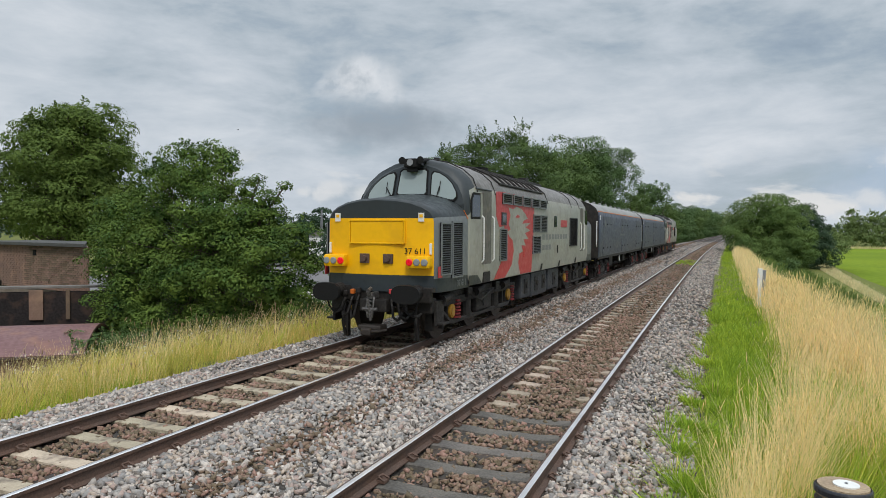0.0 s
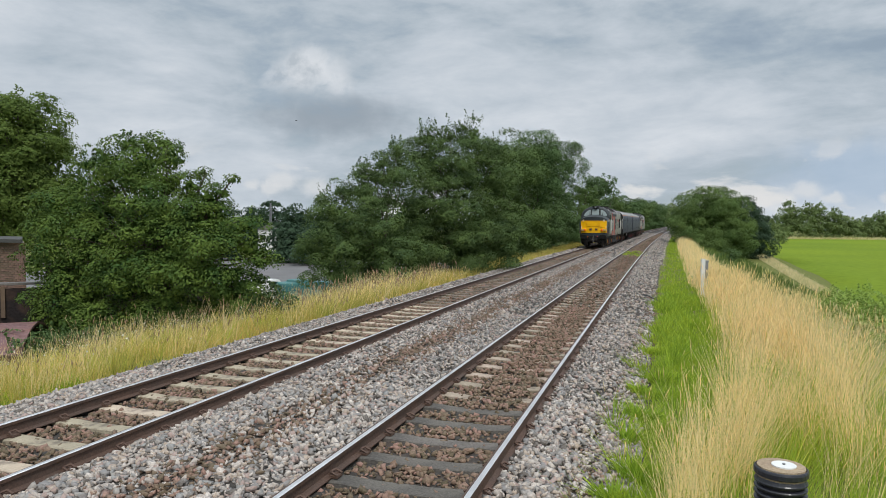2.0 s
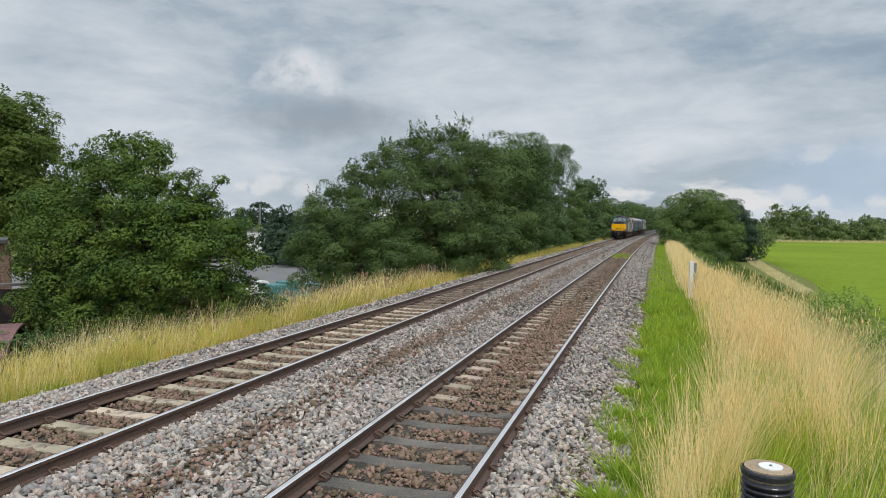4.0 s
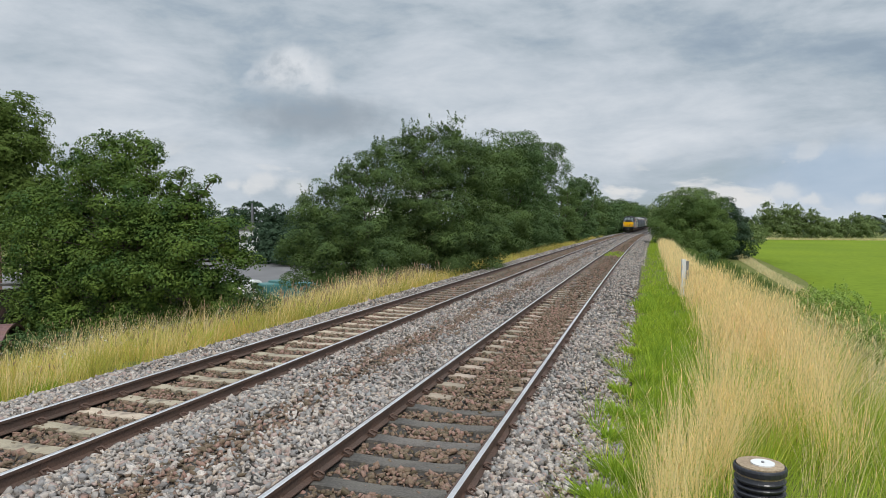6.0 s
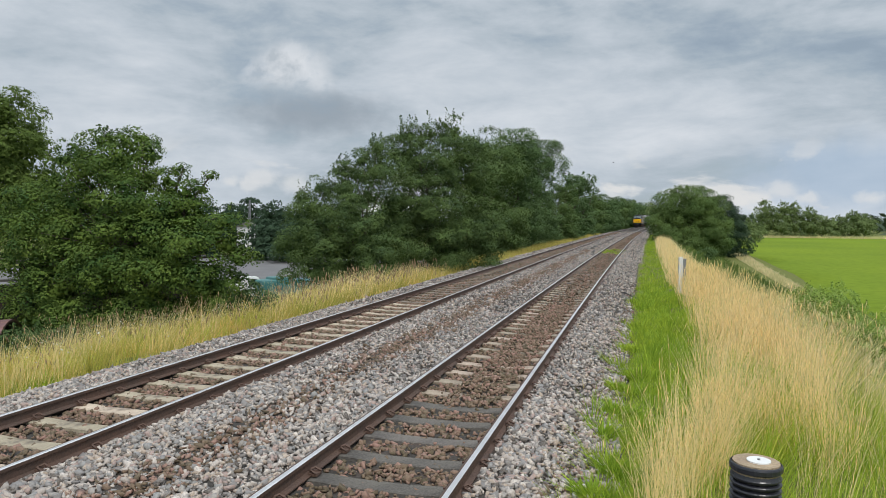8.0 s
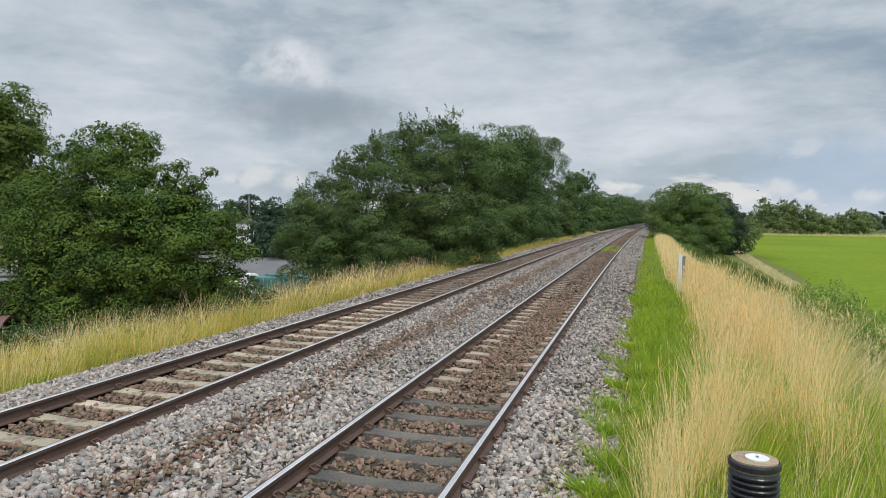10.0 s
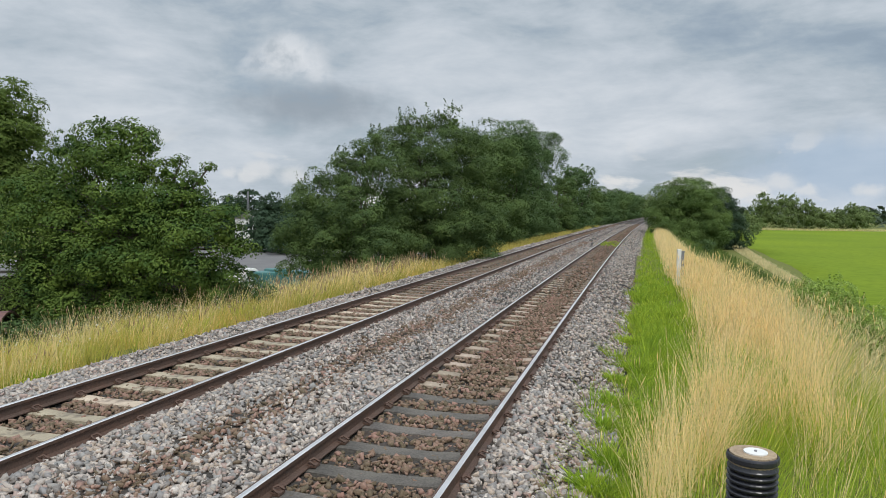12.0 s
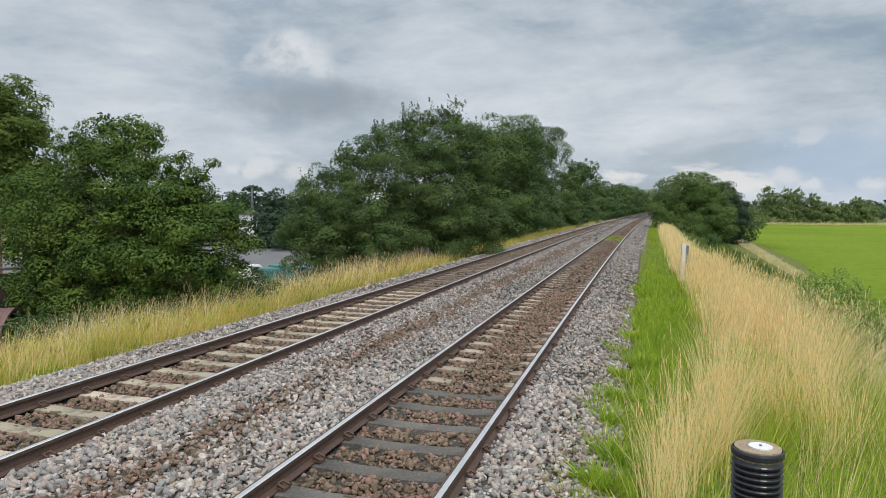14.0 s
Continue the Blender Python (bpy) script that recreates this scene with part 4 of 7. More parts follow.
def make_plants():
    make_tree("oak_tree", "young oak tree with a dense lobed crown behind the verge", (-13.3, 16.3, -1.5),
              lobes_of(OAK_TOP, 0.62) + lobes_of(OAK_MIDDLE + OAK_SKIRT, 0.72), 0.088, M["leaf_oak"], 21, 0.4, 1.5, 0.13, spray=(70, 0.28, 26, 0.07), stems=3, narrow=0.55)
    make_tree("lime_tree", "large full-crowned lime tree behind the brick building", (-33, 27, -4.2),
              lobes_of(LIME, 0.8), 0.17, M["leaf_lime"], 22, 0.6, 1.5, 0.4, spray=(60, 0.5, 16, 0.14))
    make_tree("sallow_tree", "broad sallow tree leaning over the verge beside the far track", (-13.2, 31.5, -1.2),
              lobes_of(SALLOW_LOW, 1.0), 0.115, M["leaf_sallow"], 23, 0.5, 1.2, 0.1, spray=(170, 0.75, 30, 0.09), stems=4, narrow=0.45)
    make_tree("sallow_tree", "tall sallow tree with upright feathery shoots beside the far track", (-10.9, 36.5, -1.0),
              lobes_of(SALLOW_TALL, 0.96), 0.115, M["leaf_sallow"], 24, 0.55, 1.2, 0.1, spray=(230, 0.8, 30, 0.1), stems=4, narrow=0.45)
    # the row of trees along the far side of the line
    rng = random.Random(8)
    row = [(-12.6, 56, 10.4, 2.9), (-12.6, 66, 11.6, 3.1), (-12.0, 77, 12.6, 2.7), (-11.2, 92, 8.4, 2.3), (-11.0, 106, 10.2, 2.3), (-10.9, 120, 11.2, 2.3), (-10.8, 137, 8.4, 2.4), (-10.8, 155, 8.4, 2.8), (-10.8, 176, 8.6, 3.0), (-10.9, 200, 8.8, 3.4), (-11, 228, 9.2, 3.8), (-11, 262, 10, 4.6)]
    for i, (u, y, hgt, r) in enumerate(row):
        p = on_line(u, y)
        lobes = [(rng.uniform(-0.25, 0.25) * r, rng.uniform(-0.3, 0.3) * r, hgt * 0.86, r * 0.62, hgt * 0.14)]
        for k in range(7):
            a = 2.4 * k + rng.uniform(0, 0.8)
            q = 0.22 + 0.09 * k
            lobes.append((0.55 * r * math.cos(a), 0.8 * r * math.sin(a), hgt * (0.98 - q), r * rng.uniform(0.48, 0.68), hgt * rng.uniform(0.12, 0.18)))
        lobes += [(0.15 * r, s * r * 0.8, hgt * 0.16, r * 0.65, hgt * 0.16) for s in (-1, 0, 1)]
        make_tree("hedgerow_tree", "broadleaf tree in the dense row beside the railway", (p.x, y, -0.9 + rise(y)), lobes,
                  0.17 if y < 100 else 0.3, M["leaf_hedge" if i % 3 else "leaf_row"], 40 + i, 0.85 if y < 100 else 1.1, 0.95, 0.18, spray=(24, 0.6, 12, 0.2), group="trees along the far side of the line")
    # woodland that closes the view where the line bends away
    for i, (x, y, hgt, r) in enumerate(((-17, 300, 12.5, 6.0), (-10, 335, 13.5, 6.5), (-3, 365, 14.5, 7), (5, 395, 14.5, 7.5), (14, 415, 14.5, 7.5), (24, 330, 10, 5), (20, 270, 9, 4.5), (17, 215, 8.5, 4.0), (13.5, 165, 8, 3.4), (11.5, 135, 7.5, 3))):
        lobes = [(0, 0, hgt * 0.78, r * 0.7, hgt * 0.22), (-0.5 * r, 0.2 * r, hgt * 0.55, r * 0.6, hgt * 0.25), (0.55 * r, -0.2 * r, hgt * 0.5, r * 0.65, hgt * 0.28), (0, -0.3 * r, hgt * 0.28, r, hgt * 0.28)]
        make_tree("woodland_tree", "distant broadleaf tree where the railway bends away", (x, y, -1.6), lobes, 0.6, M["leaf_field"], 140 + i, 1.4, 1.0, 0.25, group="woodland at the bend")
    # trees at the foot of the bank on the field side
    make_tree("field_tree", "round dense green tree at the foot of the embankment", (7.2, 100, -2.3),
              lobes_of(ROUND_TREE, 1.0), 0.21, M["leaf_round"], 61, 1.0, 1.3, 0.3, spray=(40, 0.5, 14, 0.2))
    make_tree("field_tree", "dark green tree at the edge of the mown field", (11.6, 105, -2.6),
              lobes_of(DARK_TREE, 1.0), 0.24, M["leaf_dark"], 62, 0.8, 1.7, 0.3, spray=(20, 0.5, 12, 0.2))
    make_tree("bush", "small hawthorn bush on the embankment side", (6.7, 70, -1.9), [(0, 0, 1.0, 0.8, 0.7)], 0.15, M["leaf_hedge"], 63, 0.3, 0.9, 0.05)
    scrub = [(6.4, 27, -1.8, 1.1, 1.0), (7.4, 28.4, -2.0, 0.8, 1.2), (5.6, 23.5, -1.5, 0.9, 0.75), (5.5, 17.6, -1.4, 0.9, 0.85), (6.3, 20, -1.7, 1.0, 0.85), (7.4, 34, -2.1, 1.1, 0.9), (4.9, 14, -1.2, 0.7, 0.6)]
    for i, (x, y, z, r, hh) in enumerate(scrub):
        lobes = [(0, 0, hh, r * 0.7, hh * 0.6), (0.5 * r, -0.3 * r, hh * 0.6, r * 0.6, hh * 0.5), (-0.5 * r, 0.4 * r, hh * 0.65, r * 0.6, hh * 0.5)]
        make_tree("bush", "low bramble bush on the embankment side", (x, y, z), lobes, 0.085, M["leaf_bramble"], 70 + i, 0.17, 0.8, 0.03, spray=(22, 0.35, 16, 0.05), stems=2, group="brambles on the bank")
    # undergrowth at the oak's foot
    for i, (x, y, z, r, hh) in enumerate(((-10.95, 16.9, -0.75, 0.75, 1.1), (-12.0, 15.6, -0.95, 0.7, 0.4), (-14.2, 14.6, -1.4, 0.9, 0.6), (-16.6, 14.2, -1.9, 0.9, 0.8), (-15.1, 13.4, -1.75, 0.95, 0.95))):
        lobes = [(0, 0, hh * 0.7, r, hh * 0.6), (0.6 * r, 0.2, hh * 0.5, r * 0.7, hh * 0.5), (-0.6 * r, -0.1, hh * 0.5, r * 0.7, hh * 0.5)]
        make_tree("bush", "low dark bramble bush under the oak", (x, y, z), lobes, 0.1, M["leaf_hedge"], 90 + i, 0.2, 0.8, 0.03, spray=(12, 0.3, 14, 0.06), stems=2, group="brambles under the oak")
    hedge = [(43, 260, 12.2, 3.6), (48, 259, 11.6, 3.4), (52.6, 261, 11.4, 3.6), (57, 260, 9.4, 3.2), (61.6, 262, 6.6, 3.4), (67, 265, 6.6, 3.6), (71.5, 264, 8.4, 3.8), (75.5, 266, 7.4, 3.4), (38.5, 262, 6.0, 2.6), (29, 190, 4.2, 2.0)]
    for i, (x, y, hh, r) in enumerate(hedge):
        lobes = [(0, 0, hh * 0.82, r * 0.55, hh * 0.18), (-0.4 * r, 0.2 * r, hh * 0.6, r * 0.6, hh * 0.24), (0.45 * r, -0.2 * r, hh * 0.58, r * 0.6, hh * 0.24), (0, -0.3 * r, hh * 0.3, r * 0.95, hh * 0.28)]
        make_tree("hedgerow_tree", "broadleaf tree in the hedge across the field", (x, y, -2.65), lobes, 0.55, M["leaf_field"], 80 + i, 1.1, 1.0, 0.2, spray=(40, 1.5, 14, 0.3), group="hedge across the field")
    left = [(-78.5, 112, 7.4, 3.4), (-86, 140, 9.8, 4.2), (-74, 130, 8.6, 4.6), (-58, 100, 4.6, 4.4), (-72, 101, 4.2, 3.2), (-50, 96, 5.2, 4.0), (-98, 150, 8.6, 5.2), (-60, 135, 8.2, 5.0), (-45, 120, 7.2, 5.0), (-82, 105, 7.5, 4.4), (-108, 140, 9.2, 5.4), (-100, 112, 8.6, 5.0), (-118, 120, 9, 5)]
    for i, (x, y, hh, r) in enumerate(left):
        hh += 1.5
        lobes = [(0, 0, hh * 0.76, r * 0.65, hh * 0.24), (-0.5 * r, 0.2 * r, hh * 0.5, r * 0.6, hh * 0.28), (0.5 * r, -0.2 * r, hh * 0.48, r * 0.6, hh * 0.28), (0, -0.3 * r, hh * 0.25, r, hh * 0.25)]
        make_tree("distant_tree", "dark broadleaf tree beyond the yard", (x, y, -4.2), lobes, 0.6, M["leaf_dark"], 100 + i, 0.9, 1.0, 0.22, spray=(16, 0.6, 10, 0.2), group="trees beyond the yard")


make_plants()


def make_far_woods():
    """Low belts of trees on the horizon all round."""
    rng = np.random.default_rng(77)
    for label, dist, n, hgt, size in (("distant belt of woodland on the horizon", 620, 1100, 10.0, 4.6), ("distant belt of woodland on the horizon", 420, 520, 7.5, 3.4)):
        a = rng.uniform(0, 2 * math.pi, n)
        lump = 1 + 0.35 * np.sin(a * 23) + 0.25 * np.sin(a * 51 + 1)
        d = dist * (1 + 0.08 * rng.normal(0, 1, n))
        x, y = d * np.sin(a), d * np.cos(a)
        gap = np.zeros(n, bool) if dist > 500 else (np.sin(a * 9 + 2) > 0.2)
        k = ~gap
        pts = []
        for xi, yi, li in zip(x[k], y[k], lump[k]):
            hh = max(3.0, hgt * li)
            m = 26
            e = rng.normal(0, 1, (m, 3)) * np.array([5.5, 5.5, hh * 0.28])
            e[:, 2] = np.minimum(np.abs(e[:, 2] + hh * 0.45), hh * 0.95)
            pts.append(np.array([xi, yi, -2.6]) + e)
        v, f = leaf_cards(np.concatenate(pts), size, rng)
        tagged(shape("far_woods", v, f, M["leaf_far"]), label, "woodland", kind="stuff")


make_far_woods()


def blades(rng, base, height, width, lean, segs=3, droop=0.5):
    """Grass stems as tapering bent ribbons: arrays of corners and faces."""
    n = len(base)
    a = rng.uniform(0, 2 * math.pi, n)
    side = np.stack([np.cos(a), np.sin(a), np.zeros(n)], 1)
    ld = lean if lean.ndim == 2 else lean[None] + rng.normal(0, 0.22, (n, 2))
    rows = []
    for i in range(segs + 1):
        t = i / segs
        c = base + np.stack([ld[:, 0] * height * t ** (1 + droop), ld[:, 1] * height * t ** (1 + droop), height * t * (1 - 0.12 * droop * t)], 1)
        w = width * (1 - 0.55 * t) if i < segs else width * 0.15
        rows += [c - side * w[:, None] * 0.5, c + side * w[:, None] * 0.5]
    v = np.stack(rows, 1)
    q = np.array([(2 * i, 2 * i + 1, 2 * i + 3, 2 * i + 2) for i in range(segs)])
    f = (q[None] + (2 * segs + 2) * np.arange(n)[:, None, None]).reshape(-1, 4)
    return v.reshape(-1, 3), f


def heads(rng, tips, size, stretch=4.0):
    """Seed heads: slim upright spindles of three sides."""
    n = len(tips)
    o = np.array([(0, 0, -1), (1, 0, 0), (-0.5, 0.87, 0), (-0.5, -0.87, 0), (0, 0, 1)], float)
    s = size * rng.uniform(0.6, 1.3, n)
    tilt = rng.normal(0, 0.25, (n, 2))
    v = o[None] * np.stack([s, s, s * stretch], 1)[:, None]
    v[:, :, 0] += v[:, :, 2] * tilt[:, :1]
    v[:, :, 1] += v[:, :, 2] * tilt[:, 1:]
    v += tips[:, None]
    q = np.array([(0, 2, 1), (0, 3, 2), (0, 1, 3), (4, 1, 2), (4, 2, 3), (4, 3, 1)])
    return v.reshape(-1, 3), (q[None] + 5 * np.arange(n)[:, None, None]).reshape(-1, 3)


def sward(name, label, rng, n, ulo, uhi, ylo, yhi, hlo, hhi, width, mt, power=1.6, lean=(0.1, 0.0), keep=None, tuft=0.0, segs=3, seed_heads=None):
    u = rng.uniform(0, 1, n)
    y = ylo + (yhi - ylo) * rng.uniform(0, 1, n) ** power
    lo = ulo(y) if callable(ulo) else np.full(n, ulo)
    hi = uhi(y) if callable(uhi) else np.full(n, uhi)
    u = lo + (hi - lo) * u
    if tuft:
        u += 0.12 * np.sin(y * 5.1 + u * 7) * tuft
        y += 0.12 * np.sin(u * 6.3 + y * 4) * tuft
    if keep is not None:
        k = keep(u, y, rng)
        u, y = u[k], y[k]
    n = len(u)
    z = ground_z(u, y) - 0.02
    x = u + BEND * y * np.abs(y)
    patch = 0.5 + 0.5 * np.sin(u * 1.9 + 0.6 * y) * np.sin(y * 0.8 - u)
    hgt = (hlo + (hhi - hlo) * rng.uniform(0, 1, n)) * (0.75 + 0.4 * patch)
    w = width * (1 + np.maximum(y - 8, 0) / 14) * rng.uniform(0.7, 1.3, n)
    base = np.stack([x, y, z], 1)
    v, f = blades(rng, base, hgt, w, np.array(lean), segs)
    ob = tagged(shape(name, v, f, mt), label, "grass", kind="stuff")
    if seed_heads:
        k = rng.random(n) < seed_heads[0]
        tips = v.reshape(n, -1, 3)[k][:, -1]
        hv, hf = heads(rng, tips, seed_heads[1] * (1 + np.maximum(y[k] - 8, 0) / 16), seed_heads[2])
        tagged(shape(seed_heads[4], hv, hf, seed_heads[3]), seed_heads[5], "grass", kind="stuff")
    return ob


def edge(y):
    """The ragged line where the ballast ends on the field side."""
    return np.interp(y, [2, 5, 9, 14, 25, 47, 130], [-0.75, -0.62, -0.42, -0.2, -0.05, 0.25, 0.3]) + 0.13 * np.sin(y * 1.3) + 0.1 * np.sin(y * 3.7 + 1)


def tufts(name, label, rng, count, ulo, uhi, ylo, yhi, hlo, hhi, width, mt, per=26, spread=0.09, fan=0.28, power=1.5, lean=(0.08, 0.0), seed_heads=None, segs=3, patchy=None):
    """Tussocks: many stems that fan out from each foot."""
    v0 = rng.uniform(0, 1, count)
    y = ylo + (yhi - ylo) * rng.uniform(0, 1, count) ** power
    lo = ulo(y) if callable(ulo) else np.full(count, ulo)
    hi = uhi(y) if callable(uhi) else np.full(count, uhi)
    u = lo + (hi - lo) * v0
    if patchy is not None:
        k = np.sin(u * 3.1 + 1.7 * np.sin(y * 0.9)) + np.sin(y * 1.9 + u * 2.3) + rng.normal(0, 0.5, count) > patchy
        u, y, count = u[k], y[k], int(k.sum())
    tall = hlo + (hhi - hlo) * rng.uniform(0, 1, count) ** 1.3
    k = np.repeat(np.arange(count), per)
    n = len(k)
    dx, dy = rng.normal(0, spread, n), rng.normal(0, spread, n)
    uu, yy = u[k] + dx, y[k] + dy
    bed = np.where((uu > -9.3) & (uu < 0.0), np.interp(uu, BALLAST_U, BALLAST_Z) + RISE * yy * yy, -9.0)
    base = np.stack([uu + BEND * yy * np.abs(yy), yy, np.maximum(ground_z(uu, yy), bed) - 0.02], 1)
    hgt = tall[k] * rng.uniform(0.45, 1.1, n)
    w = width * (1 + np.maximum(yy - 7, 0) / 12) * rng.uniform(0.6, 1.4, n)
    ln = np.array(lean)[None] + np.stack([dx, dy], 1) / spread * fan * 0.6 + rng.normal(0, 0.06, (n, 2)) + 0.12 * np.stack([np.sin(u * 1.7 + y * 0.9), np.cos(u * 1.1 - y * 1.3)], 1)[k] + rng.normal(0, 0.07, (count, 2))[k]
    v, f = blades(rng, base, hgt, w, ln, segs)
    ob = tagged(shape(name, v, f, mt), label, "grass", kind="stuff")
    if seed_heads:
        s = rng.random(n) < seed_heads[0]
        tips = v.reshape(n, -1, 3)[s][:, -1]
        hv, hf = heads(rng, tips, seed_heads[1] * (1 + np.maximum(yy[s] - 7, 0) / 14), seed_heads[2])
        tagged(shape("grass_heads", hv, hf, seed_heads[3]), seed_heads[4], "grass", kind="stuff")
    return ob


def crest(y):
    return np.interp(y, [2, 4, 7, 10, 14, 25], [0.0, 0.05, 0.5, 1.15, 1.45, 1.5]) + 0.12 * np.sin(y * 1.7) + 0.08 * np.sin(y * 4.1)


def clumpy(u, y, rng):
    """Thick and thin patches, ragged towards the stones."""
    n = np.sin(u * 5.2 + 1.3 * np.sin(y * 1.1)) + np.sin(y * 2.3 + 1.7 * np.sin(u * 2.9)) + 0.7 * np.sin(y * 5.9 - u * 4.1)
    inward = np.clip((u - edge(y)) / 0.45, 0, 1)
    return rng.random(len(u)) < np.clip(0.15 + 0.5 * inward + 0.28 * n, 0.02, 1.0)


def make_grass():
    rng = np.random.default_rng(31)
    # field side: a low green strip, then tall dry grass along the crest and down the bank
    sward("grass", "low bright green grass along the ballast edge", rng, 26000, edge, lambda y: edge(y) + 1.7, 2.2, 30, 0.08, 0.24, 0.011, M["blade_green"], 1.7, (0.05, 0.02), clumpy, segs=2)
    tufts("grass", "spreading green tussocks on the ballast edge", rng, 330, lambda y: edge(y) - 0.02, lambda y: edge(y) + 1.2, 2.4, 26, 0.16, 0.42, 0.009, M["blade_green"], 36, 0.09, 0.8, 1.5, segs=2)
    sward("grass", "low bright green grass along the ballast edge", rng, 9000, edge, lambda y: edge(y) + 1.5, 30, 130, 0.08, 0.2, 0.008, M["blade_green"], 1.4, segs=2)
    sward("grass", "fresh yellow-green grass in the low strip", rng, 7000, lambda y: edge(y) + 0.1, lambda y: edge(y) + 1.8, 2.6, 30, 0.1, 0.3, 0.009, M["blade_lush"], 1.6, (0.05, 0.02), clumpy, segs=2)
    head = (0.4, 0.0036, 14.0, M["blade_gold"], "pale dry grass seed heads")
    plume = (0.35, 0.0034, 20.0, M["blade_tan"], "pale dry grass seed heads")
    tufts("grass", "tall dry golden grass on the crest of the bank", rng, 260, lambda y: crest(y) + 0.05, lambda y: crest(y) + 1.5, 6.8, 15, 0.9, 1.65, 0.0055, M["blade_tan"], 26, 0.06, 0.24, 0.8, (0.07, 0.03), plume, patchy=0.25)
    tufts("grass", "tall dry golden grass on the crest of the bank", rng, 340, lambda y: crest(y) - 0.05, lambda y: crest(y) + 1.6, 13, 30, 0.8, 1.4, 0.006, M["blade_tan"], 24, 0.1, 0.24, 1.1, (0.08, 0.03), head, patchy=-0.9)
    tufts("grass", "straw-coloured stems standing over the green tussocks", rng, 46, lambda y: crest(y) - 0.14, lambda y: crest(y) + 0.25, 5.4, 9.5, 0.95, 1.5, 0.006, M["blade_gold"], 30, 0.045, 0.3, 1.0, (0.0, 0.02), plume)
    tufts("grass", "scattered dry stems over the green undergrowth", rng, 60, lambda y: crest(y) + 0.4, 4.0, 2.6, 9, 0.8, 1.35, 0.005, M["blade_gold"], 13, 0.06, 0.34, 1.1, (0.14, 0.0), plume)
    tufts("grass", "tall dry golden grass on the crest of the bank", rng, 1500, lambda y: 1.5 - 0.1 * np.sin(y), 2.9, 28, 135, 0.6, 1.05, 0.005, M["blade_tan"], 13, 0.16, 0.15, 1.5, (0.08, 0.0), segs=2)
    tufts("grass", "pale bleached stems bowing down the bank", rng, 150, 2.4, 5.2, 5, 20, 0.8, 1.35, 0.0052, M["blade_straw"], 18, 0.09, 0.5, 1.15, (0.38, 0.02), (0.6, 0.0046, 13.0, M["blade_straw"], "bleached seed heads on the bank"))
    tufts("grass", "bright green undergrowth among the dry grass", rng, 560, lambda y: crest(y) - 0.15, 4.2, 2.5, 11.5, 0.4, 0.85, 0.007, M["blade_lush"], 24, 0.12, 0.3, 1.2, (0.08, 0.0))
    tufts("grass", "yellow-green grass among the dry stems", rng, 330, lambda y: crest(y) - 0.05, 6.0, 6.5, 24, 0.4, 0.85, 0.008, M["blade_mid"], 24, 0.12, 0.3, 1.3, (0.1, 0.0))
    tufts("grass", "dry grass down the side of the bank", rng, 190, 3.4, 7.0, 5, 34, 0.6, 1.1, 0.006, M["blade_gold"], 20, 0.14, 0.4, 1.2, (0.25, 0.02), head)
    tufts("grass", "rough green scrub down the side of the bank", rng, 1500, 3.0, 9.4, 20, 115, 0.25, 0.6, 0.016, M["blade_scrub"], 14, 0.3, 0.5, 1.25, (0.1, 0.0), segs=2)
    sward("grass", "dry pale grass along the edge of the mown field", rng, 5200, lambda y: 9.9 + (y - 40) * 0.035, lambda y: 10.7 + (y - 40) * 0.05, 45, 118, 0.2, 0.45, 0.011, M["blade_straw"], 1.2, segs=2)
    sward("grass", "dry pale grass under the hedge across the field", rng, 3000, 21, 110, 250, 257, 0.5, 1.2, 0.010, M["blade_straw"], 1.0, segs=2)
    # far side of the line
    sward("grass", "yellow-green meadow grass on the verge", rng, 16000, -12.8, -8.9, 3.5, 30, 0.3, 0.55, 0.010, M["blade_meadow"], 1.25, (0.08, 0.05), segs=2)
    tufts("grass", "tall meadow grass tussocks on the verge", rng, 520, -12.8, -9.1, 4, 30, 0.45, 0.8, 0.009, M["blade_meadow"], 20, 0.11, 0.25, 1.2, (0.1, 0.05))
    brown = (0.22, 0.007, 7.0, M["head_brown"], "brownish grass seed heads on the verge")
    tufts("grass", "dry stems among the meadow grass on the verge", rng, 640, -13.0, -9.1, 4, 32, 0.5, 1.15, 0.006, M["blade_gold"], 20, 0.16, 0.34, 1.2, (0.14, 0.06), brown, segs=2)
    tufts("grass", "low green weeds along the far ballast edge", rng, 160, -9.9, -8.9, 4, 9, 0.12, 0.3, 0.016, M["blade_green"], 24, 0.1, 0.8, 1.2, segs=2)
    tufts("grass", "green grass at the foot of the verge", rng, 240, -11.8, -9.2, 4, 20, 0.3, 0.65, 0.010, M["blade_mid"], 26, 0.13, 0.4, 1.2, (0.1, 0.05))
    sward("grass", "meadow grass on the verge along the trees", rng, 10000, -11.5, -8.7, 30, 130, 0.3, 0.7, 0.009, M["blade_meadow"], 1.4, segs=2)
    sward("grass", "green grass on the slope to the yard", rng, 9000, -18, -12, 4, 45, 0.3, 0.7, 0.016, M["blade_mid"], 1.2, segs=2)
    tufts("grass", "dry stems around the sleeved post", rng, 14, 0.22, 0.78, 2.66, 2.86, 1.35, 1.7, 0.0036, M["blade_gold"], 12, 0.07, 0.22, 1.0, (0.03, 0.0), head)
    tufts("weeds", "green weeds between the rails", rng, 60, RIGHT_TRACK - 0.6, RIGHT_TRACK + 0.6, 52, 60, 0.12, 0.25, 0.012, M["blade_green"], 20, 0.16, 0.9, 1.0, segs=2)
    sward("grass", "rough grass on the bank behind the camera", rng, 5000, 0.0, 5.0, -6, 2.2, 0.2, 0.5, 0.012, M["blade_mid"], 0.8, segs=2)
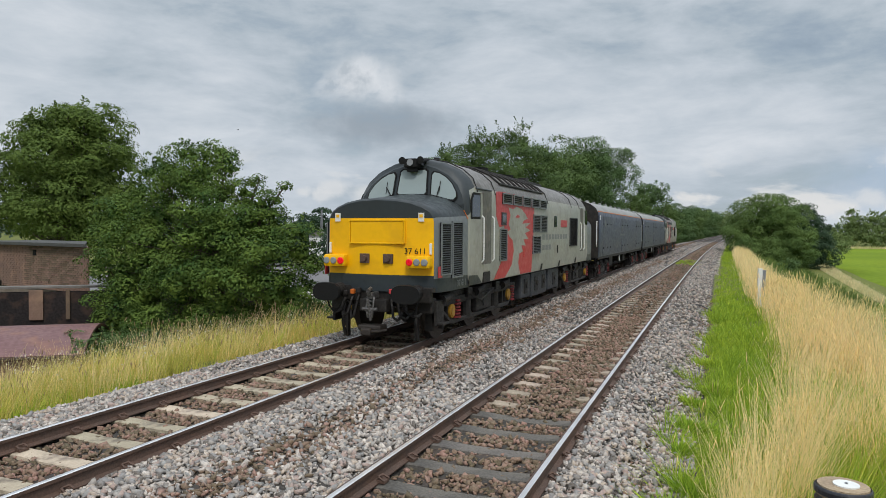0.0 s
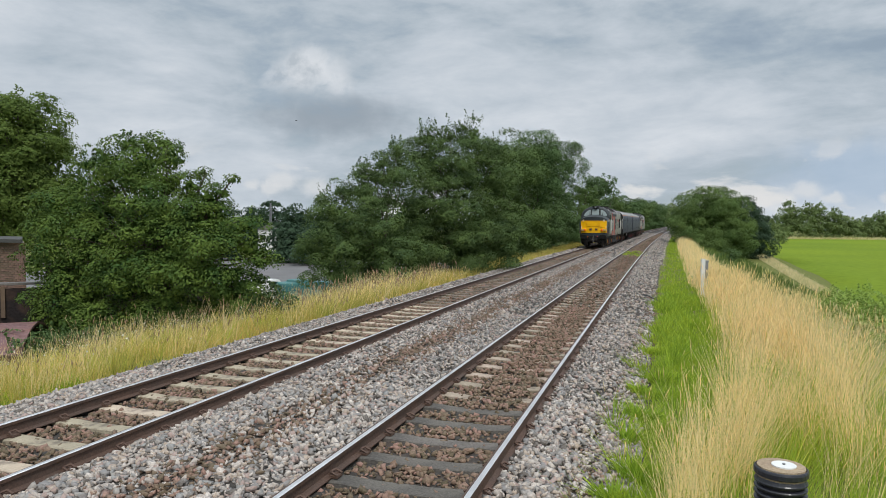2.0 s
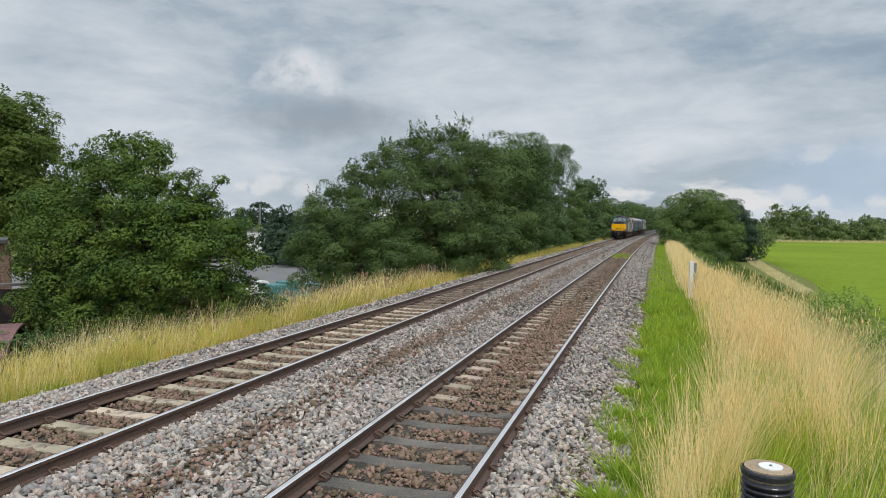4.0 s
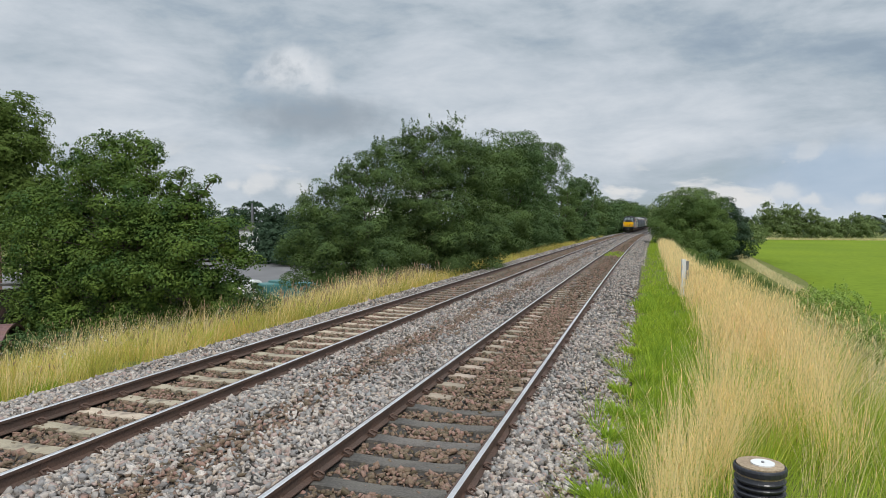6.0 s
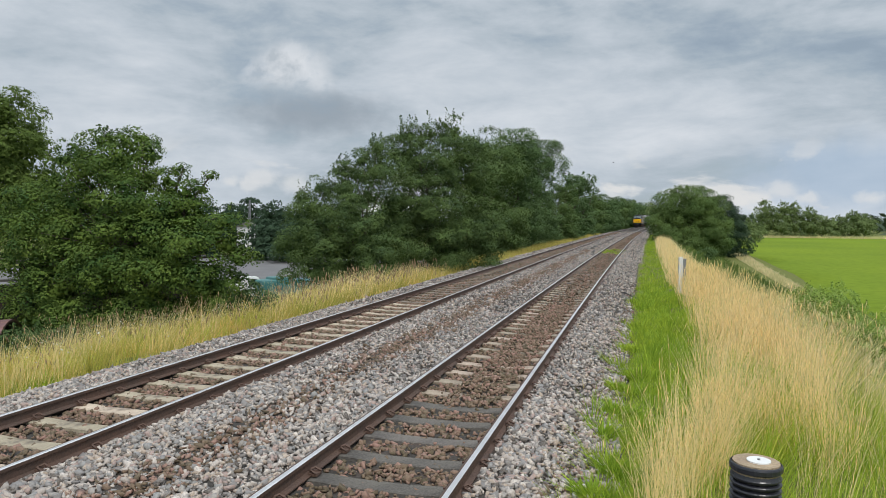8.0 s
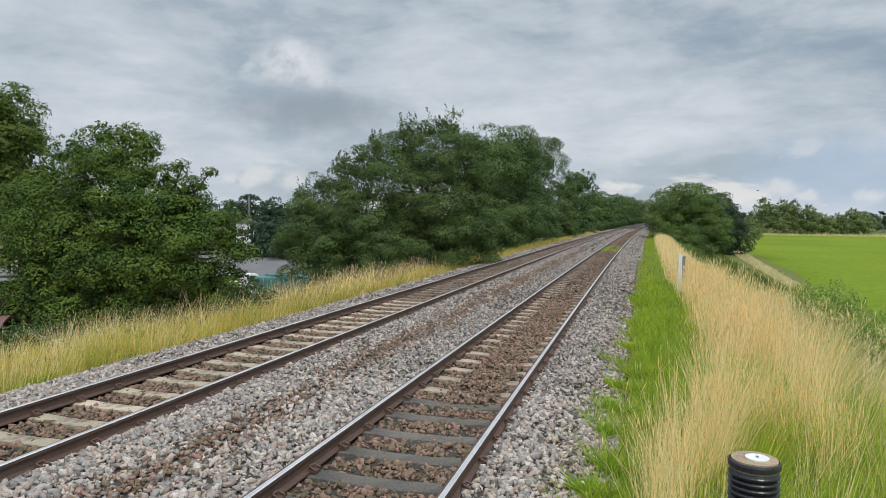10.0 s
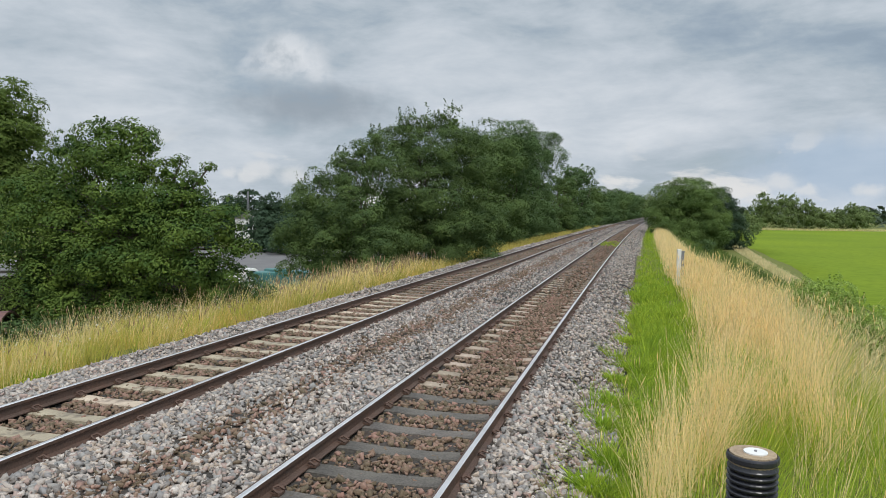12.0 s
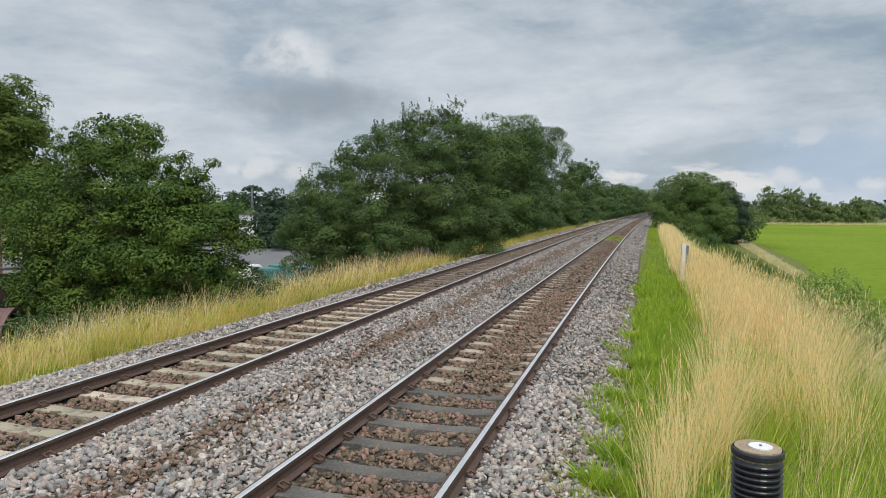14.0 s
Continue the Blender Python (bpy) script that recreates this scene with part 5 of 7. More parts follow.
    # mounds of rank green weed that spill on to the stones
    for mu, my, ms in ((-0.41, 11.05, 0.14), (-0.36, 9.6, 0.16), (-0.39, 8.5, 0.18), (-0.47, 6.65, 0.18), (-0.25, 14.8, 0.15), (0.0, 12.1, 0.2), (-0.2, 9.0, 0.2), (-0.25, 7.4, 0.2), (-0.3, 5.6, 0.18)):
        mu += 0.17
        tufts("weed_mound", "mound of rank green weeds on the ballast edge", rng, 5, mu - ms, mu + ms, my - ms, my + ms, 0.10, 0.22, 0.020, M["blade_green"], 170, ms * 0.4, 1.0, 1.0, segs=2)
    n = 700
    u, y = rng.uniform(-12.3, -9.0, n), 7 + 23 * rng.uniform(0, 1, n) ** 1.2
    base = np.stack([u + BEND * y * y, y, ground_z(u, y) + rng.uniform(0.4, 0.75, n)], 1)
    v, f = leaf_cards(np.repeat(base, 3, 0) + rng.normal(0, 0.01, (n * 3, 3)), 0.024, rng, up=1.5, narrow=0.9)
    tagged(shape("wild_flowers", v, f, M["flower"]), "small white wild flowers in the verge", "flowers", kind="stuff")


make_grass()


# ---- the yard and small things ----


def make_brick_building():
    """A flat-roofed brick building; only its near wall and roof edge are seen."""
    b = thing("brick_building", "low brown brick building with a flat felt roof edge", "building")
    a, c = Vector((-27.6, 18.6, 0)), Vector((-19.6, 17.0, 0))
    d = (c - a).normalized()
    nrm = Vector((d.y, -d.x, 0))
    b.matrix_basis = Matrix(((d.x, -nrm.x, 0, a.x), (d.y, -nrm.y, 0, a.y), (0, 0, 1, 0), (0, 0, 0, 1)))
    ln = (c - a).length
    bm = bmesh.new()
    box(bm, ln / 2, 1.28, -1.35, ln, 2.5, 5.86)
    for v in bm.verts:
        if v.co.y > 1.2 and v.co.x > ln / 2:
            v.co.x -= 4.6
    w = part("wall", bm, M["mortar"], b, "mortar-jointed wall")
    bm = bmesh.new()
    box(bm, ln / 2, 1.2, 1.68, ln + 0.2, 2.7, 0.09)
    for v in bm.verts:
        if v.co.y > 1.2 and v.co.x > ln / 2:
            v.co.x -= 4.7
    box(bm, ln / 2 + 0.01, -0.175, 1.67, ln + 0.2, 0.04, 0.12, 0.01)
    part("roof", bm, M["felt"], b, "grey felt flat roof edge")
    bm = bmesh.new()
    box(bm, 0, 0, 0, 0.215, 0.05, 0.065, 0.004)
    me = bpy.data.meshes.new("brick")
    bm.to_mesh(me)
    bm.free()
    me.materials.append(M["brick"])
    rest_v, rest_f, count = [], [], 0
    cube = [(x, y, z) for x in (-0.0985, 0.0985) for y in (-0.025, 0.025) for z in (-0.0325, 0.0325)]
    cf = [(0, 1, 3, 2), (4, 6, 7, 5), (0, 4, 5, 1), (2, 3, 7, 6), (0, 2, 6, 4), (1, 5, 7, 3)]
    for k in range(21):
        z = 1.575 - 0.075 * k
        for j in range(36):
            if j == 0 and k % 2:
                n0 = len(rest_v)
                rest_v += [(ln - 0.055 + p[0] * 0.52, 0.012 + p[1], z + p[2]) for p in cube]
                rest_f += [tuple(i + n0 for i in f) for f in cf]
            x = ln - 0.12 - 0.225 * j - (0.1025 if k % 2 else 0)
            if x < 0.1:
                continue
            if 0.45 < ln - x < 4.2 and k < 20 and count < 290:
                o = new("brick", me)
                o.parent = w
                o.location = (x, 0.012 + 0.004 * math.sin(j * 7.3 + k * 3.1), z)
                count += 1
            else:
                n0 = len(rest_v)
                rest_v += [(x + p[0], 0.012 + p[1], z + p[2]) for p in cube]
                rest_f += [tuple(i + n0 for i in f) for f in cf]
    shape("bricks", rest_v, rest_f, M["brick"], w)["kind"] = "stuff"
    for x, z in ((ln - 3.6, 1.35), (ln - 6.2, 0.12)):
        bm = bmesh.new()
        for k in range(5):
            box(bm, x + 0.045 * k, -0.02, z, 0.022, 0.03, 0.2, 0.003)
        part("air_brick", bm, M["ink"], w, "dark slotted air brick")


def make_yard():
    # black lower wall with a pale coping, in front of the brick building
    w = thing("yard_wall", "low tar-black wall with a pale coping and a brick pier", "wall")
    a, c = Vector((-23.8, 12.1, 0.31)), Vector((-17.5, 17.3, 0.31))
    d = (c - a).normalized()
    nrm = Vector((d.y, -d.x, 0))
    w.matrix_basis = Matrix(((d.x, -nrm.x, 0, a.x), (d.y, -nrm.y, 0, a.y), (0, 0, 1, a.z), (0, 0, 0, 1)))
    ln = (c - a).length
    bm = bmesh.new()
    box(bm, ln / 2, 0.15, -2.2, ln, 0.3, 4.2)
    part("wall_face", bm, M["blackwall"], w)
    bm = bmesh.new()
    box(bm, ln / 2, 0.15, 0.06, ln + 0.1, 0.42, 0.07, 0.01)
    part("coping", bm, M["coping"], w, "pale stone coping")
    for x, width in ((5.05, 0.4), (5.95, 0.12)):
        bm = bmesh.new()
        box(bm, x, -0.03, -0.5, width, 0.08, 0.95, 0.01)
        part("pier", bm, M["brick"], w, "brown brick pier")
    # dark outbuilding in the gap behind the brick one
    o = thing("outbuilding", "low dark brown outbuilding behind the brick building", "building")
    o.location = (-21.6, 24.0, -4.2)
    bm = bmesh.new()
    box(bm, 0, 0, 2.3, 6.0, 3.4, 4.6, 0.02)
    part("wall", bm, M["blackwall"], o, "dark tarred wall")
    bm = bmesh.new()
    box(bm, 0, 0, 4.68, 6.3, 3.7, 0.14, 0.02)
    part("roof", bm, M["felt"], o, "grey felt flat roof")
    # maroon barrel-roofed shed
    s = thing("shed", "long shed with a curved maroon sheet roof beside the verge", "shed")
    s.matrix_basis = pose(-17.6, 12.6, -2.75, 0, 0, 38)
    verts, fs = [], []
    n = 14
    for k in range(n + 1):
        t = -1 + 2 * k / n
        z = 2.35 - 0.5 * t * t
        verts += [(-6.0, t * 1.9, z), (2.3, t * 1.9, z), (-6.0, t * 1.86, z - 0.06), (2.3, t * 1.86, z - 0.06)]
    for k in range(n):
        i, j = 4 * k, 4 * k + 4
        fs += [(i, i + 1, j + 1, j), (i + 2, j + 2, j + 3, i + 3), (i, j, j + 2, i + 2), (i + 1, i + 3, j + 3, j + 1)]
    fs += [(0, 2, 3, 1), (4 * n, 4 * n + 1, 4 * n + 3, 4 * n + 2)]
    shape("roof", verts, fs, M["maroon"], s, label="curved maroon sheet roof")
    bm = bmesh.new()
    box(bm, -1.85, 0, 0.35, 8.1, 3.6, 2.9, 0.02)
    part("wall", bm, M["maroon"], s)
    bm = bmesh.new()
    box(bm, -1.85, -1.92, 1.8, 8.3, 0.05, 0.07, 0.01)
    part("gutter", bm, M["rail"], s, "rusty gutter edge")
    # car park with a parked vehicle and sheeting
    tagged(shape("car_park", [(-75, 46, -4.17), (-24, 40, -4.17), (-30, 112, -4.17), (-85, 108, -4.17)], [(0, 1, 2, 3)], M["tarmac"]), "grey tarmac yard below the embankment", "car park", kind="structure")
    for label, x, y, rz, sx in (("white van parked in the yard below the line", -30.2, 47.6, 70, 1.0),):
        v = thing("parked_van", label, "van")
        v.matrix_basis = pose(x, y, -4.17, 0, 0, rz)
        bm = bmesh.new()
        prof = [(-2.2 * sx, 0.35), (-2.2 * sx, 1.9 * sx), (1.0 * sx, 1.95 * sx), (1.6 * sx, 1.25 * sx), (2.3 * sx, 1.05 * sx), (2.35 * sx, 0.35)]
        va = [bm.verts.new((px, -0.9 * sx, pz)) for px, pz in prof]
        vb = [bm.verts.new((px, 0.9 * sx, pz)) for px, pz in prof]
        bm.faces.new(va), bm.faces.new(list(reversed(vb)))
        for i in range(len(prof)):
            j = (i + 1) % len(prof)
            bm.faces.new((va[i], vb[i], vb[j], va[j]))
        bmesh.ops.bevel(bm, geom=list(bm.edges), offset=0.08, segments=2, affect="EDGES")
        part("body", bm, M["white"], v, "white van body")
        for sgn in (-1, 1):
            plate_v = [(1.0 * sx, sgn * 0.905 * sx, 1.25 * sx), (0.2 * sx, sgn * 0.905 * sx, 1.25 * sx), (0.2 * sx, sgn * 0.905 * sx, 1.75 * sx), (0.85 * sx, sgn * 0.905 * sx, 1.75 * sx)]
            shape("side_window", plate_v + [(p[0], p[1] - sgn * 0.02, p[2]) for p in plate_v], [(0, 1, 2, 3), (4, 7, 6, 5), (0, 4, 5, 1), (1, 5, 6, 2), (2, 6, 7, 3), (3, 7, 4, 0)], M["sideglass"], v)
            for px in (-1.4, 1.5):
                bm = bmesh.new()
                rod(bm, (px * sx, sgn * 0.72 * sx, 0.34 * sx), (px * sx, sgn * 0.92 * sx, 0.34 * sx), 0.34 * sx, 20)
                part("wheel", bm, M["rubber"], v)
        bm = bmesh.new()
        box(bm, -1.4 * sx, 0, 0.55 * sx, 1.62 * sx, 1.83 * sx, 0.3 * sx, 0.02)
        part("stripe", bm, M["red"], v, "red lower panel")
    h = thing("house", "small white rendered house with a pale gabled roof beyond the yard", "house")
    h.matrix_basis = pose(-69.5, 112, -4.2, 0, 0, 25)
    bm = bmesh.new()
    box(bm, 0, 0, 2.65, 3.4, 5.0, 5.3, 0.02)
    part("wall", bm, M["white"], h, "white rendered wall")
    prism = [(x, y, z) for y in (-2.7, 2.7) for x, z in ((-1.9, 5.2), (1.9, 5.2), (0, 6.2))]
    shape("roof", prism, [(0, 1, 2), (5, 4, 3), (0, 3, 4, 1), (1, 4, 5, 2), (2, 5, 3, 0)], M["coping"], h, label="pale gabled roof")
    for x in (-0.8, 0.8):
        bm = bmesh.new()
        box(bm, x, -2.51, 3.9, 0.8, 0.06, 0.9, 0.01)
        part("window", bm, M["sideglass"], h, "dark window")
    sh = thing("sheeted_stack", "teal sheeted stack of goods in the yard", "stack")
    sh.matrix_basis = pose(-27.2, 50.5, -4.17, 0, 0, 60)
    bm = bmesh.new()
    for k in range(5):
        box(bm, k * 1.3 - 2.6, 0.1 * math.sin(k * 2.1), 0.85 + 0.08 * math.sin(k * 1.7), 1.3, 2.0, 1.7 + 0.16 * math.sin(k * 1.7), 0.2)
    part("sheet", bm, M["teal"], sh, "teal green sheeting")
    m = thing("mast", "slim grey lattice mast beyond the yard", "mast")
    m.location = (-79, 128, -4.2)
    bm = bmesh.new()
    for k in range(3):
        a = k * 2 * math.pi / 3
        rod(bm, (0.45 * math.cos(a), 0.45 * math.sin(a), 0), (0.12 * math.cos(a), 0.12 * math.sin(a), 10.8), 0.08, 6)
    for k in range(10):
        r = 0.45 - 0.033 * k
        pts = [(r * math.cos(j * 2 * math.pi / 3), r * math.sin(j * 2 * math.pi / 3), k * 1.08) for j in range(4)]
        pipe(bm, pts, 0.035, 5)
    part("lattice", bm, M["greybox"], m)


def make_posts():
    p = thing("marker_post", "white-painted square marker post with a grey box beside it", "post")
    q = on_line(1.42, 25.6)
    p.matrix_basis = pose(q.x, q.y, -0.45, 0, 0.6, 12)
    bm = bmesh.new()
    box(bm, 0, 0, 0.75, 0.14, 0.12, 1.5, 0.012)
    part("post", bm, M["white"], p, "white post")
    bm = bmesh.new()
    box(bm, 0.13, 0.02, 0.95, 0.1, 0.1, 0.9, 0.012)
    box(bm, 0.13, 0.02, 1.42, 0.13, 0.12, 0.05, 0.01)
    part("box", bm, M["greybox"], p, "slim grey steel box")
    c = thing("sleeved_post", "wooden post in a ribbed black plastic sleeve among long grass", "post")
    c.location = (0.485, 3.0, -0.38)
    top = 1.67
    verts, fs, seg = [], [], 28
    rings = [(0.0, 0.095)]
    z = 0.0
    while z < top - 0.06:
        rings += [(z, 0.084), (z + 0.003, 0.084), (z + 0.008, 0.096), (z + 0.012, 0.099), (z + 0.016, 0.099), (z + 0.020, 0.096)]
        z += 0.025
    rings += [(top - 0.032, 0.088), (top - 0.030, 0.097), (top - 0.026, 0.102), (top - 0.010, 0.102), (top - 0.003, 0.099), (top, 0.095), (top - 0.006, 0.092)]
    for zz, r in rings:
        verts += [(r * math.cos(2 * math.pi * k / seg), r * math.sin(2 * math.pi * k / seg), zz) for k in range(seg)]
    for i in range(len(rings) - 1):
        for k in range(seg):
            fs.append((i * seg + k, i * seg + (k + 1) % seg, (i + 1) * seg + (k + 1) % seg, (i + 1) * seg + k))
    shape("sleeve", verts, fs, M["pipe"], c, smooth=False, label="ribbed black plastic sleeve")
    bm = bmesh.new()
    rod(bm, (0, 0, 0.1), (0, 0, top - 0.05), 0.083, 32, 0.083)
    rod(bm, (0, 0, top - 0.05), (0, 0, top + 0.004), 0.091, 32, 0.09)
    part("core", bm, M["log"], c, "rough sawn end of the wooden post")
    bm = bmesh.new()
    rod(bm, (0.01, 0, top + 0.004), (0.01, 0, top + 0.009), 0.046, 28)
    tg = part("tag", bm, M["white"], c, "round white tag nailed on top")
    bm = bmesh.new()
    rod(bm, (0.01, 0, top + 0.009), (0.01, 0, top + 0.014), 0.006, 10)
    part("nail", bm, M["steel"], tg)


def make_cable():
    c = thing("cable", "short length of black cable lying on the ballast", "cable")
    pts = [(-0.75, 25.4, -0.27), (-0.45, 25.0, -0.24), (-0.15, 24.5, -0.33), (0.1, 24.1, -0.38), (0.3, 23.9, -0.36)]
    bm = bmesh.new()
    pipe(bm, [on_line(*q) for q in pts], 0.02, 7)
    part("sheath", bm, M["pipe"], c)


make_cable()
make_brick_building()
make_yard()
make_posts()

# ---- the train ----
SPEED, FRONT0 = 26.0, 11.6


def loft(sections, rows_mat, mats, name, parent, closed_front=None, smooth=True, label=""):
    """A skin over mirrored sections; each is a list of (x, y, z) from the side's foot up to the crown."""
    full = [s + [(-x, y, z) for x, y, z in reversed(s[:-1])] for s in sections]
    n = len(full[0])
    verts = [p for s in full for p in s]
    fs, ix = [], []
    half = n // 2
    for i in range(len(full) - 1):
        for j in range(n - 1):
            fs.append((i * n + j, (i + 1) * n + j, (i + 1) * n + j + 1, i * n + j + 1))
            row = j if j < half else n - 2 - j
            ix.append(rows_mat(i, row))
    ob = shape(name, verts, fs, (mats, ix), parent, smooth=smooth, label=label)
    return ob


def end_turn(ob, length):
    """Turns a part about the vehicle's middle, to serve the other end."""
    ob.matrix_basis = pose(0, length, 0, 0, 0, 180) @ ob.matrix_basis
    return ob


def plate(name, pts, x, mt, parent, thick=0.004, label=""):
    """A thin sheet on a side; pts are (y, z)."""
    s = 1 if x > 0 else -1
    n = len(pts)
    v = [(x, y, z) for y, z in pts] + [(x + s * thick, y, z) for y, z in pts]
    f = [tuple(range(n, 2 * n)), tuple(reversed(range(n)))] + [(i, (i + 1) % n, n + (i + 1) % n, n + i) for i in range(n)]
    return shape(name, v, f, mt, parent, label=label)


def front_plate(name, pts, at, mt, parent, thick=0.02, label=""):
    """A thin sheet facing the end; pts are (x, z), at(x, z) gives its y."""
    n = len(pts)
    v = [(x, at(x, z), z) for x, z in pts] + [(x, at(x, z) - thick, z) for x, z in pts]
    f = [tuple(range(n, 2 * n)), tuple(reversed(range(n)))] + [(i, (i + 1) % n, n + (i + 1) % n, n + i) for i in range(n)]
    return shape(name, v, f, mt, parent, label=label)


def louvre(parent, y0, y1, z0, z1, x, pitch=0.045, upright=False):
    bm = bmesh.new()
    s = 1 if x > 0 else -1
    box(bm, x, (y0 + y1) / 2, (z0 + z1) / 2, 0.02, y1 - y0, z1 - z0)
    rim = bmesh.new()
    for a, b, c, d in ((y0, y0 + 0.03, z0, z1), (y1 - 0.03, y1, z0, z1), (y0 + 0.03, y1 - 0.03, z0, z0 + 0.03), (y0 + 0.03, y1 - 0.03, z1 - 0.03, z1)):
        box(rim, x + s * 0.018, (a + b) / 2, (c + d) / 2, 0.03, b - a, d - c)
    if upright:
        y = y0 + 0.05
        while y < y1 - 0.04:
            box(bm, x + s * 0.016, y, (z0 + z1) / 2, 0.02, 0.016, z1 - z0 - 0.06)
            y += pitch
        g = part("grille", bm, M["grille"], parent)
        part("frame", rim, M["tank"], g)
        return g
    g = part("grille", bm, M["grille"], parent)
    part("frame", rim, M["midgrey"], g, "grey louvre frame")
    sl = bmesh.new()
    z = z0 + 0.05
    while z < z1 - 0.04:
        box(sl, x + s * 0.014, (y0 + y1) / 2, z, 0.02, y1 - y0 - 0.07, 0.014, 0, Matrix.Rotation(radians(30 * s), 4, "Y"))
        z += pitch
    part("slats", sl, M["slat"], g)["kind"] = "stuff"
    return g


def letters(text, size, m4, mt, parent, name="lettering", label=""):
    cu = bpy.data.curves.new(name, "FONT")
    cu.body, cu.size, cu.extrude = text, size, 0.002
    cu.align_x = "CENTER"
    tmp = bpy.data.objects.new(name, cu)
    scene.collection.objects.link(tmp)
    me = bpy.data.meshes.new_from_object(tmp.evaluated_get(bpy.context.evaluated_depsgraph_get()))
    bpy.data.objects.remove(tmp)
    me.materials.clear()
    me.materials.append(mt)
    ob = new(name, me)
    ob.parent = parent
    ob.matrix_basis = m4
    if label:
        ob["label"] = label
    return ob


def wheelset(parent, y, r):
    """Two flanged wheels on an axle, centred on the axle so that it can roll."""
    bm = bmesh.new()
    rod(bm, (-0.85, 0, 0), (0.85, 0, 0), 0.085, 12)
    for s in (-1, 1):
        rod(bm, (s * 0.69, 0, 0), (s * 0.715, 0, 0), r + 0.03, 28)
        rod(bm, (s * 0.715, 0, 0), (s * 0.83, 0, 0), r, 28)
        rod(bm, (s * 0.83, 0, 0), (s * 0.85, 0, 0), r * 0.8, 24, r * 0.55)
        for k in range(6):
            a = k * math.pi / 3
            rod(bm, (s * 0.845, r * 0.45 * math.cos(a), r * 0.45 * math.sin(a)), (s * 0.865, r * 0.45 * math.cos(a), r * 0.45 * math.sin(a)), 0.05, 8)
    ob = part("wheelset", bm, M["wheel"], parent, "steel wheels on an axle")
    ob.location = (0, y, r)
    ob["wheel_radius"] = r
    return ob


def bogie(parent, yc, axles, r, half):
    bm = bmesh.new()
    for s in (-1, 1):
        box(bm, s * 1.08, yc, r + 0.22, 0.12, 2 * half + 1.5, 0.16, 0.02)
        box(bm, s * 1.1, yc, r + 0.05, 0.16, 1.1, 0.4, 0.03)
        box(bm, s * 1.0, yc, r + 0.32, 0.2, 2 * half + 0.9, 0.2, 0.04)
        for d in (-half / 2, half / 2):
            rod(bm, (s * 1.08, yc + d, r + 0.18), (s * 1.08, yc + d, r - 0.2), 0.13, 12)
            box(bm, s * 1.14, yc + d, r + 0.34, 0.12, 0.3, 0.22, 0.03)
        pipe(bm, [(s * 1.1, yc - half - 0.7, r + 0.2), (s * 1.12, yc - half, r - 0.22), (s * 1.12, yc + half, r - 0.22), (s * 1.1, yc + half + 0.7, r + 0.2)], 0.055, 6)
        for a in axles:
            for d in (-0.32, 0.32):
                box(bm, s * 1.08, yc + a + d * 1.25, r - 0.05, 0.1, 0.07, 0.5, 0.01)
            box(bm, s * 1.02, yc + a, r + 0.02, 0.22, 0.34, 0.36, 0.04)
            rod(bm, (s * 1.15, yc + a - 0.55, r + 0.3), (s * 1.15, yc + a - 0.1, r + 0.34), 0.1, 10)
            box(bm, s * 0.95, yc + a - r - 0.12, r - 0.12, 0.16, 0.08, 0.4, 0.01)
        pipe(bm, [(s * 1.2, yc - half * 0.6, r + 0.35), (s * 1.24, yc - half * 0.2, r + 0.1), (s * 1.22, yc + half * 0.3, r + 0.3)], 0.022, 5)
    box(bm, 0, yc, r + 0.15, 2.0, 0.6, 0.25, 0.03)
    for d in (-half - 0.7, half + 0.7):
        box(bm, 0, yc + d, r + 0.2, 2.1, 0.14, 0.16, 0.02)
    b = part("bogie", bm, M["under"], parent, "oily black bogie frame")
    for s in (-1, 1):
        for a in axles:
            bm = bmesh.new()
            rod(bm, (s * 1.12, yc + a, r + 0.02), (s * 1.185, yc + a, r + 0.02), 0.145, 18)
            rod(bm, (s * 1.185, yc + a, r + 0.02), (s * 1.2, yc + a, r + 0.02), 0.10, 14)
            part("axlebox_cover", bm, M["axle_yellow"] if len(axles) == 3 and a != 0 else M["under"], b, "round axlebox cover")
            if a == 0:
                continue
            bm = bmesh.new()
            for k in range(6):
                rod(bm, (s * 1.13, yc + a + 0.36, r - 0.16 + 0.07 * k), (s * 1.13, yc + a + 0.36, r - 0.12 + 0.07 * k), 0.1 if k % 2 == 0 else 0.085, 12)
            part("spring", bm, M["spring_red"], b, "grimy red coil spring")
    return b


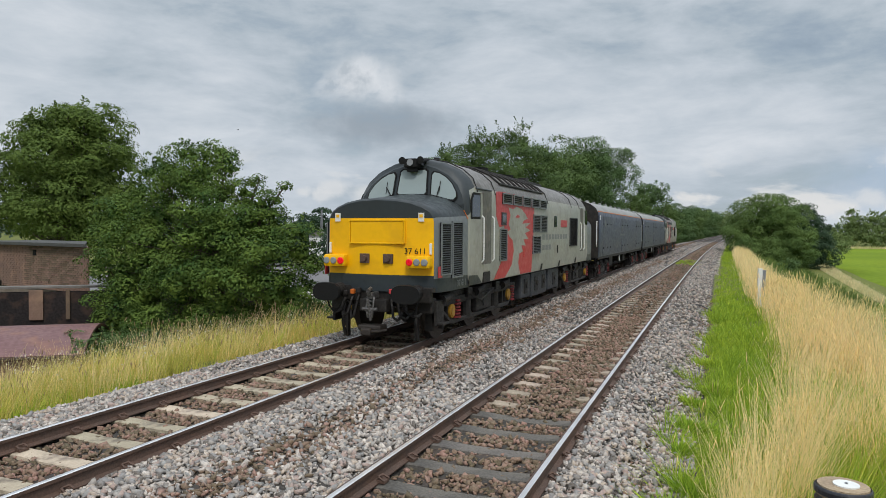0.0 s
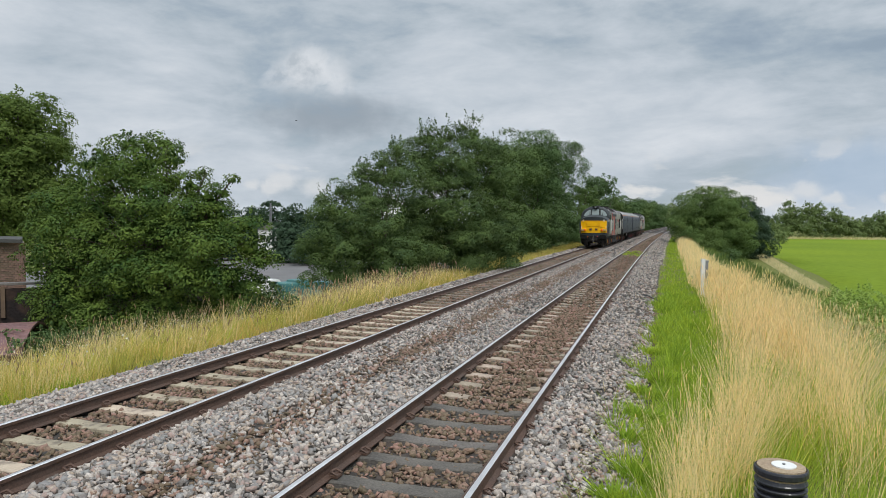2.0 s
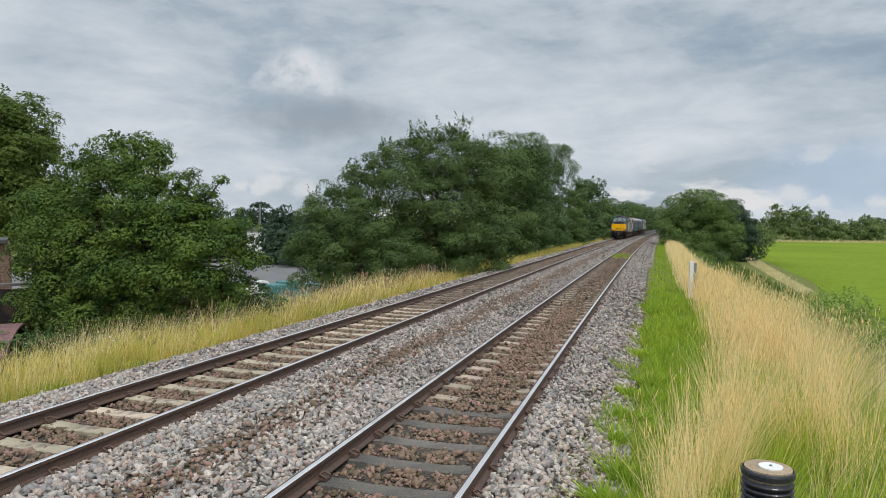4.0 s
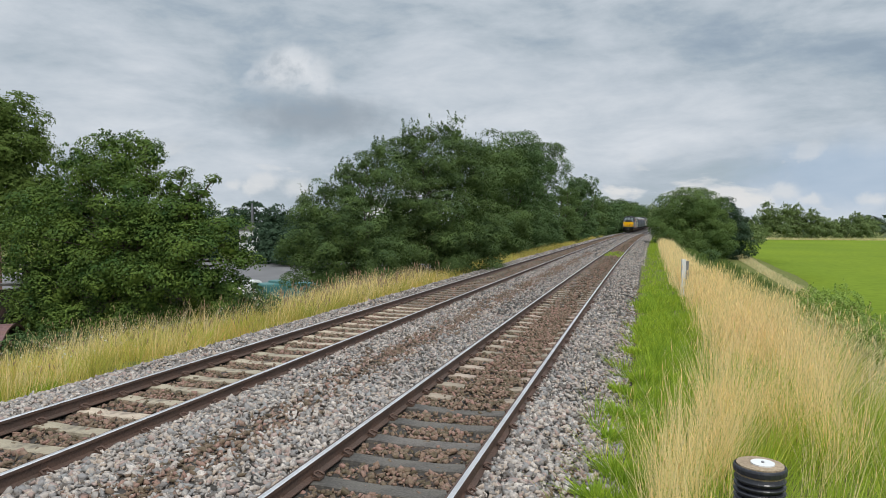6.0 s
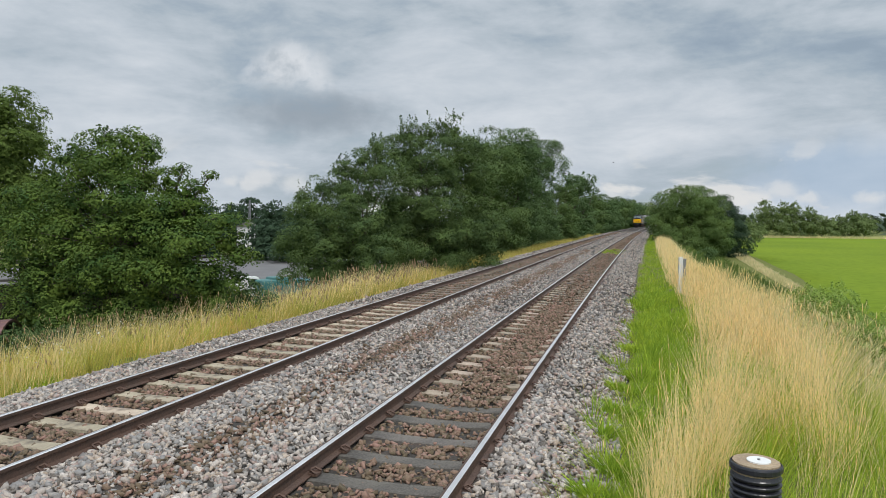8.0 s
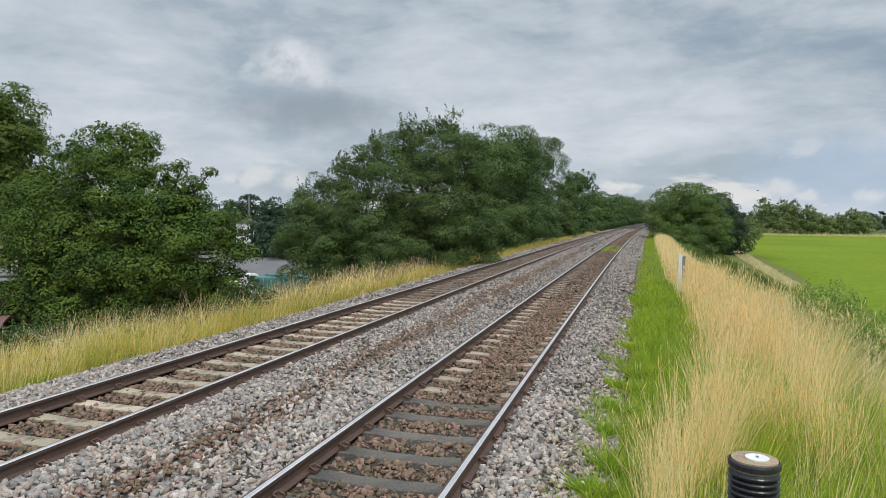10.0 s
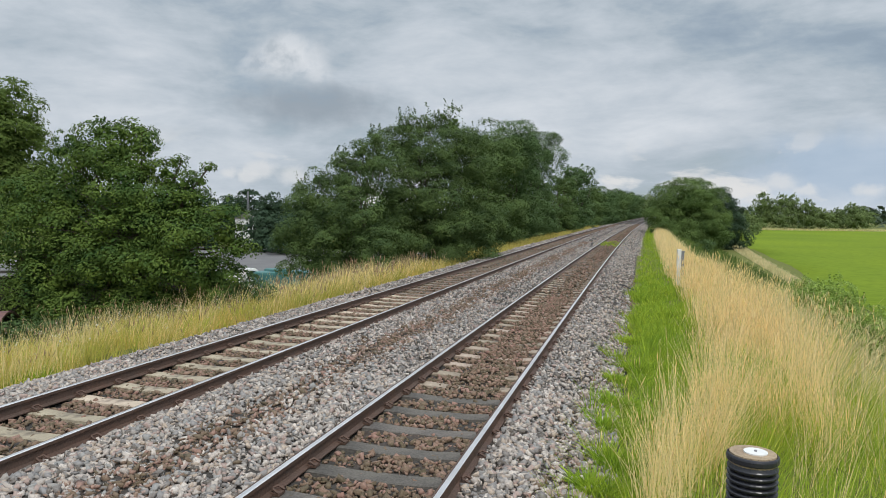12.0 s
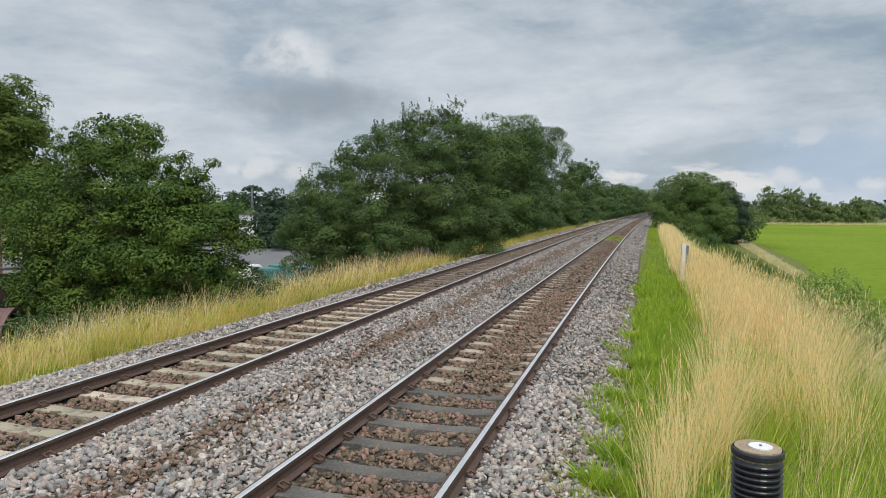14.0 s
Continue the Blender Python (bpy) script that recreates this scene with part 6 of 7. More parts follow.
def make_loco():
    t = thing("locomotive", "diesel locomotive with yellow nose, grey and red sides, sooty roof", "locomotive")
    L_ = 18.75
    body_m = [M["silver"], M["roofgrey"], M["charcoal"], M["midgrey"]]
    prof = [(1.33, 1.08), (1.35, 1.3), (1.355, 2.0), (1.35, 2.75), (1.34, 3.05), (1.31, 3.22), (1.2, 3.42), (0.97, 3.62), (0.62, 3.78), (0.3, 3.85), (0, 3.87)]
    ys = [2.62, 3.0, 3.5, 4.0, 5, 6.5, 8, 9.375, 10.75, 12.25, 13.75, 14.75, 15.25, 15.75, L_ - 2.62]
    loft([[(x, y, z) for x, z in prof] for y in ys], lambda i, r: 1 if r >= 5 else 0, body_m, "body", t, label="pale grey-green body side with a sooty roof")
    # cab and nose, at both ends
    arch = [(1.31, 1.08), (1.33, 1.3), (1.335, 2.0), (1.33, 2.6), (1.30, 2.85), (1.24, 3.05), (1.1, 3.28), (0.86, 3.5), (0.55, 3.66), (0.28, 3.74), (0, 3.77)]

    def slope(z):
        return 2.12 + max(0.0, z - 2.85) * 0.27

    cab_secs = [[(x * 0.955, slope(z) + 0.0, min(z, 1.08 + (z - 1.08) * 0.985)) for x, z in arch], [(x, slope(z) + 0.06, z) for x, z in arch], [(x * 0.5 + p[0] * 0.5, slope(z) * 0.4 + 2.45 * 0.6, z * 0.5 + p[1] * 0.5) for (x, z), p in zip(arch, prof)], [(x, 2.62, z) for x, z in prof]]
    nose_p = [(1.0, 1.05), (1.0, 1.32), (1.0, 1.9), (1.0, 2.4), (0.985, 2.52), (0.93, 2.64), (0.8, 2.74), (0.6, 2.83), (0.35, 2.885), (0, 2.91)]

    def bulge(x):
        return 0.5 + 0.17 * (x / 1.2) ** 2

    def nose_sec(hw, y, lift, flat=False):
        return [(p * hw, (y + 0.17 * (p * hw / 1.2) ** 2) if flat else y, z + (lift * max(0.0, z - 2.3) / 0.6)) for p, z in nose_p]

    nose_secs = [nose_sec(1.17, 0.5, -0.05, True), nose_sec(1.215, 0.535, -0.015, True), nose_sec(1.25, 0.62, 0.0, True), nose_sec(1.29, 0.98, 0.02), nose_sec(1.315, 1.5, 0.08), nose_sec(1.325, 2.25, 0.16)]
    for turn in (False, True):
        c = loft(cab_secs, lambda i, r: 2 if (i < 2 and r >= 3) or r >= 5 else 0, body_m, "cab", t, label="cab with a dark arched front")
        n = loft(nose_secs, lambda i, r: 2 if r >= 4 or r == 0 else 3, body_m, "nose", t, label="rounded nose with grey sides and a charcoal top")
        # the front of the nose and the arch behind the panes
        xs = [i / 8 for i in range(-8, 9)]
        zl = [1.05, 1.2, 1.38, 1.7, 2.1, 2.42, 2.5, 2.6, 2.68, 2.75, 2.8, 2.83, 2.85, 2.858]

        def half_at(z):
            pts = [(q[0], q[2]) for q in nose_secs[0]]
            for (x0, z0), (x1, z1) in zip(pts, pts[1:]):
                if z0 <= z <= z1:
                    return x0 + (x1 - x0) * (z - z0) / max(1e-6, z1 - z0)
            return 0.0

        verts = [(a * half_at(z), bulge(a * half_at(z)), z) for z in zl for a in xs]
        fs = [(i * 17 + j, i * 17 + j + 1, (i + 1) * 17 + j + 1, (i + 1) * 17 + j) for i in range(len(zl) - 1) for j in range(16)]
        ix = [1 if 2 <= i < 6 else 0 for i in range(len(zl) - 1) for j in range(16)]
        nf = shape("nose_front", verts, fs, ([M["charcoal"], M["yellow"]], ix), n, smooth=True, label="warning yellow nose front over a dark skirt")
        arch0 = cab_secs[0]
        ring = [(x, y, z) for x, y, z in arch0 if z > 2.0]
        half_ring = ring + [(-x, y, z) for x, y, z in reversed(ring[:-1])]
        af = shape("cab_front", half_ring, [tuple(range(len(half_ring)))], M["charcoal"], c, label="dark cab front round the windscreens")
        # belly plate that closes the underside
        bm = bmesh.new()
        box(bm, 0, 1.4, 1.1, 2.4, 1.7, 0.1, 0.02)
        und = part("underside", bm, M["under"], n)
        if turn:
            end_turn(c, L_), end_turn(n, L_)
    bm = bmesh.new()
    box(bm, 0, L_ / 2, 1.12, 2.6, L_ - 4, 0.12, 0.02)
    part("floor_frame", bm, M["under"], t)

    # windscreens
    def pane_y(x, z):
        return slope(z) - 0.004

    right = [(0.47, 3.05), (0.45, 3.48), (0.50, 3.54), (0.62, 3.51), (0.78, 3.42), (0.93, 3.28), (1.04, 3.1), (1.06, 2.99), (1.0, 2.93), (0.9, 2.94)]
    mid = [(-0.34, 3.1), (-0.31, 3.56), (-0.26, 3.6), (0.26, 3.6), (0.31, 3.56), (0.34, 3.1), (0.3, 3.06), (-0.3, 3.06)]
    for pts in (right, mid, [(-x, z) for x, z in reversed(right)]):
        cx, cz = sum(p[0] for p in pts) / len(pts), sum(p[1] for p in pts) / len(pts)
        fr = front_plate("windscreen", [(cx + (x - cx) * 1.1, cz + (z - cz) * 1.12) for x, z in pts], pane_y, M["rubber"], t, 0.02, "cab windscreen in a black rubber frame")
        front_plate("pane", pts, lambda x, z: pane_y(x, z) - 0.018, M["glass"], fr, 0.008, "windscreen glass with the sky's reflection painted in as pale grey")
    for x0, x1 in ((0.62, 0.66), (-0.45, -0.62)):
        bm = bmesh.new()
        rod(bm, (x0, pane_y(0, 2.98) - 0.06, 2.98), (x1, pane_y(0, 3.22) - 0.05, 3.22), 0.012, 6)
        rod(bm, (x1, pane_y(0, 3.12) - 0.05, 3.08), (x1 + 0.02, pane_y(0, 3.3) - 0.05, 3.34), 0.008, 6)
        part("wiper", bm, M["rubber"], t)
    for s in (-1, 1):
        bm = bmesh.new()
        pipe(bm, [(s * 0.55, 2.09, 2.99), (s * 0.88, 2.09, 2.89), (s * 1.1, 2.1, 2.8), (s * 1.26, 2.11, 2.68), (s * 1.335, 2.14, 2.52)], 0.009, 6)
        part("lining", bm, M["orange"], t, "thin orange line at the cab foot")
    # lamp and horns over the cab front
    bm = bmesh.new()
    box(bm, 0.0, 2.22, 3.74, 0.3, 0.3, 0.2, 0.03)
    box(bm, 0.0, 2.2, 3.6, 0.22, 0.16, 0.1, 0.02)
    hl = part("headlamp_box", bm, M["ink"], t, "black headlamp box over the windscreen")
    bm = bmesh.new()
    rod(bm, (0, 2.09, 3.75), (0, 2.06, 3.75), 0.075, 16)
    part("lens", bm, M["lamp_clear"], hl, "clear headlamp lens")
    for s in (-1, 1):
        bm = bmesh.new()
        rod(bm, (s * 0.22, 2.12, 3.8), (s * 0.22, 2.22, 3.8), 0.085, 14, 0.06)
        rod(bm, (s * 0.22, 2.22, 3.8), (s * 0.2, 2.6, 3.84), 0.05, 10)
        part("horn", bm, M["ink"], hl, "black air horn")
    # nose fittings
    bm = bmesh.new()
    for a, b, cc, d in ((-0.6, 0.6, 2.44, 2.47), (-0.6, 0.6, 1.99, 2.02), (-0.62, -0.59, 2.0, 2.46), (0.59, 0.62, 2.0, 2.46)):
        box(bm, (a + b) / 2, bulge((a + b) / 2) + (0.03 if b - a > 0.5 else 0.0) - 0.02, (cc + d) / 2, b - a, 0.07, d - cc, 0.008)
    box(bm, 0, 0.5, 2.23, 1.16, 0.02, 0.42, 0.005)
    part("nose_panel", bm, M["yellow"], t, "raised yellow panel on the nose")
    for s in (-1, 1):
        bm = bmesh.new()
        box(bm, s * 0.92, 0.52, 1.645, 0.5, 0.24, 0.25, 0.06)
        lb = part("lamp_box", bm, M["yellow"], t, "rounded yellow lamp box")
        for k, x in enumerate((0.76, 0.92, 1.08)):
            bm = bmesh.new()
            rod(bm, (s * x, 0.41, 1.645), (s * x, 0.385, 1.645), 0.068, 20)
            rod(bm, (s * x, 0.385, 1.645), (s * x, 0.375, 1.645), 0.068, 20, 0.05)
            part("lamp", bm, M["lamp_red"] if k == 0 else M["lamp_clear"], lb, "lit red tail lamp" if k == 0 else "clear marker lamp")
        bm = bmesh.new()
        box(bm, s * 0.26, 0.5, 1.7, 0.21, 0.05, 0.19, 0.01)
        rod(bm, (s * 0.26, 0.47, 1.7), (s * 0.26, 0.42, 1.7), 0.06, 10)
        part("jumper_socket", bm, M["rail"], t, "rusty square socket")
        bm = bmesh.new()
        box(bm, s * 1.12, 0.62, 1.9, 0.045, 0.05, 0.22, 0.012)
        part("lamp_bracket", bm, M["white"], t, "white lamp bracket")
        bm = bmesh.new()
        box(bm, s * 0.93, 0.585, 2.52, 0.12, 0.012, 0.17)
        sg = part("warning_sign", bm, M["white"], t, "white and yellow warning sticker")
        bm = bmesh.new()
        box(bm, s * 0.93, 0.574, 2.545, 0.07, 0.012, 0.06)
        part("symbol", bm, M["yellow"], sg)
        # buffers
        bm = bmesh.new()
        rod(bm, (s * 0.86, 0.62, 1.05), (s * 0.86, 0.3, 1.05), 0.15, 16, 0.13)
        rod(bm, (s * 0.86, 0.3, 1.05), (s * 0.86, 0.06, 1.05), 0.09, 14)
        for turn in (False, True):
            me = bm.copy()
            bf = part("buffer", me, M["under"], t, "black oval buffer")
            hb = bmesh.new()
            vs = bmesh.ops.create_cone(hb, cap_ends=True, segments=36, radius1=0.5, radius2=0.47, depth=0.06, matrix=Matrix.Translation((s * 0.86, 0.03, 1.05)) @ Matrix.Rotation(radians(90), 4, "X"))["verts"]
            for v in vs:
                dx, dz = v.co.x - s * 0.86, v.co.z - 1.05
                a = math.atan2(dz, dx)
                k = (abs(math.cos(a)) ** 2.8 + abs(math.sin(a)) ** 2.8) ** (-1 / 2.8)
                rr = math.hypot(dx, dz) / 0.5
                v.co.x, v.co.z = s * 0.86 + 0.31 * k * rr * math.cos(a), 1.05 + 0.185 * k * rr * math.sin(a)
            part("buffer_head", hb, M["ink"], bf, "worn oval buffer head")
            if turn:
                end_turn(bf, L_)
        bm.free()
    letters("37 611", 0.165, pose(0.82, 0.553, 1.80, 90, 0, 6), M["ink"], t, "lettering", "black fleet number 37 611")
    letters("37 611", 0.19, pose(1.345, 1.76, 1.12, 90, 0, 89), M["paleink"], t, "lettering", "grey fleet number 37 611")
    # coupling, hoses and guard irons
    bm = bmesh.new()
    box(bm, 0, 0.62, 1.0, 2.3, 0.16, 0.3, 0.02)
    box(bm, 0, 0.55, 0.78, 0.6, 0.4, 0.25, 0.03)
    part("buffer_beam", bm, M["under"], t, "black buffer beam")
    bm = bmesh.new()
    box(bm, 0, 0.4, 0.98, 0.1, 0.36, 0.13, 0.03)
    pipe(bm, [(0, 0.2, 0.98), (0, 0.16, 1.08), (0, 0.28, 1.12)], 0.04, 8)
    for dx in (-0.07, 0.07):
        pipe(bm, [(dx, 0.28, 0.96), (dx, 0.22, 0.72), (dx * 0.6, 0.24, 0.55)], 0.025, 7)
    rod(bm, (-0.16, 0.23, 0.72), (0.16, 0.23, 0.72), 0.035, 8)
    for k in range(4):
        z = 0.9 - 0.085 * k
        rod(bm, (-0.05, 0.2 + 0.01 * k, z), (0.05, 0.2 + 0.01 * k, z - 0.03), 0.022, 7)
    rod(bm, (-0.02, 0.2, 0.9), (0.02, 0.24, 0.5), 0.03, 8)
    part("coupling", bm, M["greasy"], t, "greasy screw coupling on a drawhook")
    bm = bmesh.new()
    box(bm, 0, 0.35, 0.36, 0.5, 0.3, 0.1, 0.03)
    box(bm, -0.05, 0.28, 0.28, 0.22, 0.3, 0.14, 0.03)
    pipe(bm, [(-0.2, 0.25, 0.36), (-0.1, 0.15, 0.28), (0.2, 0.2, 0.3), (0.34, 0.3, 0.32)], 0.022, 6)
    part("lower_coupler", bm, M["wheel"], t, "folded lower coupler under the drawhook")
    for s, mt in ((-1, "under"), (1, "under")):
        for k, x in enumerate((0.36, 0.5, 0.66)):
            bm = bmesh.new()
            pipe(bm, [(s * x, 0.5, 1.02 - 0.03 * k), (s * (x + 0.02), 0.42, 0.85), (s * (x + 0.08), 0.38, 0.55 + 0.05 * k), (s * (x + 0.16 + 0.05 * k), 0.42, 0.5 + 0.04 * k), (s * (x + 0.22 + 0.05 * k), 0.5, 0.65)], 0.026, 6)
            hs = part("brake_hose", bm, M[mt], t, "rubber brake hose")
            bm = bmesh.new()
            box(bm, s * x, 0.45, 1.06 - 0.03 * k, 0.08, 0.09, 0.1, 0.02)
            part("tap", bm, M["livery_red"] if (s > 0 and k == 0) else (M["orange"] if s < 0 and k == 1 else M["under"]), hs)
        bm = bmesh.new()
        box(bm, s * 0.78, 0.75, 0.45, 0.06, 0.12, 0.75, 0.01)
        pipe(bm, [(s * 0.78, 0.72, 0.9), (s * 0.82, 0.6, 0.4), (s * 0.8, 0.68, 0.1)], 0.03, 6)
        box(bm, s * 0.98, 0.8, 0.78, 0.3, 0.25, 0.3, 0.03)
        part("guard_iron", bm, M["under"], t)
        bm = bmesh.new()
        pipe(bm, [(s * (0.62 + 0.42 * k / 8), 0.3, 0.95 - 0.32 * math.sin(math.pi * k / 8)) for k in range(9)], 0.016, 6)
        part("air_pipe", bm, M["rubber"], t, "thin looping air pipe")
        bm = bmesh.new()
        pipe(bm, [(s * (0.2 + 0.5 * k / 6), 0.5, 0.86 - 0.12 * math.sin(math.pi * k / 6)) for k in range(7)], 0.014, 6)
        part("air_pipe", bm, M["rubber"], t, "thin looping air pipe")
        # footsteps
        bm = bmesh.new()
        box(bm, s * 1.15, 1.0, 0.62, 0.06, 0.4, 0.5, 0.01)
        box(bm, s * 1.22, 1.0, 0.42, 0.2, 0.4, 0.04, 0.008)
        part("footstep", bm, M["under"], t)
    # sides
    for s in (1, -1):
        x = s * 1.353
        xn = s * 1.3
        g = louvre(t, 0.76, 1.22, 1.38, 2.42, s * 1.285)
        g.matrix_basis = pose(s * 1.285, 0.99, 0, 0, 0, -4.5 * s) @ Matrix.Translation((-s * 1.285, -0.99, 0))
        g2 = louvre(t, 1.26, 1.86, 1.3, 2.45, s * 1.312)
        plate("dark_skirt", [(2.2, 1.09), (2.2, 1.3), (2.75, 1.28), (3.05, 1.09)], s * 1.348, M["charcoal"], t, 0.006)
        plate("marker_frame", [(0.66, 1.34), (0.66, 1.56), (0.84, 1.56), (0.84, 1.34)], s * 1.262, M["livery_red"], t, 0.02, "red-framed recess")
        # cab side window and door
        w = plate("cab_window", [(2.3, 2.52), (2.3, 2.95), (2.42, 3.1), (2.92, 3.1), (2.92, 2.52)], s * 1.338, M["rubber"], t, 0.014, "cab side window")
        plate("pane", [(2.36, 2.57), (2.36, 2.93), (2.46, 3.05), (2.87, 3.05), (2.87, 2.57)], s * 1.352, M["sideglass"], w, 0.006, "dark glass")
        d = plate("door", [(3.08, 1.5), (3.08, 3.16), (3.7, 3.16), (3.7, 1.5)], x - s * 0.003, M["door"], t, 0.008, "grimy grey cab door with its recess shade put into the colour")
        for y in (3.02, 3.78):
            bm = bmesh.new()
            pipe(bm, [(x, y, 1.55), (x + s * 0.05, y, 1.6), (x + s * 0.05, y, 2.55), (x, y, 2.6)], 0.016, 7)
            part("handrail", bm, M["white"], d, "pale upright handrail")
        bm = bmesh.new()
        box(bm, x - s * 0.03, 3.39, 1.2, 0.08, 0.5, 0.24, 0.01)
        part("door_step", bm, M["under"], d)
        bm = bmesh.new()
        box(bm, x - s * 0.02, 3.39, 1.42, 0.06, 0.46, 0.16, 0.01)
        part("kick_plate", bm, M["silver"], d, "pale kick plate")
        bm = bmesh.new()
        rod(bm, (x - s * 0.02, 2.66, 3.2), (x - s * 0.02, 3.75, 3.2), 0.02, 6)
        part("rain_strip", bm, M["charcoal"], t)
        # red panel with a pale curling shape
        plate("red_panel", [(3.95, 1.1), (4.6, 1.55), (4.9, 2.0), (4.75, 2.4), (4.35, 2.35), (4.1, 2.6), (4.05, 3.2), (4.35, 3.22), (7.72, 3.2), (7.72, 2.6), (7.45, 1.1)], x, M["livery_red"], t, 0.004, "crimson red livery panel")
        plate("pale_shape", [(4.85, 1.1), (5.45, 1.4), (5.62, 1.75), (5.5, 2.02), (5.2, 2.12), (5.0, 2.24), (5.3, 2.3), (5.12, 2.44), (5.28, 2.66), (5.1, 2.86), (5.5, 2.82), (5.85, 2.9), (6.3, 2.86), (6.75, 2.72), (6.98, 2.6), (6.62, 2.56), (6.4, 2.46), (7.35, 2.5), (6.75, 2.36), (7.3, 2.28), (6.7, 2.2), (7.1, 2.04), (6.55, 2.04), (6.8, 1.86), (6.35, 1.88), (6.5, 1.7), (6.15, 1.66), (6.05, 1.4), (6.25, 1.1)], x + s * 0.004, M["silver"], t, 0.004, "pale curling shape on the red panel")
        plate("red_fleck", [(5.7, 2.62), (5.95, 2.7), (6.2, 2.64), (5.95, 2.6)], x + s * 0.008, M["livery_red"], t, 0.004, "small red fleck on the pale shape")
        for k in range(5):
            y0 = 4.55 + k * 0.95
            louvre(t, y0, y0 + 0.8, 2.93, 3.2, s * 1.362, 0.05)
        w = plate("body_window", [(4.5, 2.4), (4.5, 2.72), (4.9, 2.72), (4.9, 2.4)], x, M["tank"], t, 0.02, "small grey-framed side window")
        plate("pane", [(4.55, 2.45), (4.55, 2.67), (4.85, 2.67), (4.85, 2.45)], x + s * 0.02, M["sideglass"], w, 0.005)
        louvre(t, 4.38, 4.95, 1.52, 2.32, x)
        louvre(t, 7.6, 8.42, 2.22, 2.74, x)
        louvre(t, 8.48, 9.28, 2.22, 2.74, x)
        louvre(t, 7.55, 8.5, 1.6, 2.12, x)
        louvre(t, 12.85, 14.2, 1.72, 2.75, x, 0.16, True)
        plate("nameplate", [(11.35, 2.4), (11.35, 2.64), (12.35, 2.64), (12.35, 2.4)], x, M["livery_red"], t, 0.012, "red nameplate")
        plate("body_window", [(10.35, 2.4), (10.35, 2.75), (10.75, 2.75), (10.75, 2.4)], x, M["sideglass"], t, 0.01, "small dark side window")
        for k in range(9):
            plate("lettering", [(8.75 + 0.42 * k, 2.0), (8.75 + 0.42 * k, 2.16), (9.05 + 0.42 * k, 2.16), (9.05 + 0.42 * k, 2.0)], x, M["paleink"], t, 0.003, "grey lettering bar")
        for k in range(3):
            plate("lettering", [(8.75 + 0.42 * k, 1.68), (8.75 + 0.42 * k, 1.84), (9.05 + 0.42 * k, 1.84), (9.05 + 0.42 * k, 1.68)], x, M["paleink"], t, 0.003, "grey lettering bar")
        for y in (6.6, 10.8):
            plate("fire_pull", [(y, 1.55), (y, 1.8), (y + 0.12, 1.8), (y + 0.12, 1.55)], x + s * 0.004, M["red"] if y < 8 else M["ink"], t, 0.01)
        for y in (5.6, 8.6, 11.1, 13.9):
            plate("lifting_slot", [(y - 0.12, 1.1), (y + 0.05, 1.28), (y + 0.22, 1.28), (y + 0.1, 1.1)], x, M["ink"], t, 0.005)
        d = plate("door", [(14.95, 1.5), (14.95, 3.16), (15.5, 3.16), (15.5, 1.5)], x - s * 0.003, M["door"], t, 0.008, "grimy grey cab door with its recess shade put into the colour")
        for y in (14.88, 15.58):
            bm = bmesh.new()
            pipe(bm, [(x, y, 1.55), (x + s * 0.05, y, 1.6), (x + s * 0.05, y, 2.55), (x, y, 2.6)], 0.016, 7)
            part("handrail", bm, M["white"], d, "pale upright handrail")
        plate("cab_window", [(15.85, 2.52), (15.85, 3.1), (16.35, 3.1), (16.45, 2.95), (16.45, 2.52)], s * 1.338, M["sideglass"], t, 0.014, "cab side window")
        # tanks and battery boxes between the bogies
        bm = bmesh.new()
        box(bm, s * 0.98, 7.3, 0.7, 0.5, 1.0, 0.66, 0.04)
        box(bm, s * 1.0, 8.9, 0.68, 0.46, 1.9, 0.72, 0.05)
        box(bm, s * 0.98, 10.85, 0.7, 0.5, 1.6, 0.66, 0.04)
        tk = part("fuel_tank", bm, M["tank"], t, "dark grey fuel tank and equipment boxes")
        for y in (7.3, 8.5, 9.4, 10.9):
            bm = bmesh.new()
            box(bm, s * 1.24, y, 0.7, 0.03, 0.34, 0.42, 0.01)
            rod(bm, (s * 1.25, y + 0.02, 0.72), (s * 1.29, y + 0.02, 0.72), 0.08, 12)
            part("hatch", bm, M["under"], tk)
    # roof fittings
    for y0, y1 in ((4.7, 9.2),):
        bm = bmesh.new()
        for k in range(9):
            y = y0 + (y1 - y0) * k / 8
            pipe(bm, [(1.2, y, 3.45), (0.95, y, 3.66), (0.6, y, 3.82), (0.25, y, 3.89)], 0.03, 6)
        pipe(bm, [(1.22, y0, 3.43), (1.22, y1, 3.43)], 0.03, 6)
        part("roof_ribs", bm, M["under"], t, "black ribs over the radiator roof")
    bm = bmesh.new()
    rod(bm, (0, 5.6, 3.82), (0, 5.6, 3.92), 0.62, 28)
    rod(bm, (0, 8.0, 3.82), (0, 8.0, 3.91), 0.62, 28)
    part("roof_fan", bm, M["grille"], t, "round roof fan grille")
    bm = bmesh.new()
    box(bm, 0, 11.0, 3.86, 0.9, 2.6, 0.1, 0.03)
    box(bm, 0.35, 10.2, 3.93, 0.25, 0.4, 0.12, 0.02)
    box(bm, -0.35, 11.8, 3.93, 0.25, 0.4, 0.12, 0.02)
    part("exhaust", bm, M["under"], t, "sooty exhaust housing")
    for y in (2.75, 4.05, 9.5, 13.2, 14.7):
        bm = bmesh.new()
        pipe(bm, [(1.34, y, 3.12), (1.225, y, 3.43), (0.99, y, 3.635), (0.63, y, 3.795), (0.3, y, 3.862), (0, y, 3.885)], 0.014, 5)
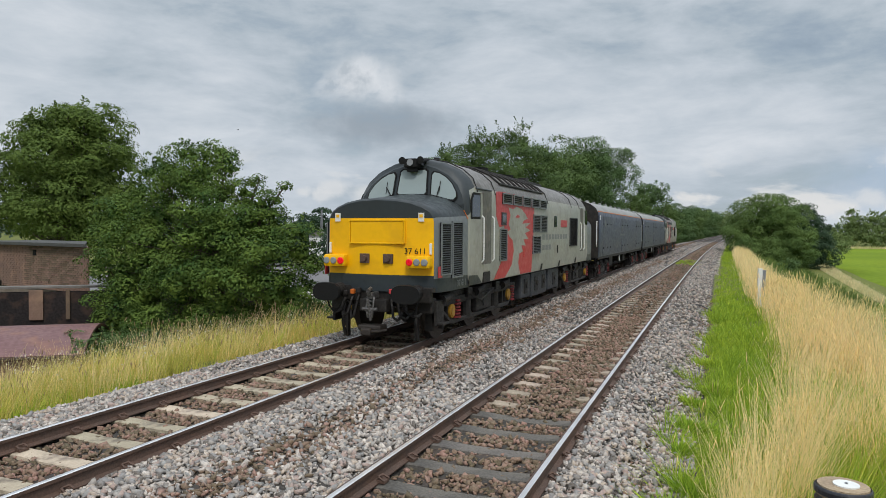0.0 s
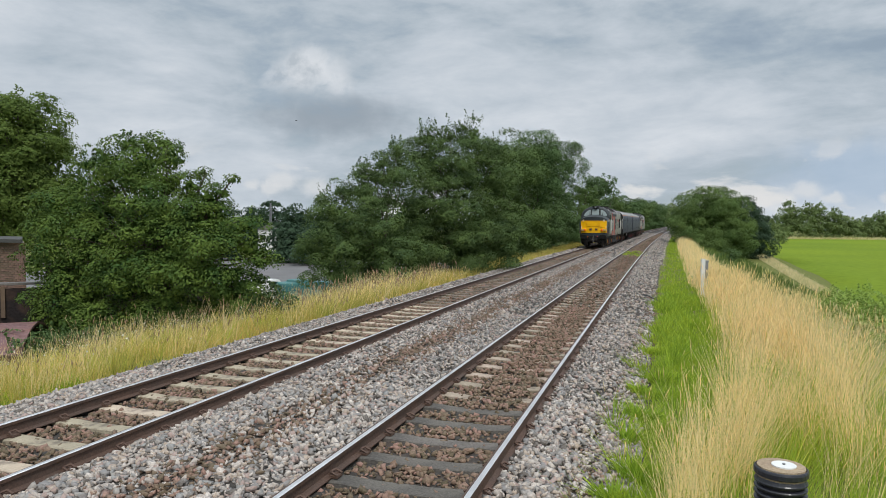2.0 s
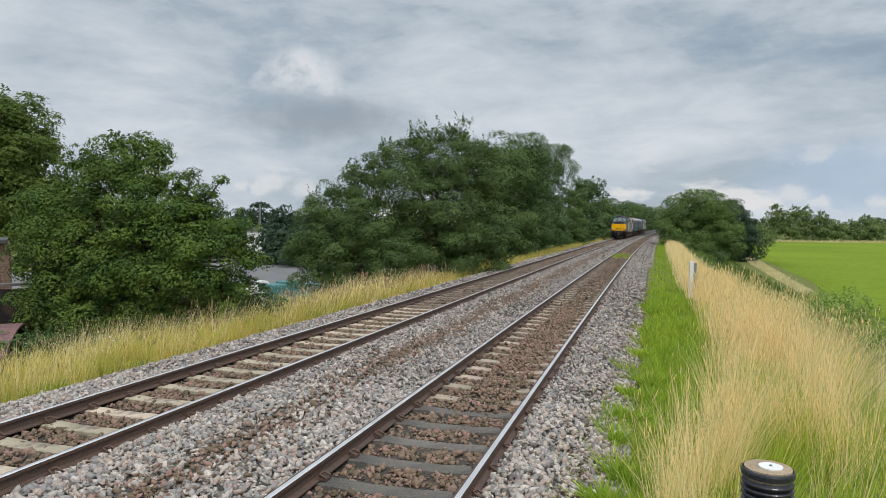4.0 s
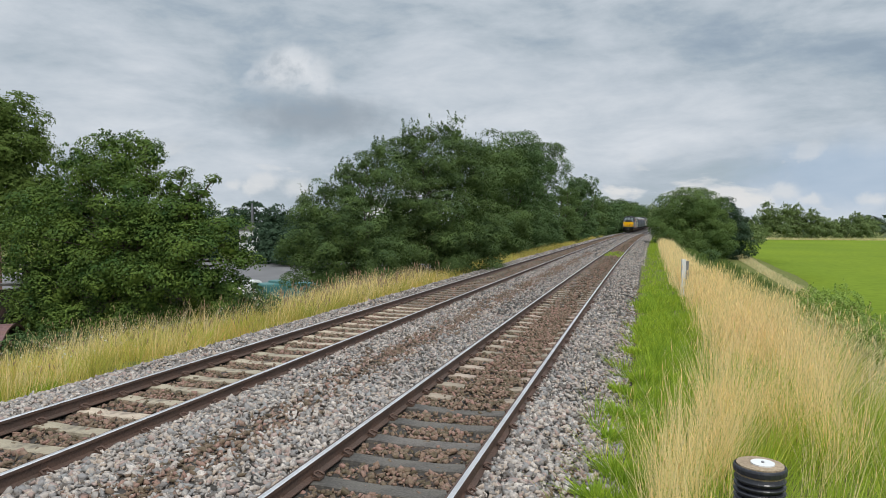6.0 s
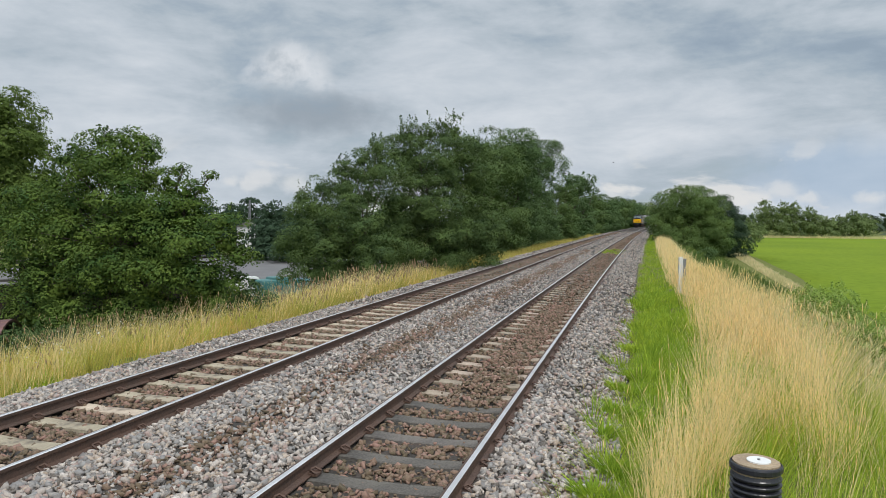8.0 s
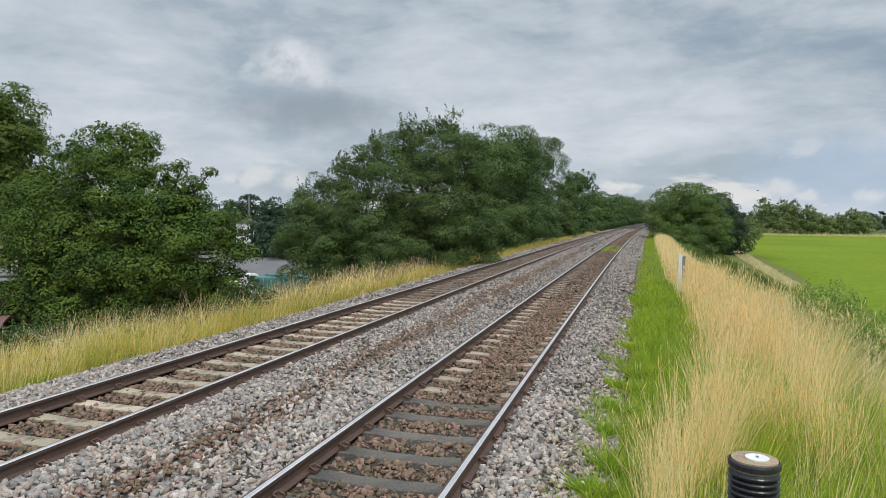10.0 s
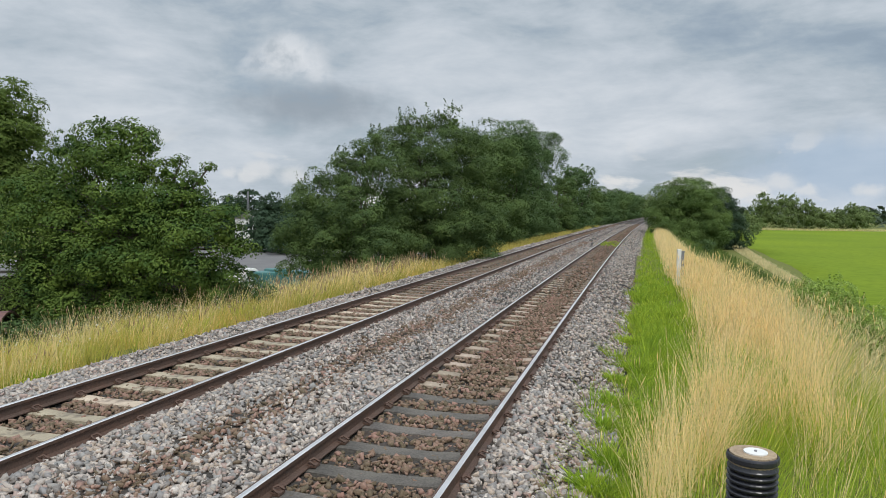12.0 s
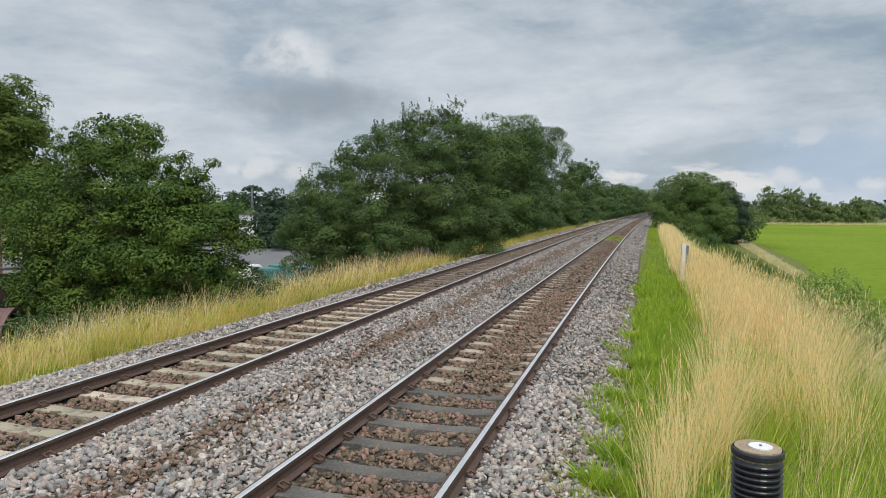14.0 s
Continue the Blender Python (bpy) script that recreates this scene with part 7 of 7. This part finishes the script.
        part("roof_seam", bm, M["under"], t)
    bm = bmesh.new()
    rod(bm, (0.25, 3.0, 3.85), (0.25, 3.0, 3.94), 0.1, 12, 0.06)
    part("aerial", bm, M["ink"], t)
    for yc in (3.73, L_ - 3.73):
        bogie(t, yc, (-2.06, 0, 2.06), 0.57, 2.06)
        for a in (-2.06, 0, 2.06):
            wheelset(t, yc + a, 0.57)
    return t


def make_van():
    t = thing("parcels_van", "slate-blue windowless railway parcels van with navy ends and a grey roof", "railway van")
    L_ = 18.5
    prof = [(1.36, 1.08), (1.395, 1.4), (1.40, 2.2), (1.385, 2.9), (1.35, 3.12), (1.25, 3.3), (1.02, 3.48), (0.7, 3.6), (0.35, 3.67), (0, 3.69)]
    ys = [0.45, 0.5, 0.85, 0.9] + [0.9 + 16.7 * k / 8 for k in range(1, 8)] + [L_ - 0.9, L_ - 0.85, L_ - 0.5, L_ - 0.45]
    n = len(ys)
    loft([[(x * (0.985 if i in (0, n - 1) else 1), y, z) for x, z in prof] for i, y in enumerate(ys)], lambda i, r: 1 if r >= 4 else (2 if i < 2 or i >= n - 3 else 0), [M["vanblue"], M["vanroof"], M["navy"]], "body", t, label="slate-blue steel van body")
    for turn in (False, True):
        pts = [(x * 0.985, z) for x, z in prof] + [(-x * 0.985, z) for x, z in reversed(prof[:-1])]
        e = front_plate("end_wall", pts, lambda x, z: 0.46, M["under"], t, 0.02, "black van end")
        bm = bmesh.new()
        for s in (-1, 1):
            box(bm, s * 0.45, 0.26, 2.2, 0.1, 0.4, 2.0, 0.03)
        box(bm, 0, 0.26, 3.15, 1.0, 0.4, 0.12, 0.03)
        gw = part("gangway", bm, M["rubber"], t, "black rubber gangway")
        bm = bmesh.new()
        pipe(bm, [(1.3, 0.42, 1.6), (1.3, 0.36, 1.65), (1.3, 0.36, 2.65), (1.3, 0.42, 2.7)], 0.025, 6)
        hr = part("handrail", bm, M["white"], t, "white end handrail")
        bm = bmesh.new()
        for s in (-1, 1):
            rod(bm, (s * 0.86, 0.5, 1.05), (s * 0.86, 0.08, 1.05), 0.09, 12)
            rod(bm, (s * 0.86, 0.08, 1.05), (s * 0.86, 0.0, 1.05), 0.24, 20)
        bf = part("buffer", bm, M["under"], t)
        if turn:
            for o in (e, gw, hr, bf):
                end_turn(o, L_)
    for s in (1, -1):
        x = s * 1.402
        for y0 in (1.5, 7.9, 14.6):
            d = plate("door", [(y0, 1.2), (y0, 2.95), (y0 + 2.4, 2.95), (y0 + 2.4, 1.2)], x - s * 0.012, M["vanblue"], t, 0.016, "loading door")
            for y in (y0 + 0.12, y0 + 1.2, y0 + 2.28):
                for z in (1.5, 2.6):
                    bm = bmesh.new()
                    box(bm, x + s * 0.012, y, z, 0.03, 0.1, 0.07, 0.005)
                    part("hinge", bm, M["ink"], d)
        for k in range(6):
            plate("lettering", [(7.2 + 0.3 * k, 2.05), (7.2 + 0.3 * k, 2.14), (7.42 + 0.3 * k, 2.14), (7.42 + 0.3 * k, 2.05)], x + s * 0.006, M["paleink"], t, 0.003, "grey lettering bar")
        plate("label", [(2.0, 2.5), (2.0, 2.8), (2.2, 2.8), (2.2, 2.5)], x + s * 0.006, M["paleink"], t, 0.003)
        plate("label", [(0.55, 2.78), (0.55, 2.98), (0.8, 2.98), (0.8, 2.78)], x, M["white"], t, 0.003, "white and yellow warning sticker")
        bm = bmesh.new()
        box(bm, s * 1.33, L_ / 2, 1.06, 0.08, L_ - 1.0, 0.12, 0.01)
        part("sole_bar", bm, M["under"], t)
        bm = bmesh.new()
        rod(bm, (s * 1.345, 0.5, 3.16), (s * 1.345, L_ - 0.5, 3.16), 0.018, 6)
        part("cantrail_stripe", bm, M["orange"], t, "thin orange cantrail stripe")
        bm = bmesh.new()
        box(bm, s * 0.8, 6.4, 0.72, 0.5, 1.2, 0.5, 0.03)
        box(bm, s * 0.8, 11.5, 0.75, 0.5, 0.9, 0.45, 0.03)
        rod(bm, (s * 1.2, 8.0, 0.8), (s * 1.26, 8.0, 0.8), 0.25, 20)
        part("equipment_box", bm, M["under"], t)
        bm = bmesh.new()
        rod(bm, (s * 1.261, 8.0, 0.8), (s * 1.275, 8.0, 0.8), 0.16, 20)
        part("handwheel", bm, M["white"], t, "white disc on the brake wheel")
        bm = bmesh.new()
        for k in range(4):
            rod(bm, (s * 0.95, 5.9 + k * 2.2, 0.55), (s * 0.95, 8.1 + k * 2.2, 0.55), 0.025, 6)
        part("truss", bm, M["under"], t)
    for k in range(9):
        bm = bmesh.new()
        rod(bm, (0.3, 1.5 + k * 1.9, 3.64), (0.3, 1.5 + k * 1.9, 3.78), 0.1, 12, 0.07)
        part("roof_vent", bm, M["vanroof"], t)
    for yc in (2.9, L_ - 2.9):
        bogie(t, yc, (-1.3, 1.3), 0.46, 1.3)
        for a in (-1.3, 1.3):
            wheelset(t, yc + a, 0.46)
    return t


def make_bird():
    b = thing("bird", "small dark bird gliding over the line", "bird")
    bm = bmesh.new()
    rod(bm, (0, -0.09, 0), (0, 0.06, 0), 0.012, 8, 0.03)
    rod(bm, (0, 0.06, 0), (0, 0.11, 0.005), 0.03, 8, 0.008)
    part("body", bm, M["ink"], b)
    for s in (-1, 1):
        v = [(0, 0.05, 0.01), (s * 0.12, 0.055, 0.035), (s * 0.24, -0.03, 0.02), (s * 0.11, 0.0, 0.03), (0, -0.02, 0.01)]
        v += [(x, y, z - 0.006) for x, y, z in v]
        f = [(0, 1, 2, 3, 4), (9, 8, 7, 6, 5)] + [(i, (i + 1) % 5, 5 + (i + 1) % 5, 5 + i) for i in range(5)]
        shape("wing", v, f, M["ink"], b)
    return b


bird = make_bird()
loco_front = make_loco()
van_front = make_van()
van_rear = copy_thing(van_front, pose(0, 0, 0))
loco_rear = copy_thing(loco_front, pose(0, 0, 0))


def motions():
    """The train draws away along the far track at a steady pace; its wheels roll."""
    def place(start, length, t):
        y = FRONT0 + SPEED * t + start
        a, b = on_line(LEFT_TRACK + 0.06, y + 3.5), on_line(LEFT_TRACK + 0.06, y + length - 3.5)
        d = (b - a).normalized()
        p = a - d * 3.5
        return pose(p.x, p.y, p.z, math.degrees(math.asin(d.z)), 0, -math.degrees(math.atan2(d.x, d.y)))

    flight = [(0, -43.0, 54.4, 11.9), (3, -28.9, 62.9, 12.5), (6.5, -9.2, 68.8, 11.1), (7, -7.6, 69.1, 10.6), (7.5, -5.2, 69.4, 9.4), (11, 17.3, 67.8, 4.5), (14, 34.0, 61.2, 4.2)]
    walk(bird, [(t, pose(x, y, z, 0, 12, -75)) for t, x, y, z in flight])
    start = 0.0
    for ob, length in ((loco_front, 18.75), (van_front, 18.5), (van_rear, 18.5), (loco_rear, 18.75)):
        walk(ob, [(k * 0.5, place(start, length, k * 0.5)) for k in range(29)])
        start += length
        for w in ob.children:
            if "wheel_radius" in w:
                r, c = w["wheel_radius"], w.location.copy()
                step = min(SPEED / FPS / r, 1.48)
                walk(w, [(k / FPS, Matrix.Translation(c) @ Matrix.Rotation(-step * k, 4, "X")) for k in range(0, 421)])


make_stones()
motions()
